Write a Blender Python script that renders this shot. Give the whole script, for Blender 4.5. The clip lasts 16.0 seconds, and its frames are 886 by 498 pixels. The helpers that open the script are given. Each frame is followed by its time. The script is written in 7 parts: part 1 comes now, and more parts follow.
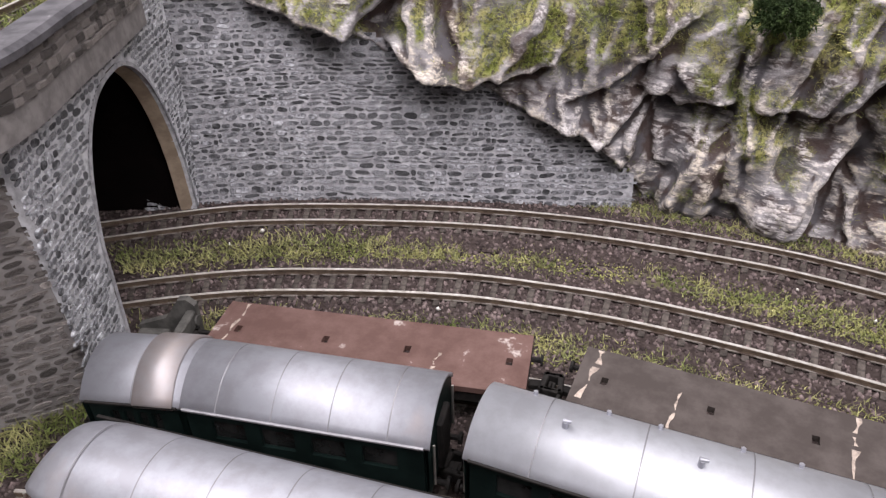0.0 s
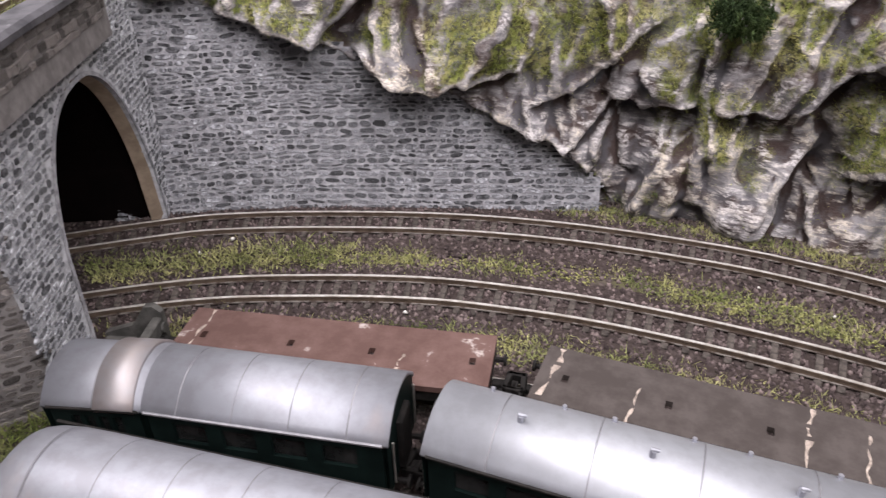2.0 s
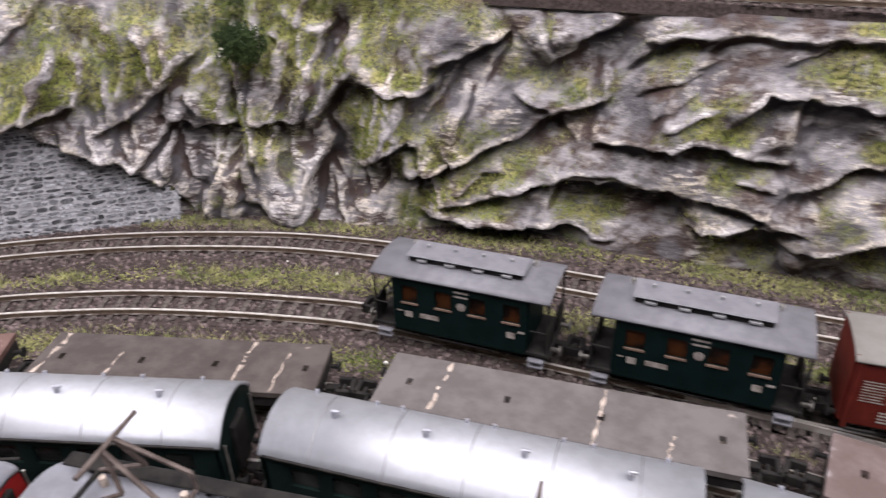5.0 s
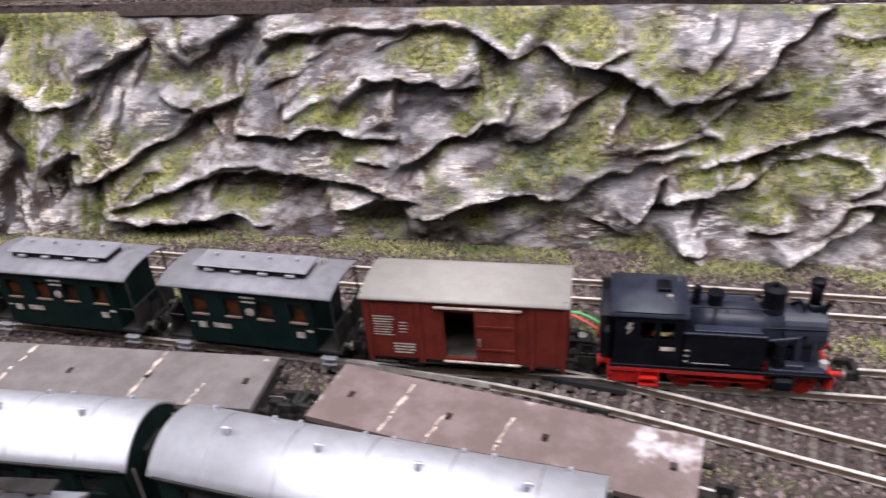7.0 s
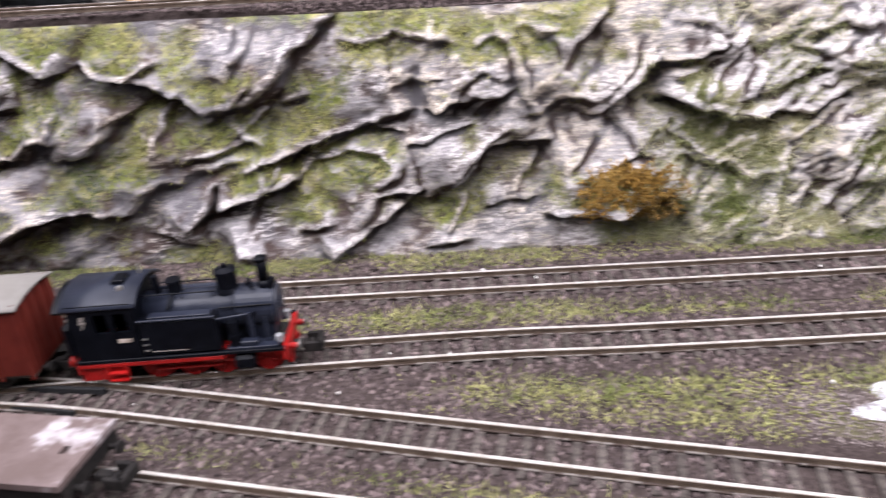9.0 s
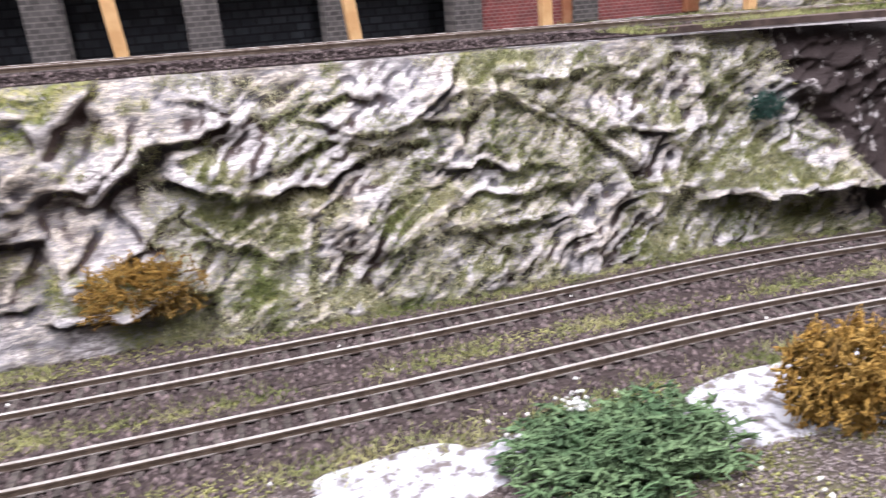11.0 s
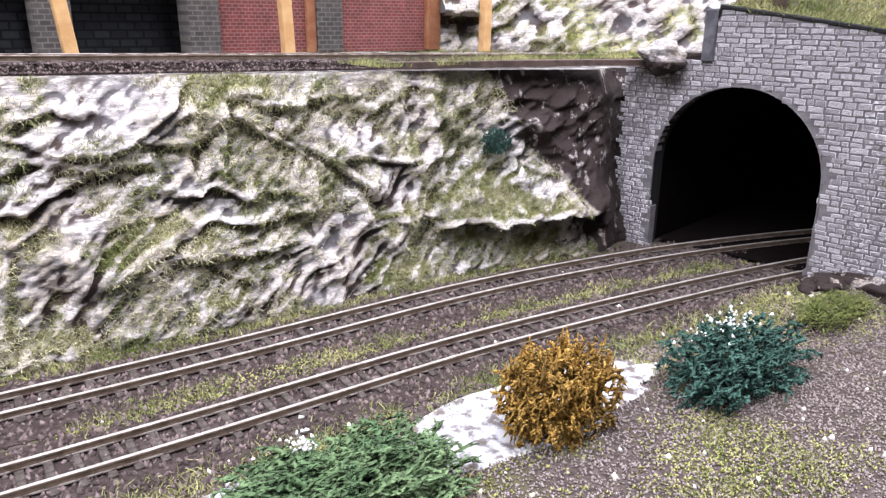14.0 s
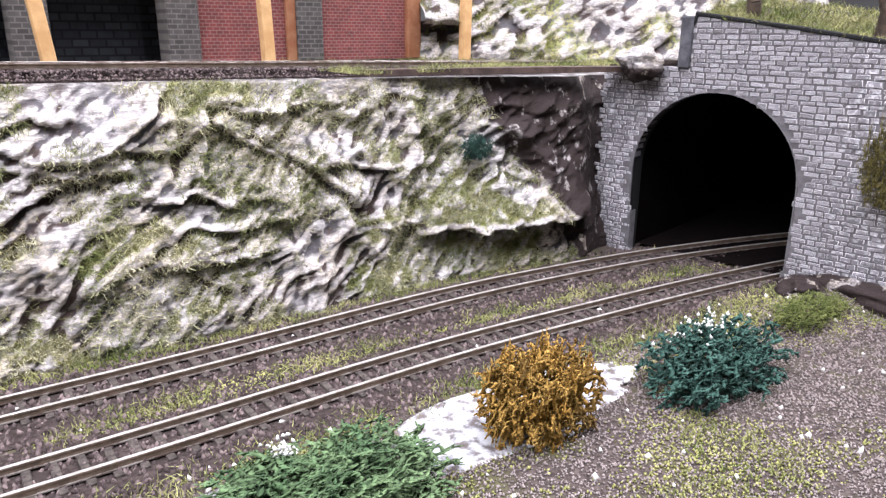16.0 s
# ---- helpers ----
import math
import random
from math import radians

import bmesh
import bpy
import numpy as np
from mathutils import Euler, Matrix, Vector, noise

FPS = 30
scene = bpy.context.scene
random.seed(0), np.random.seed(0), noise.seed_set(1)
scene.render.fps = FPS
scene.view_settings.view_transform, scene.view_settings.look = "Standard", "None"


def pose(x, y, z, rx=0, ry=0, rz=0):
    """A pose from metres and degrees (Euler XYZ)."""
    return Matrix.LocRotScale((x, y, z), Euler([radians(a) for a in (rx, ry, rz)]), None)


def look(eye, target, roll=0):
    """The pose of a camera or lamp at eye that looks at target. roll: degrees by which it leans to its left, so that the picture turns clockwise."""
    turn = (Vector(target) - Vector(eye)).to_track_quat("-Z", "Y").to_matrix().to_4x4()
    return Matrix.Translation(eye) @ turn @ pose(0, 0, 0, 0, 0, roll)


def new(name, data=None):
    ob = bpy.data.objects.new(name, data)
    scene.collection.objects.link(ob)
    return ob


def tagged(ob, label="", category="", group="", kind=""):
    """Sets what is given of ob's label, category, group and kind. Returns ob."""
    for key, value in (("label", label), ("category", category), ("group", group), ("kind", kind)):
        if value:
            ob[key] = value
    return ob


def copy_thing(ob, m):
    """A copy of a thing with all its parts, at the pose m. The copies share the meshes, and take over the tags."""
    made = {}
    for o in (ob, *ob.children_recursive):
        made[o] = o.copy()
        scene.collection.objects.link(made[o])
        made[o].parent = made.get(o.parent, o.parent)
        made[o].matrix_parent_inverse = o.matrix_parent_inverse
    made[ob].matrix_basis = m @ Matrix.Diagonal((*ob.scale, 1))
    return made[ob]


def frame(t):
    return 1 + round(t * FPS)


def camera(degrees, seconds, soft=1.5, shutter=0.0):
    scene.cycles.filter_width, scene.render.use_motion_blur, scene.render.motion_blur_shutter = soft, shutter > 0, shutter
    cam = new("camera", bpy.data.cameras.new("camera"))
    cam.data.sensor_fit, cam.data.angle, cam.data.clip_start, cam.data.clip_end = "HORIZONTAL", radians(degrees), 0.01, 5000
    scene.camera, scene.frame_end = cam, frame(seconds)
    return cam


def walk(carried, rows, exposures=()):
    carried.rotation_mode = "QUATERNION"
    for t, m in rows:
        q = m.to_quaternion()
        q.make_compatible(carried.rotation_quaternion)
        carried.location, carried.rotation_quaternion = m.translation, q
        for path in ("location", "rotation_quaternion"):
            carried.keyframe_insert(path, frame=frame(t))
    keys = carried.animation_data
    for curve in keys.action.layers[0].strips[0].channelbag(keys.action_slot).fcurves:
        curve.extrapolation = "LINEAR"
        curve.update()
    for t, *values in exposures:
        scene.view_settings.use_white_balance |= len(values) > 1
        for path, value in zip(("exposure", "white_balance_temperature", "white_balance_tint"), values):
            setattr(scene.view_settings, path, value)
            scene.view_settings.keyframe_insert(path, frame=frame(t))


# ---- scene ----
cam = camera(62.92, 16.0, 1.35, 0.5)
PATH = [
    (0, (-0.23568, -0.02673, 0.11624), (-0.33444, 0.10779, 0.00603), -1.42),
    (0.5, (-0.23644, -0.02628, 0.11603), (-0.33572, 0.10786, 0.00580), -1.53),
    (1, (-0.23617, -0.02735, 0.11569), (-0.33560, 0.10706, 0.00592), -1.41),
    (1.5, (-0.23458, -0.02736, 0.11687), (-0.33282, 0.10840, 0.00771), -1.25),
    (2, (-0.22942, -0.02605, 0.11505), (-0.32648, 0.11214, 0.00789), -1.65),
    (2.5, (-0.21857, -0.02428, 0.11224), (-0.31144, 0.11885, 0.00790), -1.53),
    (3, (-0.20243, -0.02313, 0.11136), (-0.28704, 0.12643, 0.00902), -1.65),
    (3.5, (-0.18496, -0.02517, 0.11135), (-0.25983, 0.12986, 0.00958), -1.34),
    (3.7, (-0.18036, -0.02637, 0.11425), (-0.25258, 0.13095, 0.01407), -1.03),
    (5.8, (-0.10067, -0.02425, 0.12249), (-0.14865, 0.14149, 0.02136), -3.39),
    (6, (-0.09090, -0.02553, 0.12230), (-0.13777, 0.14105, 0.02202), -3.78),
    (6.5, (-0.06810, -0.02459, 0.11794), (-0.11054, 0.14411, 0.01926), -4.25),
    (7, (-0.04358, -0.02412, 0.11560), (-0.08083, 0.14658, 0.01826), -4.37),
    (7.5, (-0.02092, -0.02403, 0.11045), (-0.05105, 0.14874, 0.01431), -4.07),
    (8, (0.00445, -0.02316, 0.10388), (-0.01453, 0.15223, 0.00964), -3.97),
    (8.5, (0.02531, -0.02594, 0.10458), (0.01472, 0.15312, 0.01611), -4.13),
    (9, (0.04673, -0.02931, 0.09898), (0.04930, 0.15074, 0.01194), -4.14),
    (9.5, (0.07112, -0.02866, 0.09966), (0.08911, 0.15057, 0.01275), -4.18),
    (10, (0.09184, -0.02681, 0.09263), (0.12506, 0.15557, 0.01759), -4.27),
    (10.2, (0.10174, -0.02723, 0.08511), (0.13824, 0.15728, 0.01712), -4.85),
    (12.3, (0.13961, -0.02153, 0.08443), (0.23249, 0.14262, 0.01789), -1.16),
    (12.5, (0.13968, -0.02166, 0.08421), (0.23430, 0.14186, 0.01859), -1.19),
    (13, (0.13974, -0.02172, 0.08420), (0.24051, 0.13873, 0.02017), -0.28),
    (13.5, (0.14031, -0.02403, 0.08421), (0.25074, 0.13013, 0.02067), 0.43),
    (14, (0.13993, -0.02582, 0.08331), (0.25346, 0.12720, 0.02253), 0.56),
    (14.5, (0.13997, -0.02654, 0.08305), (0.25592, 0.12549, 0.02436), 0.65),
    (15, (0.14013, -0.02672, 0.08278), (0.25785, 0.12453, 0.02561), 0.65),
    (15.5, (0.14016, -0.02741, 0.08237), (0.25768, 0.12381, 0.02475), 0.44),
    (16, (0.13999, -0.02736, 0.08232), (0.25741, 0.12373, 0.02415), 0.41),
]
walk(cam, [(t, look(eye, target, roll)) for t, eye, target, roll in PATH], [(0, -0.38, 6600, 11), (3.6, -0.42, 6600, 11), (6, -0.1, 6450, 12), (8, 0.1, 6350, 13), (10, 0.12, 6250, 14.5), (12.5, 0.22, 6150, 12.5), (16, 0.3, 6150, 12)])

# ---- light: the hall's white ceiling panels ----
world = bpy.data.worlds.new("hall_air")
world.use_nodes = True
world.node_tree.nodes["Background"].inputs[0].default_value = (0.9, 0.93, 1.0, 1)
world.node_tree.nodes["Background"].inputs[1].default_value = 0.012
scene.world = world


def ceiling_lamp(x, y, z, sx, sy, watts):
    d = bpy.data.lights.new("ceiling_lamp", "AREA")
    d.shape, d.size, d.size_y, d.energy, d.color = "RECTANGLE", sx, sy, watts, (1.0, 0.965, 1.0)
    ob = new("ceiling_lamp", d)
    ob.matrix_world = look((x, y, z), (x, y, 0))
    return ob


for ly, w in ((-0.34, 112), (0.56, 36)):
    ceiling_lamp(0, ly, 1.16, 4.6, 0.85, w)

# ---- materials ----

def mat(name, color, rough=0.7, metal=0.0, color2=None, scale=300.0, bump=0.0, detail=6.0, spread=(0.4, 0.6), color3=None, scale3=60.0, spread3=(0.5, 0.65), rnd=0.0, spec=0.25):
    """A surface of two mixed colours (fine grain) with a third in larger stains, and fine relief."""
    m = bpy.data.materials.new(name)
    m.use_nodes = True
    nt, L = m.node_tree, m.node_tree.links
    b = nt.nodes["Principled BSDF"]
    b.inputs["Roughness"].default_value, b.inputs["Metallic"].default_value = rough, metal
    b.inputs["Specular IOR Level"].default_value = spec
    co = nt.nodes.new("ShaderNodeTexCoord")

    def grain(sc, lo, hi, det):
        n = nt.nodes.new("ShaderNodeTexNoise")
        n.inputs["Scale"].default_value, n.inputs["Detail"].default_value, n.inputs["Roughness"].default_value = sc, det, 0.65
        L.new(co.outputs["Object"], n.inputs["Vector"])
        r = nt.nodes.new("ShaderNodeMapRange")
        r.inputs["From Min"].default_value, r.inputs["From Max"].default_value = lo, hi
        L.new(n.outputs["Fac"], r.inputs["Value"])
        return n.outputs["Fac"], r.outputs["Result"]

    def mix(fac, a, c):
        x = nt.nodes.new("ShaderNodeMix")
        x.data_type = "RGBA"
        for sock, val in ((x.inputs[0], fac), (x.inputs[6], a), (x.inputs[7], c)):
            if isinstance(val, (tuple, float)):
                sock.default_value = val
            else:
                L.new(val, sock)
        return x.outputs[2]

    out = (*color, 1.0)
    raw, fac = grain(scale, *spread, detail)
    out = mix(fac, out, (*(color2 or [min(1, c * 1.25) for c in color]), 1.0))
    if color3:
        _, f3 = grain(scale3, *spread3, 4.0)
        out = mix(f3, out, (*color3, 1.0))
    if rnd:
        oi = nt.nodes.new("ShaderNodeObjectInfo")
        g = nt.nodes.new("ShaderNodeNewGeometry")
        ad = nt.nodes.new("ShaderNodeMath")
        ad.operation = "ADD"
        L.new(oi.outputs["Random"], ad.inputs[0])
        L.new(g.outputs["Random Per Island"], ad.inputs[1])
        fr = nt.nodes.new("ShaderNodeMath")
        fr.operation = "FRACT"
        L.new(ad.outputs[0], fr.inputs[0])
        hs = nt.nodes.new("ShaderNodeHueSaturation")
        r = nt.nodes.new("ShaderNodeMapRange")
        r.inputs["To Min"].default_value, r.inputs["To Max"].default_value = 1 - rnd, 1 + rnd
        L.new(fr.outputs[0], r.inputs["Value"])
        L.new(r.outputs["Result"], hs.inputs["Value"])
        L.new(out, hs.inputs["Color"])
        out = hs.outputs["Color"]
    L.new(out, b.inputs["Base Color"])
    if bump:
        bp = nt.nodes.new("ShaderNodeBump")
        bp.inputs["Strength"].default_value, bp.inputs["Distance"].default_value = bump, 0.0006
        L.new(raw, bp.inputs["Height"])
        L.new(bp.outputs["Normal"], b.inputs["Normal"])
    return m


EARTH = mat("earth", (0.028, 0.021, 0.02), 0.95, 0, (0.062, 0.048, 0.045), 900, 0.8, color3=(0.038, 0.029, 0.027), scale3=90, spec=0.06)
BALLAST = mat("ballast", (0.046, 0.035, 0.035), 0.9, 0, (0.125, 0.097, 0.094), 500, 0.3, rnd=0.65, spec=0.06)
RAILTOP = mat("rail_steel", (0.7, 0.67, 0.64), 0.4, 0.65, (0.5, 0.46, 0.42), 300, 0.1)
SLEEPER = mat("sleeper_plastic", (0.04, 0.034, 0.031), 0.75, 0, (0.085, 0.072, 0.065), 700, 0.3, rnd=0.25, spec=0.08)
DARK = mat("black_paint", (0.012, 0.012, 0.013), 0.8)
SILVER = mat("silver_paint", (0.45, 0.46, 0.5), 0.44, 0.66, (0.4, 0.405, 0.44), 250, 0.04, color3=(0.45, 0.4, 0.39), scale3=45, spread3=(0.62, 0.85))

# ---- building helpers ----
CM = 0.01


def mesh_of(name, verts, faces, material, smooth=False):
    me = bpy.data.meshes.new(name)
    me.from_pydata([tuple(v) for v in verts], [], [tuple(f) for f in faces])
    me.materials.append(material)
    if smooth:
        me.polygons.foreach_set("use_smooth", [True] * len(me.polygons))
    me.update()
    return me


def thing(name, label, category, m=None, group="", kind="", data=None):
    ob = new(name, data)
    if data is None:
        ob.empty_display_size = 0.01
    if m is not None:
        ob.matrix_world = m
    return tagged(ob, label, category, group, kind)


def part(name, bm, material, parent, label="", smooth=False):
    """One mesh part under a thing or a part, in the parent's own space. bm: a bmesh, or an existing mesh to share."""
    if isinstance(bm, bpy.types.Mesh):
        me = bm
    else:
        me = bpy.data.meshes.new(name)
        bm.to_mesh(me)
        bm.free()
        me.materials.append(material)
        if smooth:
            me.polygons.foreach_set("use_smooth", [True] * len(me.polygons))
    ob = new(name, me)
    ob.parent = parent
    return tagged(ob, label)


def box(bm, x0, x1, y0, y1, z0, z1, bevel=0.0, m=None):
    """A box in centimetres, with bevelled edges."""
    r = bmesh.ops.create_cube(bm, size=1)
    vs = r["verts"]
    for v in vs:
        v.co = Vector(((x0 + x1) / 2 + v.co.x * (x1 - x0), (y0 + y1) / 2 + v.co.y * (y1 - y0), (z0 + z1) / 2 + v.co.z * (z1 - z0))) * CM
    if bevel:
        es = {e for v in vs for e in v.link_edges}
        vs = list({v for f in bmesh.ops.bevel(bm, geom=list(es), offset=bevel * CM, segments=1, affect="EDGES", clamp_overlap=True)["faces"] for v in f.verts})
    if m is not None:
        bmesh.ops.transform(bm, matrix=m, verts=vs)
    return bm


def cyl(bm, p, q, r, r2=None, n=12, cap=True):
    """A round rod from p to q in centimetres."""
    p, q = Vector(p) * CM, Vector(q) * CM
    d = q - p
    m = Matrix.Translation((p + q) / 2) @ d.to_track_quat("Z", "Y").to_matrix().to_4x4()
    bmesh.ops.create_cone(bm, cap_ends=cap, segments=n, radius1=r * CM, radius2=(r if r2 is None else r2) * CM, depth=d.length, matrix=m)
    return bm


def bmnew():
    return bmesh.new()


def spline(pts, step=0.25):
    """Evenly spaced points (cm) along a smooth line through pts."""
    P = np.array(pts, float)
    P = np.vstack([2 * P[0] - P[1], P, 2 * P[-1] - P[-2]])
    out = []
    for i in range(1, len(P) - 2):
        a, b, c, d = P[i - 1 : i + 3]
        n = max(2, int(np.linalg.norm(c - b) / 0.1))
        for k in range(n):
            t = k / n
            out.append(0.5 * (2 * b + (c - a) * t + (2 * a - 5 * b + 4 * c - d) * t**2 + (3 * b - a - 3 * c + d) * t**3))
    out.append(P[-2])
    out = np.array(out)
    L = np.r_[0, np.cumsum(np.linalg.norm(np.diff(out, axis=0), axis=1))]
    s = np.arange(0, L[-1], step)
    return np.stack([np.interp(s, L, out[:, k]) for k in range(out.shape[1])], 1)


def along(line, s, step=0.25):
    """Place and heading at the length s of such a line."""
    i = min(max(s / step, 0), len(line) - 2)
    k = int(i)
    p = line[k] + (line[k + 1] - line[k]) * (i - k)
    a, b = line[max(k - 2, 0)], line[min(k + 3, len(line) - 1)]
    return p, math.atan2(b[1] - a[1], b[0] - a[0])


def nearest_s(line, x, step=0.25):
    return float(np.argmin(np.abs(line[:, 0] - x))) * step


def sweep(name, line, profile, material, parent, z=0.0, closed=True, smooth=False):
    """A profile [(off, z)] (cm) swept along a flat line (cm)."""
    d = np.gradient(line[:, :2], axis=0)
    d /= np.linalg.norm(d, axis=1)[:, None]
    nrm = np.stack([-d[:, 1], d[:, 0]], 1)
    n, k = len(line), len(profile)
    V = np.zeros((n, k, 3))
    rise = line[:, 2] if line.shape[1] > 2 else 0.0
    for j, (o, h) in enumerate(profile):
        V[:, j, :2] = line[:, :2] + nrm * o
        V[:, j, 2] = z + h + rise
    F = []
    for i in range(n - 1):
        for j in range(k if closed else k - 1):
            j2 = (j + 1) % k
            F.append((i * k + j, (i + 1) * k + j, (i + 1) * k + j2, i * k + j2))
    if closed:
        F += [tuple(range(k)), tuple((n - 1) * k + j for j in reversed(range(k)))]
    ob = new(name, mesh_of(name, V.reshape(-1, 3) * CM, F, material, smooth))
    ob.parent = parent
    return ob


# ---- plan: the lines of the tracks ----
REAR = spline([(-46.5, 0), (-44.5, 4.4), (-41.3, 8.4), (-39.24, 10.2), (-36.2, 12.15), (-33.5, 13.6), (-30.7, 14.75), (-27.7, 15.62), (-24.8, 16.2), (-21, 16.4), (-15, 16.05), (-9, 15.65), (-1.7, 15.38), (6.4, 14.97), (14.6, 14.5), (20, 14.3), (27, 14.2), (32, 13.7), (37, 12.8), (43, 11), (50, 8)])
MAIN = spline([(-43, 0.5), (-40.4, 4), (-37.8, 6.7), (-35.3, 8.5), (-32.65, 10.05), (-30.5, 10.95), (-27.8, 11.8), (-24, 12.55), (-20.5, 12.85), (-15, 12.5), (-8.7, 12.05), (-2, 12.0), (5.5, 11.85), (9, 11.62), (14.1, 11.35), (18, 11.2), (24.3, 11.05), (29, 10.65), (35.8, 9.78), (42, 8.4), (50, 5.5)])
BRANCH = spline([(-14, 12.4), (-11, 12.15), (-8.7, 11.9), (-6, 11.5), (-3.2, 10.88), (1.5, 9.5), (7.1, 7.85), (13, 6.15), (16, 5.2), (20, 3.4), (24, 0.8), (27, -2.2)])
WAGONS = spline([(-42, 0), (-37.5, 3.5), (-33.15, 5.9), (-29.27, 7.5), (-25.26, 8.6), (-21.2, 9.3), (-16.6, 9.65), (-11, 9.55), (-8.72, 9.3), (-3.7, 8.3), (3, 6.5), (12, 4.0), (24, 0.6)])
COACHES = spline([(-41, -1.6), (-37.5, 0.75), (-35.1, 2.1), (-33.4, 3.0), (-29.2, 4.75), (-28.2, 5.05), (-25, 5.95), (-21.5, 6.55), (-20.4, 6.68), (-16.5, 6.85), (-12.6, 6.75), (-11.7, 6.7), (-3.9, 5.75), (2, 4.3), (10, 2.0)])
FRONT = spline([(-40, -3.4), (-36.5, -1.2), (-34, 0.2), (-31.2, 1.35), (-27.1, 2.8), (-24.3, 3.5), (-21, 4.0), (-15, 4.4), (-10, 4.0), (-4, 2.9), (4, 0.9)])
ROCKFOOT = spline([(-50, 4), (-46, 8.2), (-42.2, 10.2), (-40.1, 11.5), (-37, 13.6), (-33.8, 15.5), (-30.5, 17.3), (-28, 17.5), (-25.7, 18.0), (-21, 18.6), (-17, 18.9), (-10.5, 18.5), (-4.5, 18.2), (4, 17.5), (14.6, 16.9), (22.7, 16.2), (29.2, 16.0), (33.7, 15.1), (38, 13.6)])
# ---- fast joined meshes for what cannot be counted ----
rng = np.random.default_rng(7)


def soup(name, verts, faces, material, smooth=False):
    """A mesh from arrays of vertices (metres) and equal-sided faces."""
    me = bpy.data.meshes.new(name)
    verts, faces = np.asarray(verts, np.float32), np.asarray(faces, np.int32)
    k = faces.shape[1]
    me.vertices.add(len(verts))
    me.vertices.foreach_set("co", verts.ravel())
    me.loops.add(faces.size)
    me.loops.foreach_set("vertex_index", faces.ravel())
    me.polygons.add(len(faces))
    me.polygons.foreach_set("loop_start", np.arange(0, faces.size, k, dtype=np.int32))
    if smooth:
        me.polygons.foreach_set("use_smooth", np.ones(len(faces), bool))
    me.materials.append(material)
    me.update(calc_edges=True)
    return me


def field(x, y, scale, seed=0.0):
    """Smooth value noise in 0..1 over arrays."""
    x, y = np.asarray(x) / scale + seed * 17.3, np.asarray(y) / scale + seed * 9.1
    i, j = np.floor(x).astype(int), np.floor(y).astype(int)
    fx, fy = x - i, y - j
    fx, fy = fx * fx * (3 - 2 * fx), fy * fy * (3 - 2 * fy)

    def h(a, b):
        v = np.sin(a * 127.1 + b * 311.7 + seed * 74.7) * 43758.5453
        return v - np.floor(v)

    return (h(i, j) * (1 - fx) + h(i + 1, j) * fx) * (1 - fy) + (h(i, j + 1) * (1 - fx) + h(i + 1, j + 1) * fx) * fy


def fbm(x, y, scale, seed=0.0, octaves=4):
    a = sum(field(x, y, scale / 2**k, seed + k) / 2**k for k in range(octaves))
    return a / sum(1 / 2**k for k in range(octaves))


def gap_to(line, x, y):
    """Distance (cm) from places to a line, and on which side (+ : beyond it, away from the viewer)."""
    L = line[::2]
    best = np.full(len(x), 1e9)
    side = np.zeros(len(x))
    for k in range(0, len(x), 4000):
        dx, dy = x[k : k + 4000, None] - L[None, :, 0], y[k : k + 4000, None] - L[None, :, 1]
        d = dx * dx + dy * dy
        i = d.argmin(1)
        best[k : k + 4000] = np.sqrt(d[np.arange(len(i)), i])
        j = np.clip(i, 0, len(L) - 2)
        tx, ty = L[j + 1, 0] - L[j, 0], L[j + 1, 1] - L[j, 1]
        side[k : k + 4000] = np.sign(tx * dy[np.arange(len(i)), i] - ty * dx[np.arange(len(i)), i])
    return best, side


def ground_z(x, y):
    """Height of the ground (cm): gentle swells, and a bank before the far tunnel."""
    x, y = np.asarray(x, float), np.asarray(y, float)
    z = 0.16 * (fbm(x, y, 5.0, 3) - 0.5) - 0.12
    bank = np.exp(-(((x - 36.5) / 3.2) ** 2 + ((y - 6.8) / 1.7) ** 2)) * 0.6
    front = np.clip((7.5 - y) / 8, 0, 1) * np.clip((x - 14) / 10, 0, 1) * 0.25
    return z + bank + front


TRACKS = (REAR, MAIN, BRANCH, WAGONS, COACHES, FRONT)

# ---- ground ----
gx, gy = np.meshgrid(np.arange(-50, 60.1, 0.5), np.arange(-14, 26.1, 0.5), indexing="ij")
gz = ground_z(gx.ravel(), gy.ravel())
nx, ny = gx.shape
idx = np.arange(nx * ny).reshape(nx, ny)
quads = np.stack([idx[:-1, :-1], idx[1:, :-1], idx[1:, 1:], idx[:-1, 1:]], -1).reshape(-1, 4)
GROUNDMAT = mat("ground_cover", (0.035, 0.026, 0.024), 0.95, 0, (0.09, 0.07, 0.064), 700, 0.9, color3=(0.075, 0.07, 0.035), scale3=70, spread3=(0.52, 0.66))
ground = thing("ground", "dark brown gravelled model railway ground", "ground", kind="structure", data=soup("ground", np.stack([gx.ravel(), gy.ravel(), gz], 1) * CM, quads, GROUNDMAT, True))

# ---- grains of ballast, gravel and grass ----
CRUMB = np.array([(1, 0.1, -0.35), (0, 1, -0.35), (-1, -0.1, -0.35), (0, -1, -0.35), (0.15, 0, 0.85)], float)
CRUMBF = np.array([(0, 1, 4), (1, 2, 4), (2, 3, 4), (3, 0, 4), (0, 3, 2), (0, 2, 1)])


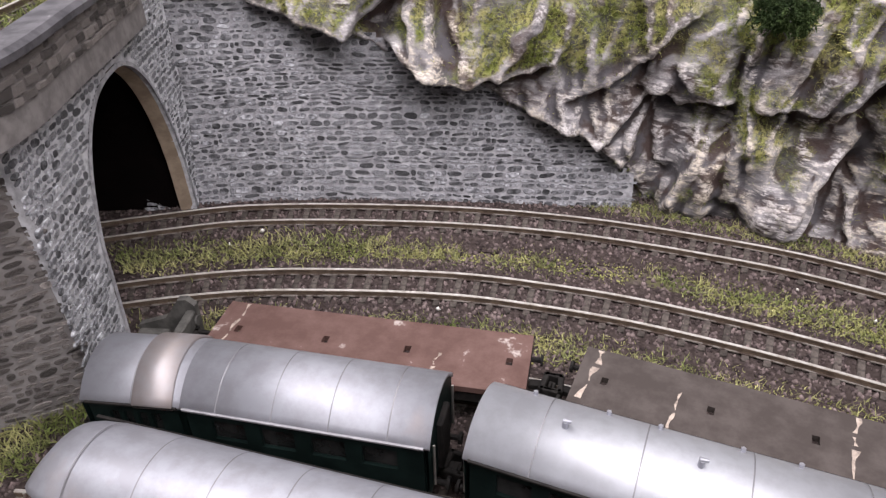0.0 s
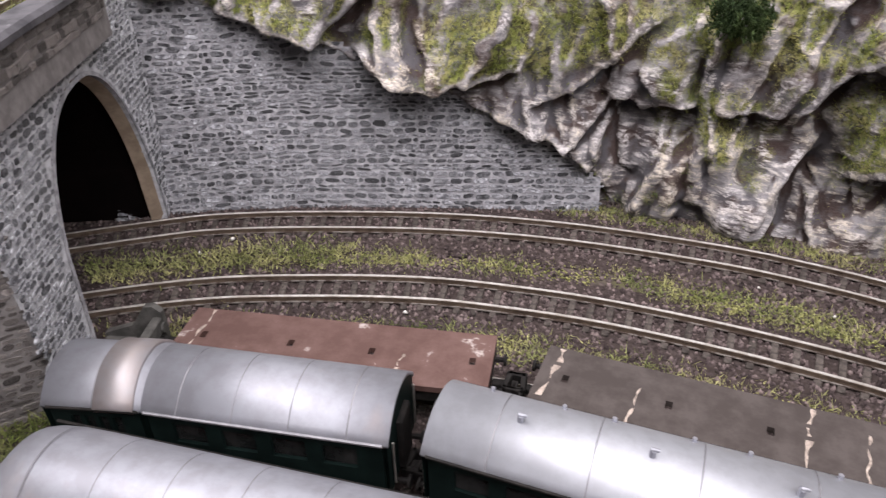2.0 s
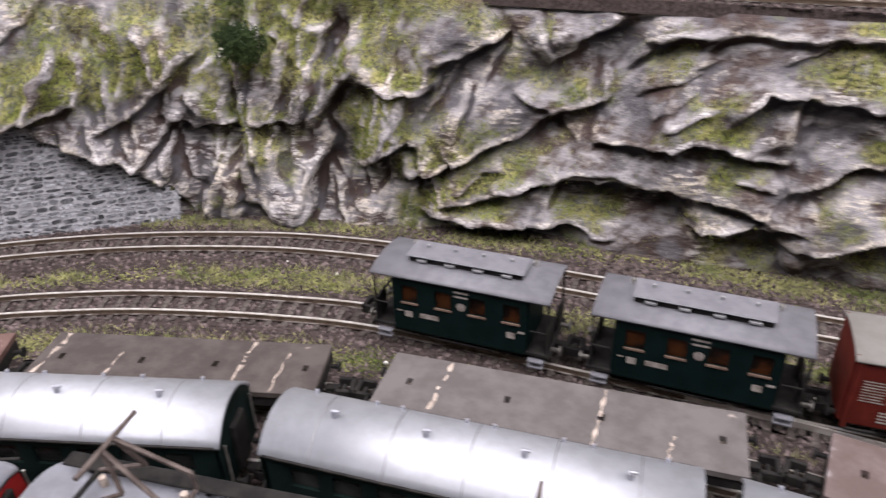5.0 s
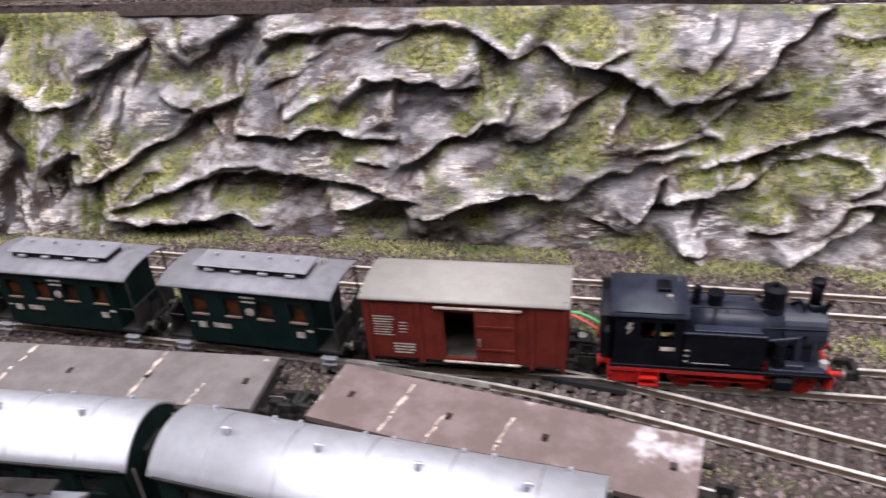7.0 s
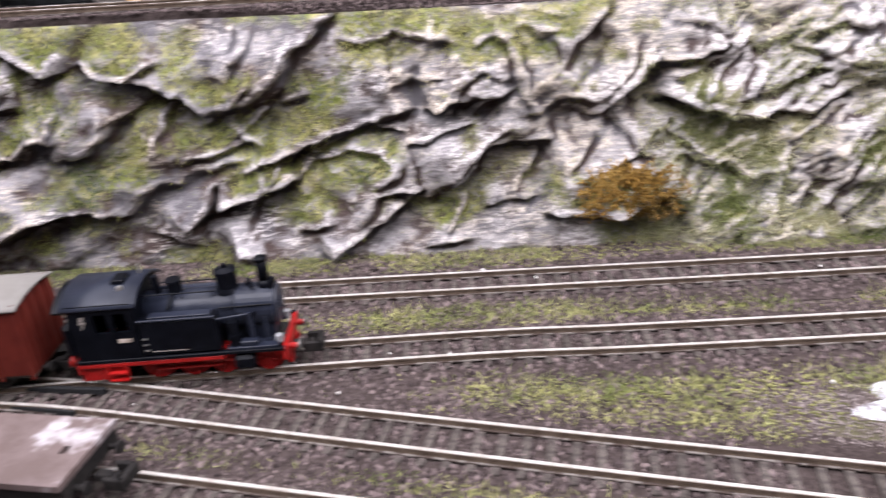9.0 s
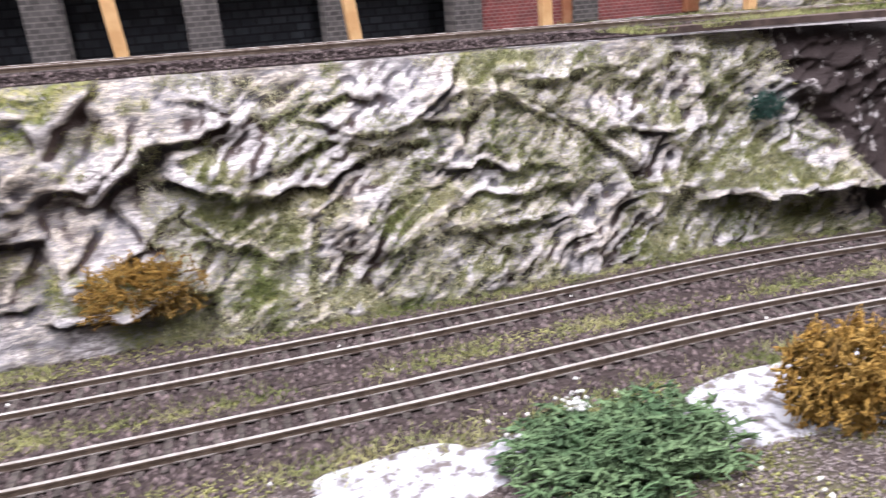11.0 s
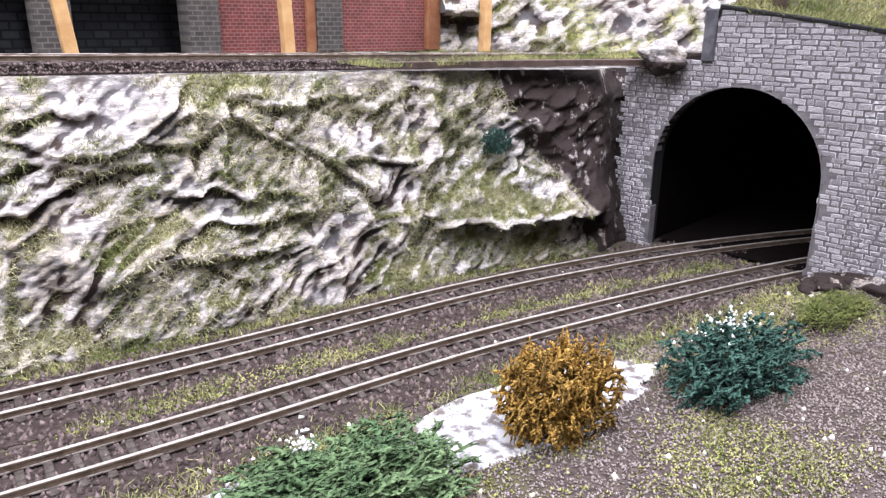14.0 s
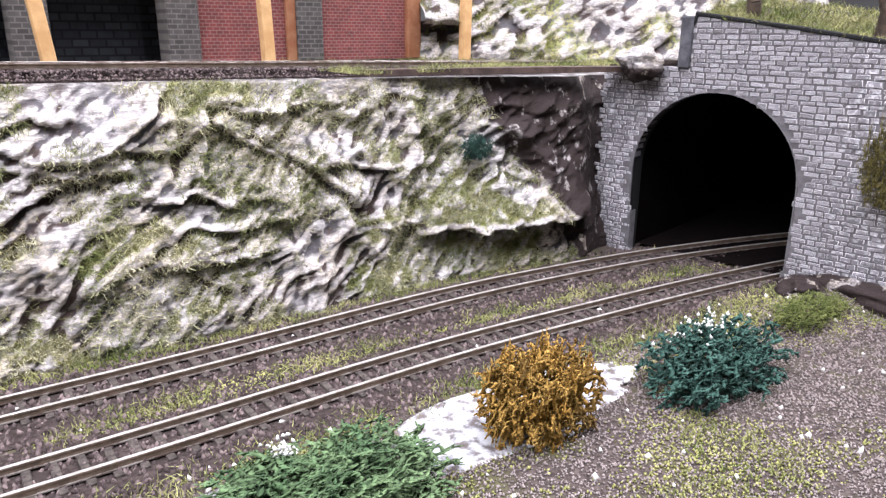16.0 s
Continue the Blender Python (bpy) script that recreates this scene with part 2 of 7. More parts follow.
def grains(name, label, x, y, z, size, material, parent_kind="stuff"):
    n = len(x)
    v = CRUMB[None] * (0.6 + 0.8 * rng.random((n, 5, 1))) * size[:, None, None]
    a = rng.random(n) * 6.28
    c, s = np.cos(a)[:, None], np.sin(a)[:, None]
    v = np.stack([v[..., 0] * c - v[..., 1] * s, v[..., 0] * s + v[..., 1] * c, v[..., 2]], -1)
    v[:, 4, :2] += rng.normal(0, 0.3, (n, 2)) * size[:, None]
    v += np.stack([x, y, z], 1)[:, None]
    f = (CRUMBF[None] + 5 * np.arange(n)[:, None, None]).reshape(-1, 3)
    return thing(name, label, "gravel", kind="stuff", data=soup(name, v.reshape(-1, 3) * CM, f, material))


def fibres(name, label, base, direction, length, width, material):
    """Thin leaning blades of static grass: each a bent strip of three triangles."""
    n = len(base)
    side = np.cross(direction, rng.normal(size=(n, 3)))
    side /= np.linalg.norm(side, axis=1)[:, None] + 1e-9
    bend = rng.normal(size=(n, 3)) * 0.35
    mid = base + direction * length[:, None] * 0.55
    tip = base + (direction + bend) * length[:, None]
    w = side * width
    v = np.stack([base - w, base + w, mid - w * 0.7, mid + w * 0.7, tip], 1)
    f = (np.array([(0, 1, 3), (0, 3, 2), (2, 3, 4)])[None] + 5 * np.arange(n)[:, None, None]).reshape(-1, 3)
    return thing(name, label, "grass", kind="stuff", data=soup(name, v.reshape(-1, 3) * CM, f, material))


GRASS = mat("static_grass", (0.17, 0.19, 0.07), 0.85, 0, (0.33, 0.315, 0.14), 60, 0, rnd=0.45, color3=(0.1, 0.13, 0.03), scale3=40)
GRASSROCK = mat("rock_grass", (0.16, 0.185, 0.042), 0.85, 0, (0.36, 0.34, 0.13), 50, 0, rnd=0.5, color3=(0.06, 0.09, 0.03), scale3=30)
STRAW = mat("straw_fibre", (0.33, 0.33, 0.17), 0.85, 0, (0.6, 0.57, 0.4), 50, 0, rnd=0.4, color3=(0.2, 0.23, 0.08), scale3=40)
GRAVEL = mat("tan_gravel", (0.2, 0.167, 0.16), 0.9, 0, (0.25, 0.21, 0.202), 300, 0.2, rnd=0.16)
WHITEGRAIN = mat("white_grain", (0.75, 0.73, 0.7), 0.8, 0, (0.6, 0.57, 0.54), 300, 0.2)
SNOWPATCH = mat("white_plaster", (0.46, 0.46, 0.485), 0.7, 0, (0.2, 0.19, 0.2), 260, 0.9, spread=(0.47, 0.56), color3=(0.12, 0.1, 0.095), scale3=260, spread3=(0.55, 0.62))

N = 130000
px, py = rng.uniform(-45, 39, N), rng.uniform(-4, 19.5, N)
dists = [gap_to(L, px, py) for L in TRACKS]
dmin = np.min([d for d, _ in dists], 0)
dfoot, sfoot = gap_to(ROCKFOOT, px, py)
inside = (sfoot < 0) | (dfoot < 0.4)
frontright = (px > 11) & (dists[1][1] < 0) & (dists[1][0] > 1.9)
keep = inside & ~frontright & (rng.random(N) < np.clip(1.25 - dmin / 4, 0.35, 1))
x, y, dm = px[keep], py[keep], dmin[keep]
shoulder = np.where(dm < 0.85, 0.02, np.clip(0.02 - (dm - 0.85) * 0.12, -0.1, 0.02))
grains("ballast", "dark brown ballast grains round the tracks", x, y, np.maximum(ground_z(x, y), shoulder - 0.06) + 0.01, rng.uniform(0.045, 0.12, len(x)), BALLAST)
# bed below the sleepers
for L in TRACKS:
    s = thing("ballast_bed", "brown gravel bed under the track", "track bed", kind="structure")
    sweep("bed", L[::2], [(-1.5, -0.2), (1.5, -0.2), (1.5, -0.1), (0.85, -0.03), (-0.85, -0.03), (-1.5, -0.1)], EARTH, s)
keep = frontright & inside & (rng.random(N) < 0.8)
x, y = px[keep], py[keep]
x2, y2 = rng.uniform(12, 39, 36000), rng.uniform(-1, 9.5, 36000)
d2, s2 = gap_to(MAIN, x2, y2)
k2 = (s2 < 0) & (d2 > 2.2)
x, y = np.r_[x, x2[k2]], np.r_[y, y2[k2]]
grains("gravel", "tan and pinkish gravel before the far tunnel", x, y, ground_z(x, y) + 0.02, rng.uniform(0.02, 0.045, len(x)), GRAVEL)
x, y = rng.uniform(14, 38, 190), rng.uniform(-2, 10, 190)
d2, s2 = gap_to(MAIN, x, y)
k2 = (s2 < 0) & (d2 > 1.2)
x, y = x[k2], y[k2]
grains("white_stones", "small white stone crumbs on the gravel", x, y, ground_z(x, y) + 0.04, rng.uniform(0.03, 0.1, len(x)), WHITEGRAIN)
x, y = rng.uniform(-43, 36, 60), rng.uniform(4, 16, 60)
grains("white_crumbs", "few white crumbs fallen beside the tracks", x, y, np.full(60, 0.03), rng.uniform(0.03, 0.09, 60), WHITEGRAIN)

FLOCK = mat("flock_powder", (0.18, 0.185, 0.062), 0.95, 0, (0.3, 0.29, 0.115), 90, 0.2, rnd=0.35)
fx, fy = rng.uniform(-44, 38, 260000), rng.uniform(-1, 18.5, 260000)
fm, sm = gap_to(MAIN, fx, fy)
fr, sr = gap_to(REAR, fx, fy)
fw, sw = gap_to(ROCKFOOT, fx, fy)
fo = np.min([gap_to(L, fx, fy)[0] for L in TRACKS[2:]], 0)
wgt = np.where((sm > 0) & (sr < 0), np.exp(-(((fm - 1.75) / 0.6) ** 2)), 0)
wgt = np.maximum(wgt, np.where((sm < 0) & (fx < 12), np.exp(-(((fm - 1.75) / 0.6) ** 2)), 0))
wgt = np.maximum(wgt, np.where((sr > 0) & (fx > -31), 0.8 * np.exp(-((fw - 0.5) / 0.5) ** 2), 0))
wgt = np.maximum(wgt, np.where((fx > 4) & (sm < 0) & (fm > 1.5), np.where(fx > 13, np.clip((fbm(fx, fy, 3.4, 17) - 0.42) / 0.2, 0, 1), 0.6), 0))
wgt = np.maximum(wgt, np.where((fx < -33) & (fy < 3), 0.7, 0))
fb, sb = gap_to(BRANCH, fx, fy)
wgt = np.maximum(wgt, np.where((fx > -4) & (fx < 14) & (sb < 0) & (fb > 1.1) & (fb < 4.5), 0.7, 0))
wgt *= np.clip((fbm(fx, fy, 2.8, 13) - 0.38) / 0.12, 0, 1)
k = (rng.random(len(fx)) < wgt) & (fm > 0.95) & (fr > 0.95) & (fo > 0.9) & (sw < 0)
grains("flock", "olive turf powder strewn between the tracks", fx[k], fy[k], ground_z(fx[k], fy[k]) + 0.03, rng.uniform(0.02, 0.045, k.sum()), FLOCK)["category"] = "turf"

# grass strips on the ground
N = 470000
px, py = rng.uniform(-45, 38, N), rng.uniform(-2, 19.5, N)
dists = [gap_to(L, px, py) for L in TRACKS]
dmin = np.min([d for d, _ in dists], 0)
dfoot, sfoot = gap_to(ROCKFOOT, px, py)
patchy = fbm(px, py, 2.6, 11)
between = (dists[0][1] < 0) & (dists[1][1] > 0)
strip = np.exp(-(((dists[1][0] - 1.75) / 0.62) ** 2))
w = np.where(between, strip * 1.3, 0.0)
w = np.maximum(w, np.where(dists[1][1] < 0, np.exp(-(((dists[1][0] - 1.7) / 0.55) ** 2)) * 1.1, 0))
w = np.maximum(w, np.where((sfoot < 0) & (px > -32), np.exp(-((dfoot - 0.55) / 0.5) ** 2) * 1.15, 0))
w = np.maximum(w, np.where((px > 4) & (dists[1][1] < 0) & (dists[1][0] > 1.4), np.where(px > 13, 0.4 * np.clip((fbm(px, py, 3.4, 17) - 0.5) / 0.08, 0, 1), 0.4), 0))
w = np.maximum(w, np.where((px < -33) & (py < 3), 0.8, 0))
w *= np.clip((patchy - 0.33) / 0.12, 0, 1)
w = np.maximum(w, np.where((px > -4) & (px < 14) & (dists[2][1] < 0) & (dists[2][0] > 1.0) & (dists[2][0] < 4.5), np.clip((patchy - 0.4) / 0.1, 0, 0.85), 0))
west = (px < -35.6) & (py < 2.6)
keep = (rng.random(N) < np.maximum(w * 0.95, west)) & ((dmin > 0.95) | (px < -36.4)) & (sfoot < 0)
x, y = px[keep], py[keep]
n = len(x)
dirs = np.stack([rng.normal(0, 0.6, n), rng.normal(0, 0.6, n), np.full(n, 0.75)], 1)
dirs /= np.linalg.norm(dirs, axis=1)[:, None]
fibres("grass", "yellow-green static grass between the tracks", np.stack([x, y, np.where(x < -35.6, 0.0, ground_z(x, y))], 1), dirs, rng.uniform(0.1, 0.24, n) * np.where((x < -35.6) & (y < 3), 1.5, 1), 0.016, GRASS)

# ---- tracks ----
RAILFOOT = mat("rail_foot", (0.3, 0.27, 0.25), 0.45, 0.5, (0.1, 0.075, 0.065), 260, 0.1, spread=(0.45, 0.55))
RAILSIDE = mat("rail_brown", (0.1, 0.074, 0.056), 0.55, 0.3, (0.165, 0.125, 0.095), 400, 0.2)
bm = bmnew()
box(bm, -0.085, 0.085, -0.76, 0.76, -0.06, 0.03, 0.015)
SLEEPER_MESH = bpy.data.meshes.new("sleeper")
bm.to_mesh(SLEEPER_MESH)
bm.free()
SLEEPER_MESH.materials.append(SLEEPER)


def track(label, line, s0=0.0, s1=None, pitch=0.49, z=0.0, sleepers=True, head=RAILTOP):
    t = thing("track", label, "railway track", kind="structure")
    i0, i1 = int(s0 / 0.25), len(line) if s1 is None else int(s1 / 0.25)
    seg = line[i0:i1]
    for o in (-0.485, 0.485):
        r = sweep("rail", seg, [(o - 0.035, 0.05), (o + 0.035, 0.05), (o + 0.035, 0.13), (o + 0.05, 0.15), (o + 0.05, 0.19), (o - 0.05, 0.19), (o - 0.05, 0.15), (o - 0.035, 0.13)], RAILSIDE, t, z)
        sweep("rail_head", seg, [(o - 0.042, 0.187), (o + 0.042, 0.187), (o + 0.032, 0.203), (o - 0.032, 0.203)], head, r, z)
        sweep("rail_foot", seg, [(o - 0.085, 0.03), (o + 0.085, 0.03), (o + 0.085, 0.05), (o - 0.085, 0.055)], RAILFOOT, r, z)
    if sleepers:
        s = s0 + 0.2
        while s < (i1 - 1) * 0.25:
            p, a = along(line, s)
            ob = new("sleeper", SLEEPER_MESH)
            ob.parent = t
            ob.matrix_basis = pose(p[0] * CM, p[1] * CM, (z + (p[2] if len(p) > 2 else 0)) * CM, 0, 0, math.degrees(a) + random.uniform(-1, 1))
            s += pitch
    return t


track("curved and straight track with brown rails by the rock", REAR)
track("straight main track with brown rails and dark sleepers", MAIN)
track("branch track running off to the front edge", BRANCH, nearest_s(BRANCH, -6.2))
track("siding under the flat wagons, dark sleepers", WAGONS, nearest_s(WAGONS, -36.6))
track("siding under the silver-roofed coaches", COACHES, nearest_s(COACHES, -36.5))
track("front siding under the long silver coach", FRONT, nearest_s(FRONT, -35.5))

# the points: blades, crossing and check rails
points = thing("turnout", "black plastic turnout with steel rails and crossing", "turnout", kind="structure")
for o in (-0.485, 0.485):
    i0, i1 = int(nearest_s(BRANCH, -12.5) / 0.25), int(nearest_s(BRANCH, -6.0) / 0.25)
    sweep("blade", BRANCH[i0:i1], [(o - 0.03, 0.04), (o + 0.03, 0.04), (o + 0.03, 0.198), (o - 0.03, 0.198)], RAILTOP, points)
for (a, b, w2) in (((-5.6, 11.62), (-3.2, 11.2), 0.06), ((-6.6, 12.42), (-3.6, 12.38), 0.06), ((-6.4, 11.2), (-3.6, 10.45), 0.06)):
    bm = bmnew()
    L = math.hypot(b[0] - a[0], b[1] - a[1])
    box(bm, 0, L, -w2, w2, 0.0, 0.17, 0.02)
    c = part("check_rail", bm, DARK, points)
    c.matrix_basis = pose(a[0] * CM, a[1] * CM, 0, 0, 0, math.degrees(math.atan2(b[1] - a[1], b[0] - a[0])))
for k in range(14):
    p, a = along(MAIN, nearest_s(MAIN, -12.0 + 0.5 * k))
    bm = bmnew()
    box(bm, -0.09, 0.09, -0.9 - 0.09 * max(0, k - 3), 0.75, -0.05, 0.035, 0.01)
    c = part("long_sleeper", bm, SLEEPER, points)
    c.matrix_basis = pose(p[0] * CM, p[1] * CM, 0, 0, 0, math.degrees(a) - 4)

# ---- rock face ----
def rock_mat():
    m = bpy.data.materials.new("painted_rock_face")
    m.use_nodes = True
    nt, L = m.node_tree, m.node_tree.links
    b = nt.nodes["Principled BSDF"]
    b.inputs["Roughness"].default_value, b.inputs["Specular IOR Level"].default_value = 0.75, 0.2
    co = nt.nodes.new("ShaderNodeTexCoord")
    geo = nt.nodes.new("ShaderNodeNewGeometry")

    def noise(scale, stretch, rot=0.0, detail=6, lo=0.45, hi=0.6):
        mp = nt.nodes.new("ShaderNodeMapping")
        mp.inputs["Scale"].default_value = stretch
        mp.inputs["Rotation"].default_value = (0, rot, 0)
        n = nt.nodes.new("ShaderNodeTexNoise")
        n.inputs["Scale"].default_value, n.inputs["Detail"].default_value, n.inputs["Roughness"].default_value = scale, detail, 0.62
        L.new(co.outputs["Object"], mp.inputs["Vector"])
        L.new(mp.outputs["Vector"], n.inputs["Vector"])
        r = nt.nodes.new("ShaderNodeMapRange")
        r.inputs["From Min"].default_value, r.inputs["From Max"].default_value = lo, hi
        L.new(n.outputs["Fac"], r.inputs["Value"])
        return n.outputs["Fac"], r.outputs["Result"]

    def mix(f, a, c):
        x = nt.nodes.new("ShaderNodeMix")
        x.data_type = "RGBA"
        for sock, val in ((x.inputs[0], f), (x.inputs[6], a), (x.inputs[7], c)):
            if isinstance(val, tuple):
                sock.default_value = val
            else:
                L.new(val, sock)
        return x.outputs[2]

    def calc(op, a, c):
        x = nt.nodes.new("ShaderNodeMath")
        x.operation = op
        x.use_clamp = True
        for sock, val in zip(x.inputs, (a, c)):
            if isinstance(val, float):
                sock.default_value = val
            else:
                L.new(val, sock)
        return x.outputs[0]

    def ramp(value, lo, hi, top=1.0):
        r = nt.nodes.new("ShaderNodeMapRange")
        r.inputs["From Min"].default_value, r.inputs["From Max"].default_value, r.inputs["To Max"].default_value = lo, hi, top
        L.new(value, r.inputs["Value"])
        return r.outputs["Result"]

    def layer(key):
        x = nt.nodes.new("ShaderNodeAttribute")
        x.attribute_name = key
        return x.outputs["Fac"]

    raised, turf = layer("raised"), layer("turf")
    at = nt.nodes.new("ShaderNodeSeparateXYZ")
    L.new(geo.outputs["Position"], at.inputs[0])
    _, brown = noise(70, (1, 1, 1), 0, 8, 0.44, 0.54)
    col = mix(brown, (0.095, 0.088, 0.096, 1), (0.06, 0.041, 0.037, 1))
    _, grey = noise(110, (0.6, 1, 1.3), 0.4, 9, 0.46, 0.58)
    # grey and streaks thin out in hollows: dark undercoat that also deepens their shade
    col = mix(calc("MULTIPLY", grey, ramp(raised, -0.6, 0.0)), col, (0.25, 0.235, 0.245, 1))
    col = mix(calc("MULTIPLY", ramp(at.outputs["X"], 0.02, 0.15, 0.6), ramp(raised, -0.5, 0.1)), col, (0.34, 0.322, 0.315, 1))
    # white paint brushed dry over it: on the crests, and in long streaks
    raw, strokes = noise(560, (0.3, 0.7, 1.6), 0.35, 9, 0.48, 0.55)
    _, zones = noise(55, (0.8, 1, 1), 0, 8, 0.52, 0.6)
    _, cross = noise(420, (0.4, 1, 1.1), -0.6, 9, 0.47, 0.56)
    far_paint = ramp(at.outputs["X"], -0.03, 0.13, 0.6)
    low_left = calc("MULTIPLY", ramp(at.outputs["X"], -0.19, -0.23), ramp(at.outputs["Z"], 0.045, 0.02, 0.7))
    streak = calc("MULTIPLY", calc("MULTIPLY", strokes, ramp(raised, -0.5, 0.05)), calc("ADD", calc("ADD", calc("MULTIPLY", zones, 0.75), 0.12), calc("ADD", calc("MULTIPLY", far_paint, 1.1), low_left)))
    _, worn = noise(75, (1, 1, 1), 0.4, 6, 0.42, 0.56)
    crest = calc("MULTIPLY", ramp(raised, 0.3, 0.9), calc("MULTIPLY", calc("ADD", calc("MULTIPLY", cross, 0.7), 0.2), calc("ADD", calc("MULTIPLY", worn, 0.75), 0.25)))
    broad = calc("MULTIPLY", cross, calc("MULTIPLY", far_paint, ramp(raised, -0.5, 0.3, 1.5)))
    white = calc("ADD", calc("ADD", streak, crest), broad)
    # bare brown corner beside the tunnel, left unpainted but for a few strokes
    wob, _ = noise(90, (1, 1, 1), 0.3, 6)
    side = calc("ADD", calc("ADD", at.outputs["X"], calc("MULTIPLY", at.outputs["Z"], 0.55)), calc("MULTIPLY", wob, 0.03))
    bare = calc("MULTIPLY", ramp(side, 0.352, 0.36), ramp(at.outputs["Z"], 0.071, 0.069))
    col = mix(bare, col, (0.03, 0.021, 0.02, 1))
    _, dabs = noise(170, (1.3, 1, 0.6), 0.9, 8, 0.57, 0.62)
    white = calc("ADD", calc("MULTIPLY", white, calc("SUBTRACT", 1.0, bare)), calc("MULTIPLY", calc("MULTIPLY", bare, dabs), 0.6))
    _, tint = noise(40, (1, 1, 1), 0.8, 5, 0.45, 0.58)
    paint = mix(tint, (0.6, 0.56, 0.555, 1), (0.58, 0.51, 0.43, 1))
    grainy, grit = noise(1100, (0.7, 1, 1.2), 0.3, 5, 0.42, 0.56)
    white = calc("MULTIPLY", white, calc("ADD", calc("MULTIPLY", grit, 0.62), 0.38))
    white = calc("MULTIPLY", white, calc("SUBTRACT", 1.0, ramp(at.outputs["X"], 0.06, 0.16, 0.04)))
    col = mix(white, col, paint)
    _, fleck = noise(700, (1, 1, 1), 0.1, 4, 0.42, 0.54)
    _, hue = noise(130, (1, 1, 1), 0.5, 5, 0.44, 0.58)
    flock = mix(fleck, (0.07, 0.08, 0.025, 1), mix(hue, (0.18, 0.205, 0.05, 1), (0.34, 0.315, 0.13, 1)))
    col = mix(calc("MULTIPLY", turf, calc("ADD", calc("MULTIPLY", fleck, 0.6), 0.35)), col, flock)
    L.new(col, b.inputs["Base Color"])
    bp = nt.nodes.new("ShaderNodeBump")
    bp.inputs["Strength"].default_value, bp.inputs["Distance"].default_value = 0.9, 0.001
    L.new(calc("ADD", calc("MULTIPLY", raw, 0.5), calc("MULTIPLY", grainy, 0.5)), bp.inputs["Height"])
    L.new(bp.outputs["Normal"], b.inputs["Normal"])
    return m


ROCKFACE = rock_mat()

# crests of the crumpled plaster, placed to fit the camera's view, as lines of (along, up) in cm: the face rises gently
# to the left of the way drawn and breaks off to its right
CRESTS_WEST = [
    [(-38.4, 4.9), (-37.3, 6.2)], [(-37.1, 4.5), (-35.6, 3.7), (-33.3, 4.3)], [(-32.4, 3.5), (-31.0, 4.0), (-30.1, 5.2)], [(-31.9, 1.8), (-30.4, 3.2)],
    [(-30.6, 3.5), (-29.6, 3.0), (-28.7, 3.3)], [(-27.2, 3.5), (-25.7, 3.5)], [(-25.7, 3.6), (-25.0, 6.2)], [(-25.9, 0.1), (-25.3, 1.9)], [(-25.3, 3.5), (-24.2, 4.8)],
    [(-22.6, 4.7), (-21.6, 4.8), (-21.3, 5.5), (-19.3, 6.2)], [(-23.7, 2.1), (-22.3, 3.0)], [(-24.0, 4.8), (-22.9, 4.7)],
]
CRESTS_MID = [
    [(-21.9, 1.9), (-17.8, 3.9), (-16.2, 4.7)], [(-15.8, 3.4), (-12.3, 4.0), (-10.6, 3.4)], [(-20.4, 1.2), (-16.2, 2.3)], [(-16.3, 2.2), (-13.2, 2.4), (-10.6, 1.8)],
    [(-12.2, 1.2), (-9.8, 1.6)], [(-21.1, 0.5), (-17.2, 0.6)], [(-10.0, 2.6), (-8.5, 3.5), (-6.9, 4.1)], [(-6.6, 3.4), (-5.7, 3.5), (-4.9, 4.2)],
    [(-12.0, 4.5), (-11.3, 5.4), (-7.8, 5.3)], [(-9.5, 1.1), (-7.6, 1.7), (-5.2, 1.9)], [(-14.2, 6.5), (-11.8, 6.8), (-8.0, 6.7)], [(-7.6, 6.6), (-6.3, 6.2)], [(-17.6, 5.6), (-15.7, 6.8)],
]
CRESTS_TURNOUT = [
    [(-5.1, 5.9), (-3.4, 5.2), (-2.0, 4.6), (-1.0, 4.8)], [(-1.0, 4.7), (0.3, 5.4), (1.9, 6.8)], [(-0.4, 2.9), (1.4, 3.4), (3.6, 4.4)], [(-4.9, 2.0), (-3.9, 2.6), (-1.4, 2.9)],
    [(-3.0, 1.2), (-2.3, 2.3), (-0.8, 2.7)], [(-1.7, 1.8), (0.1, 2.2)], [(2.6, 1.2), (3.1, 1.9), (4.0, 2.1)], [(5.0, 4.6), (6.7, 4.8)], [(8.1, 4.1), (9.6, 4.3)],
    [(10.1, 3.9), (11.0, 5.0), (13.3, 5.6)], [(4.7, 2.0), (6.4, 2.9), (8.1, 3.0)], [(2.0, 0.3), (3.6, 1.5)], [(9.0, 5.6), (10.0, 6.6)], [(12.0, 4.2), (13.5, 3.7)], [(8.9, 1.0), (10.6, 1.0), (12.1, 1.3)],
]
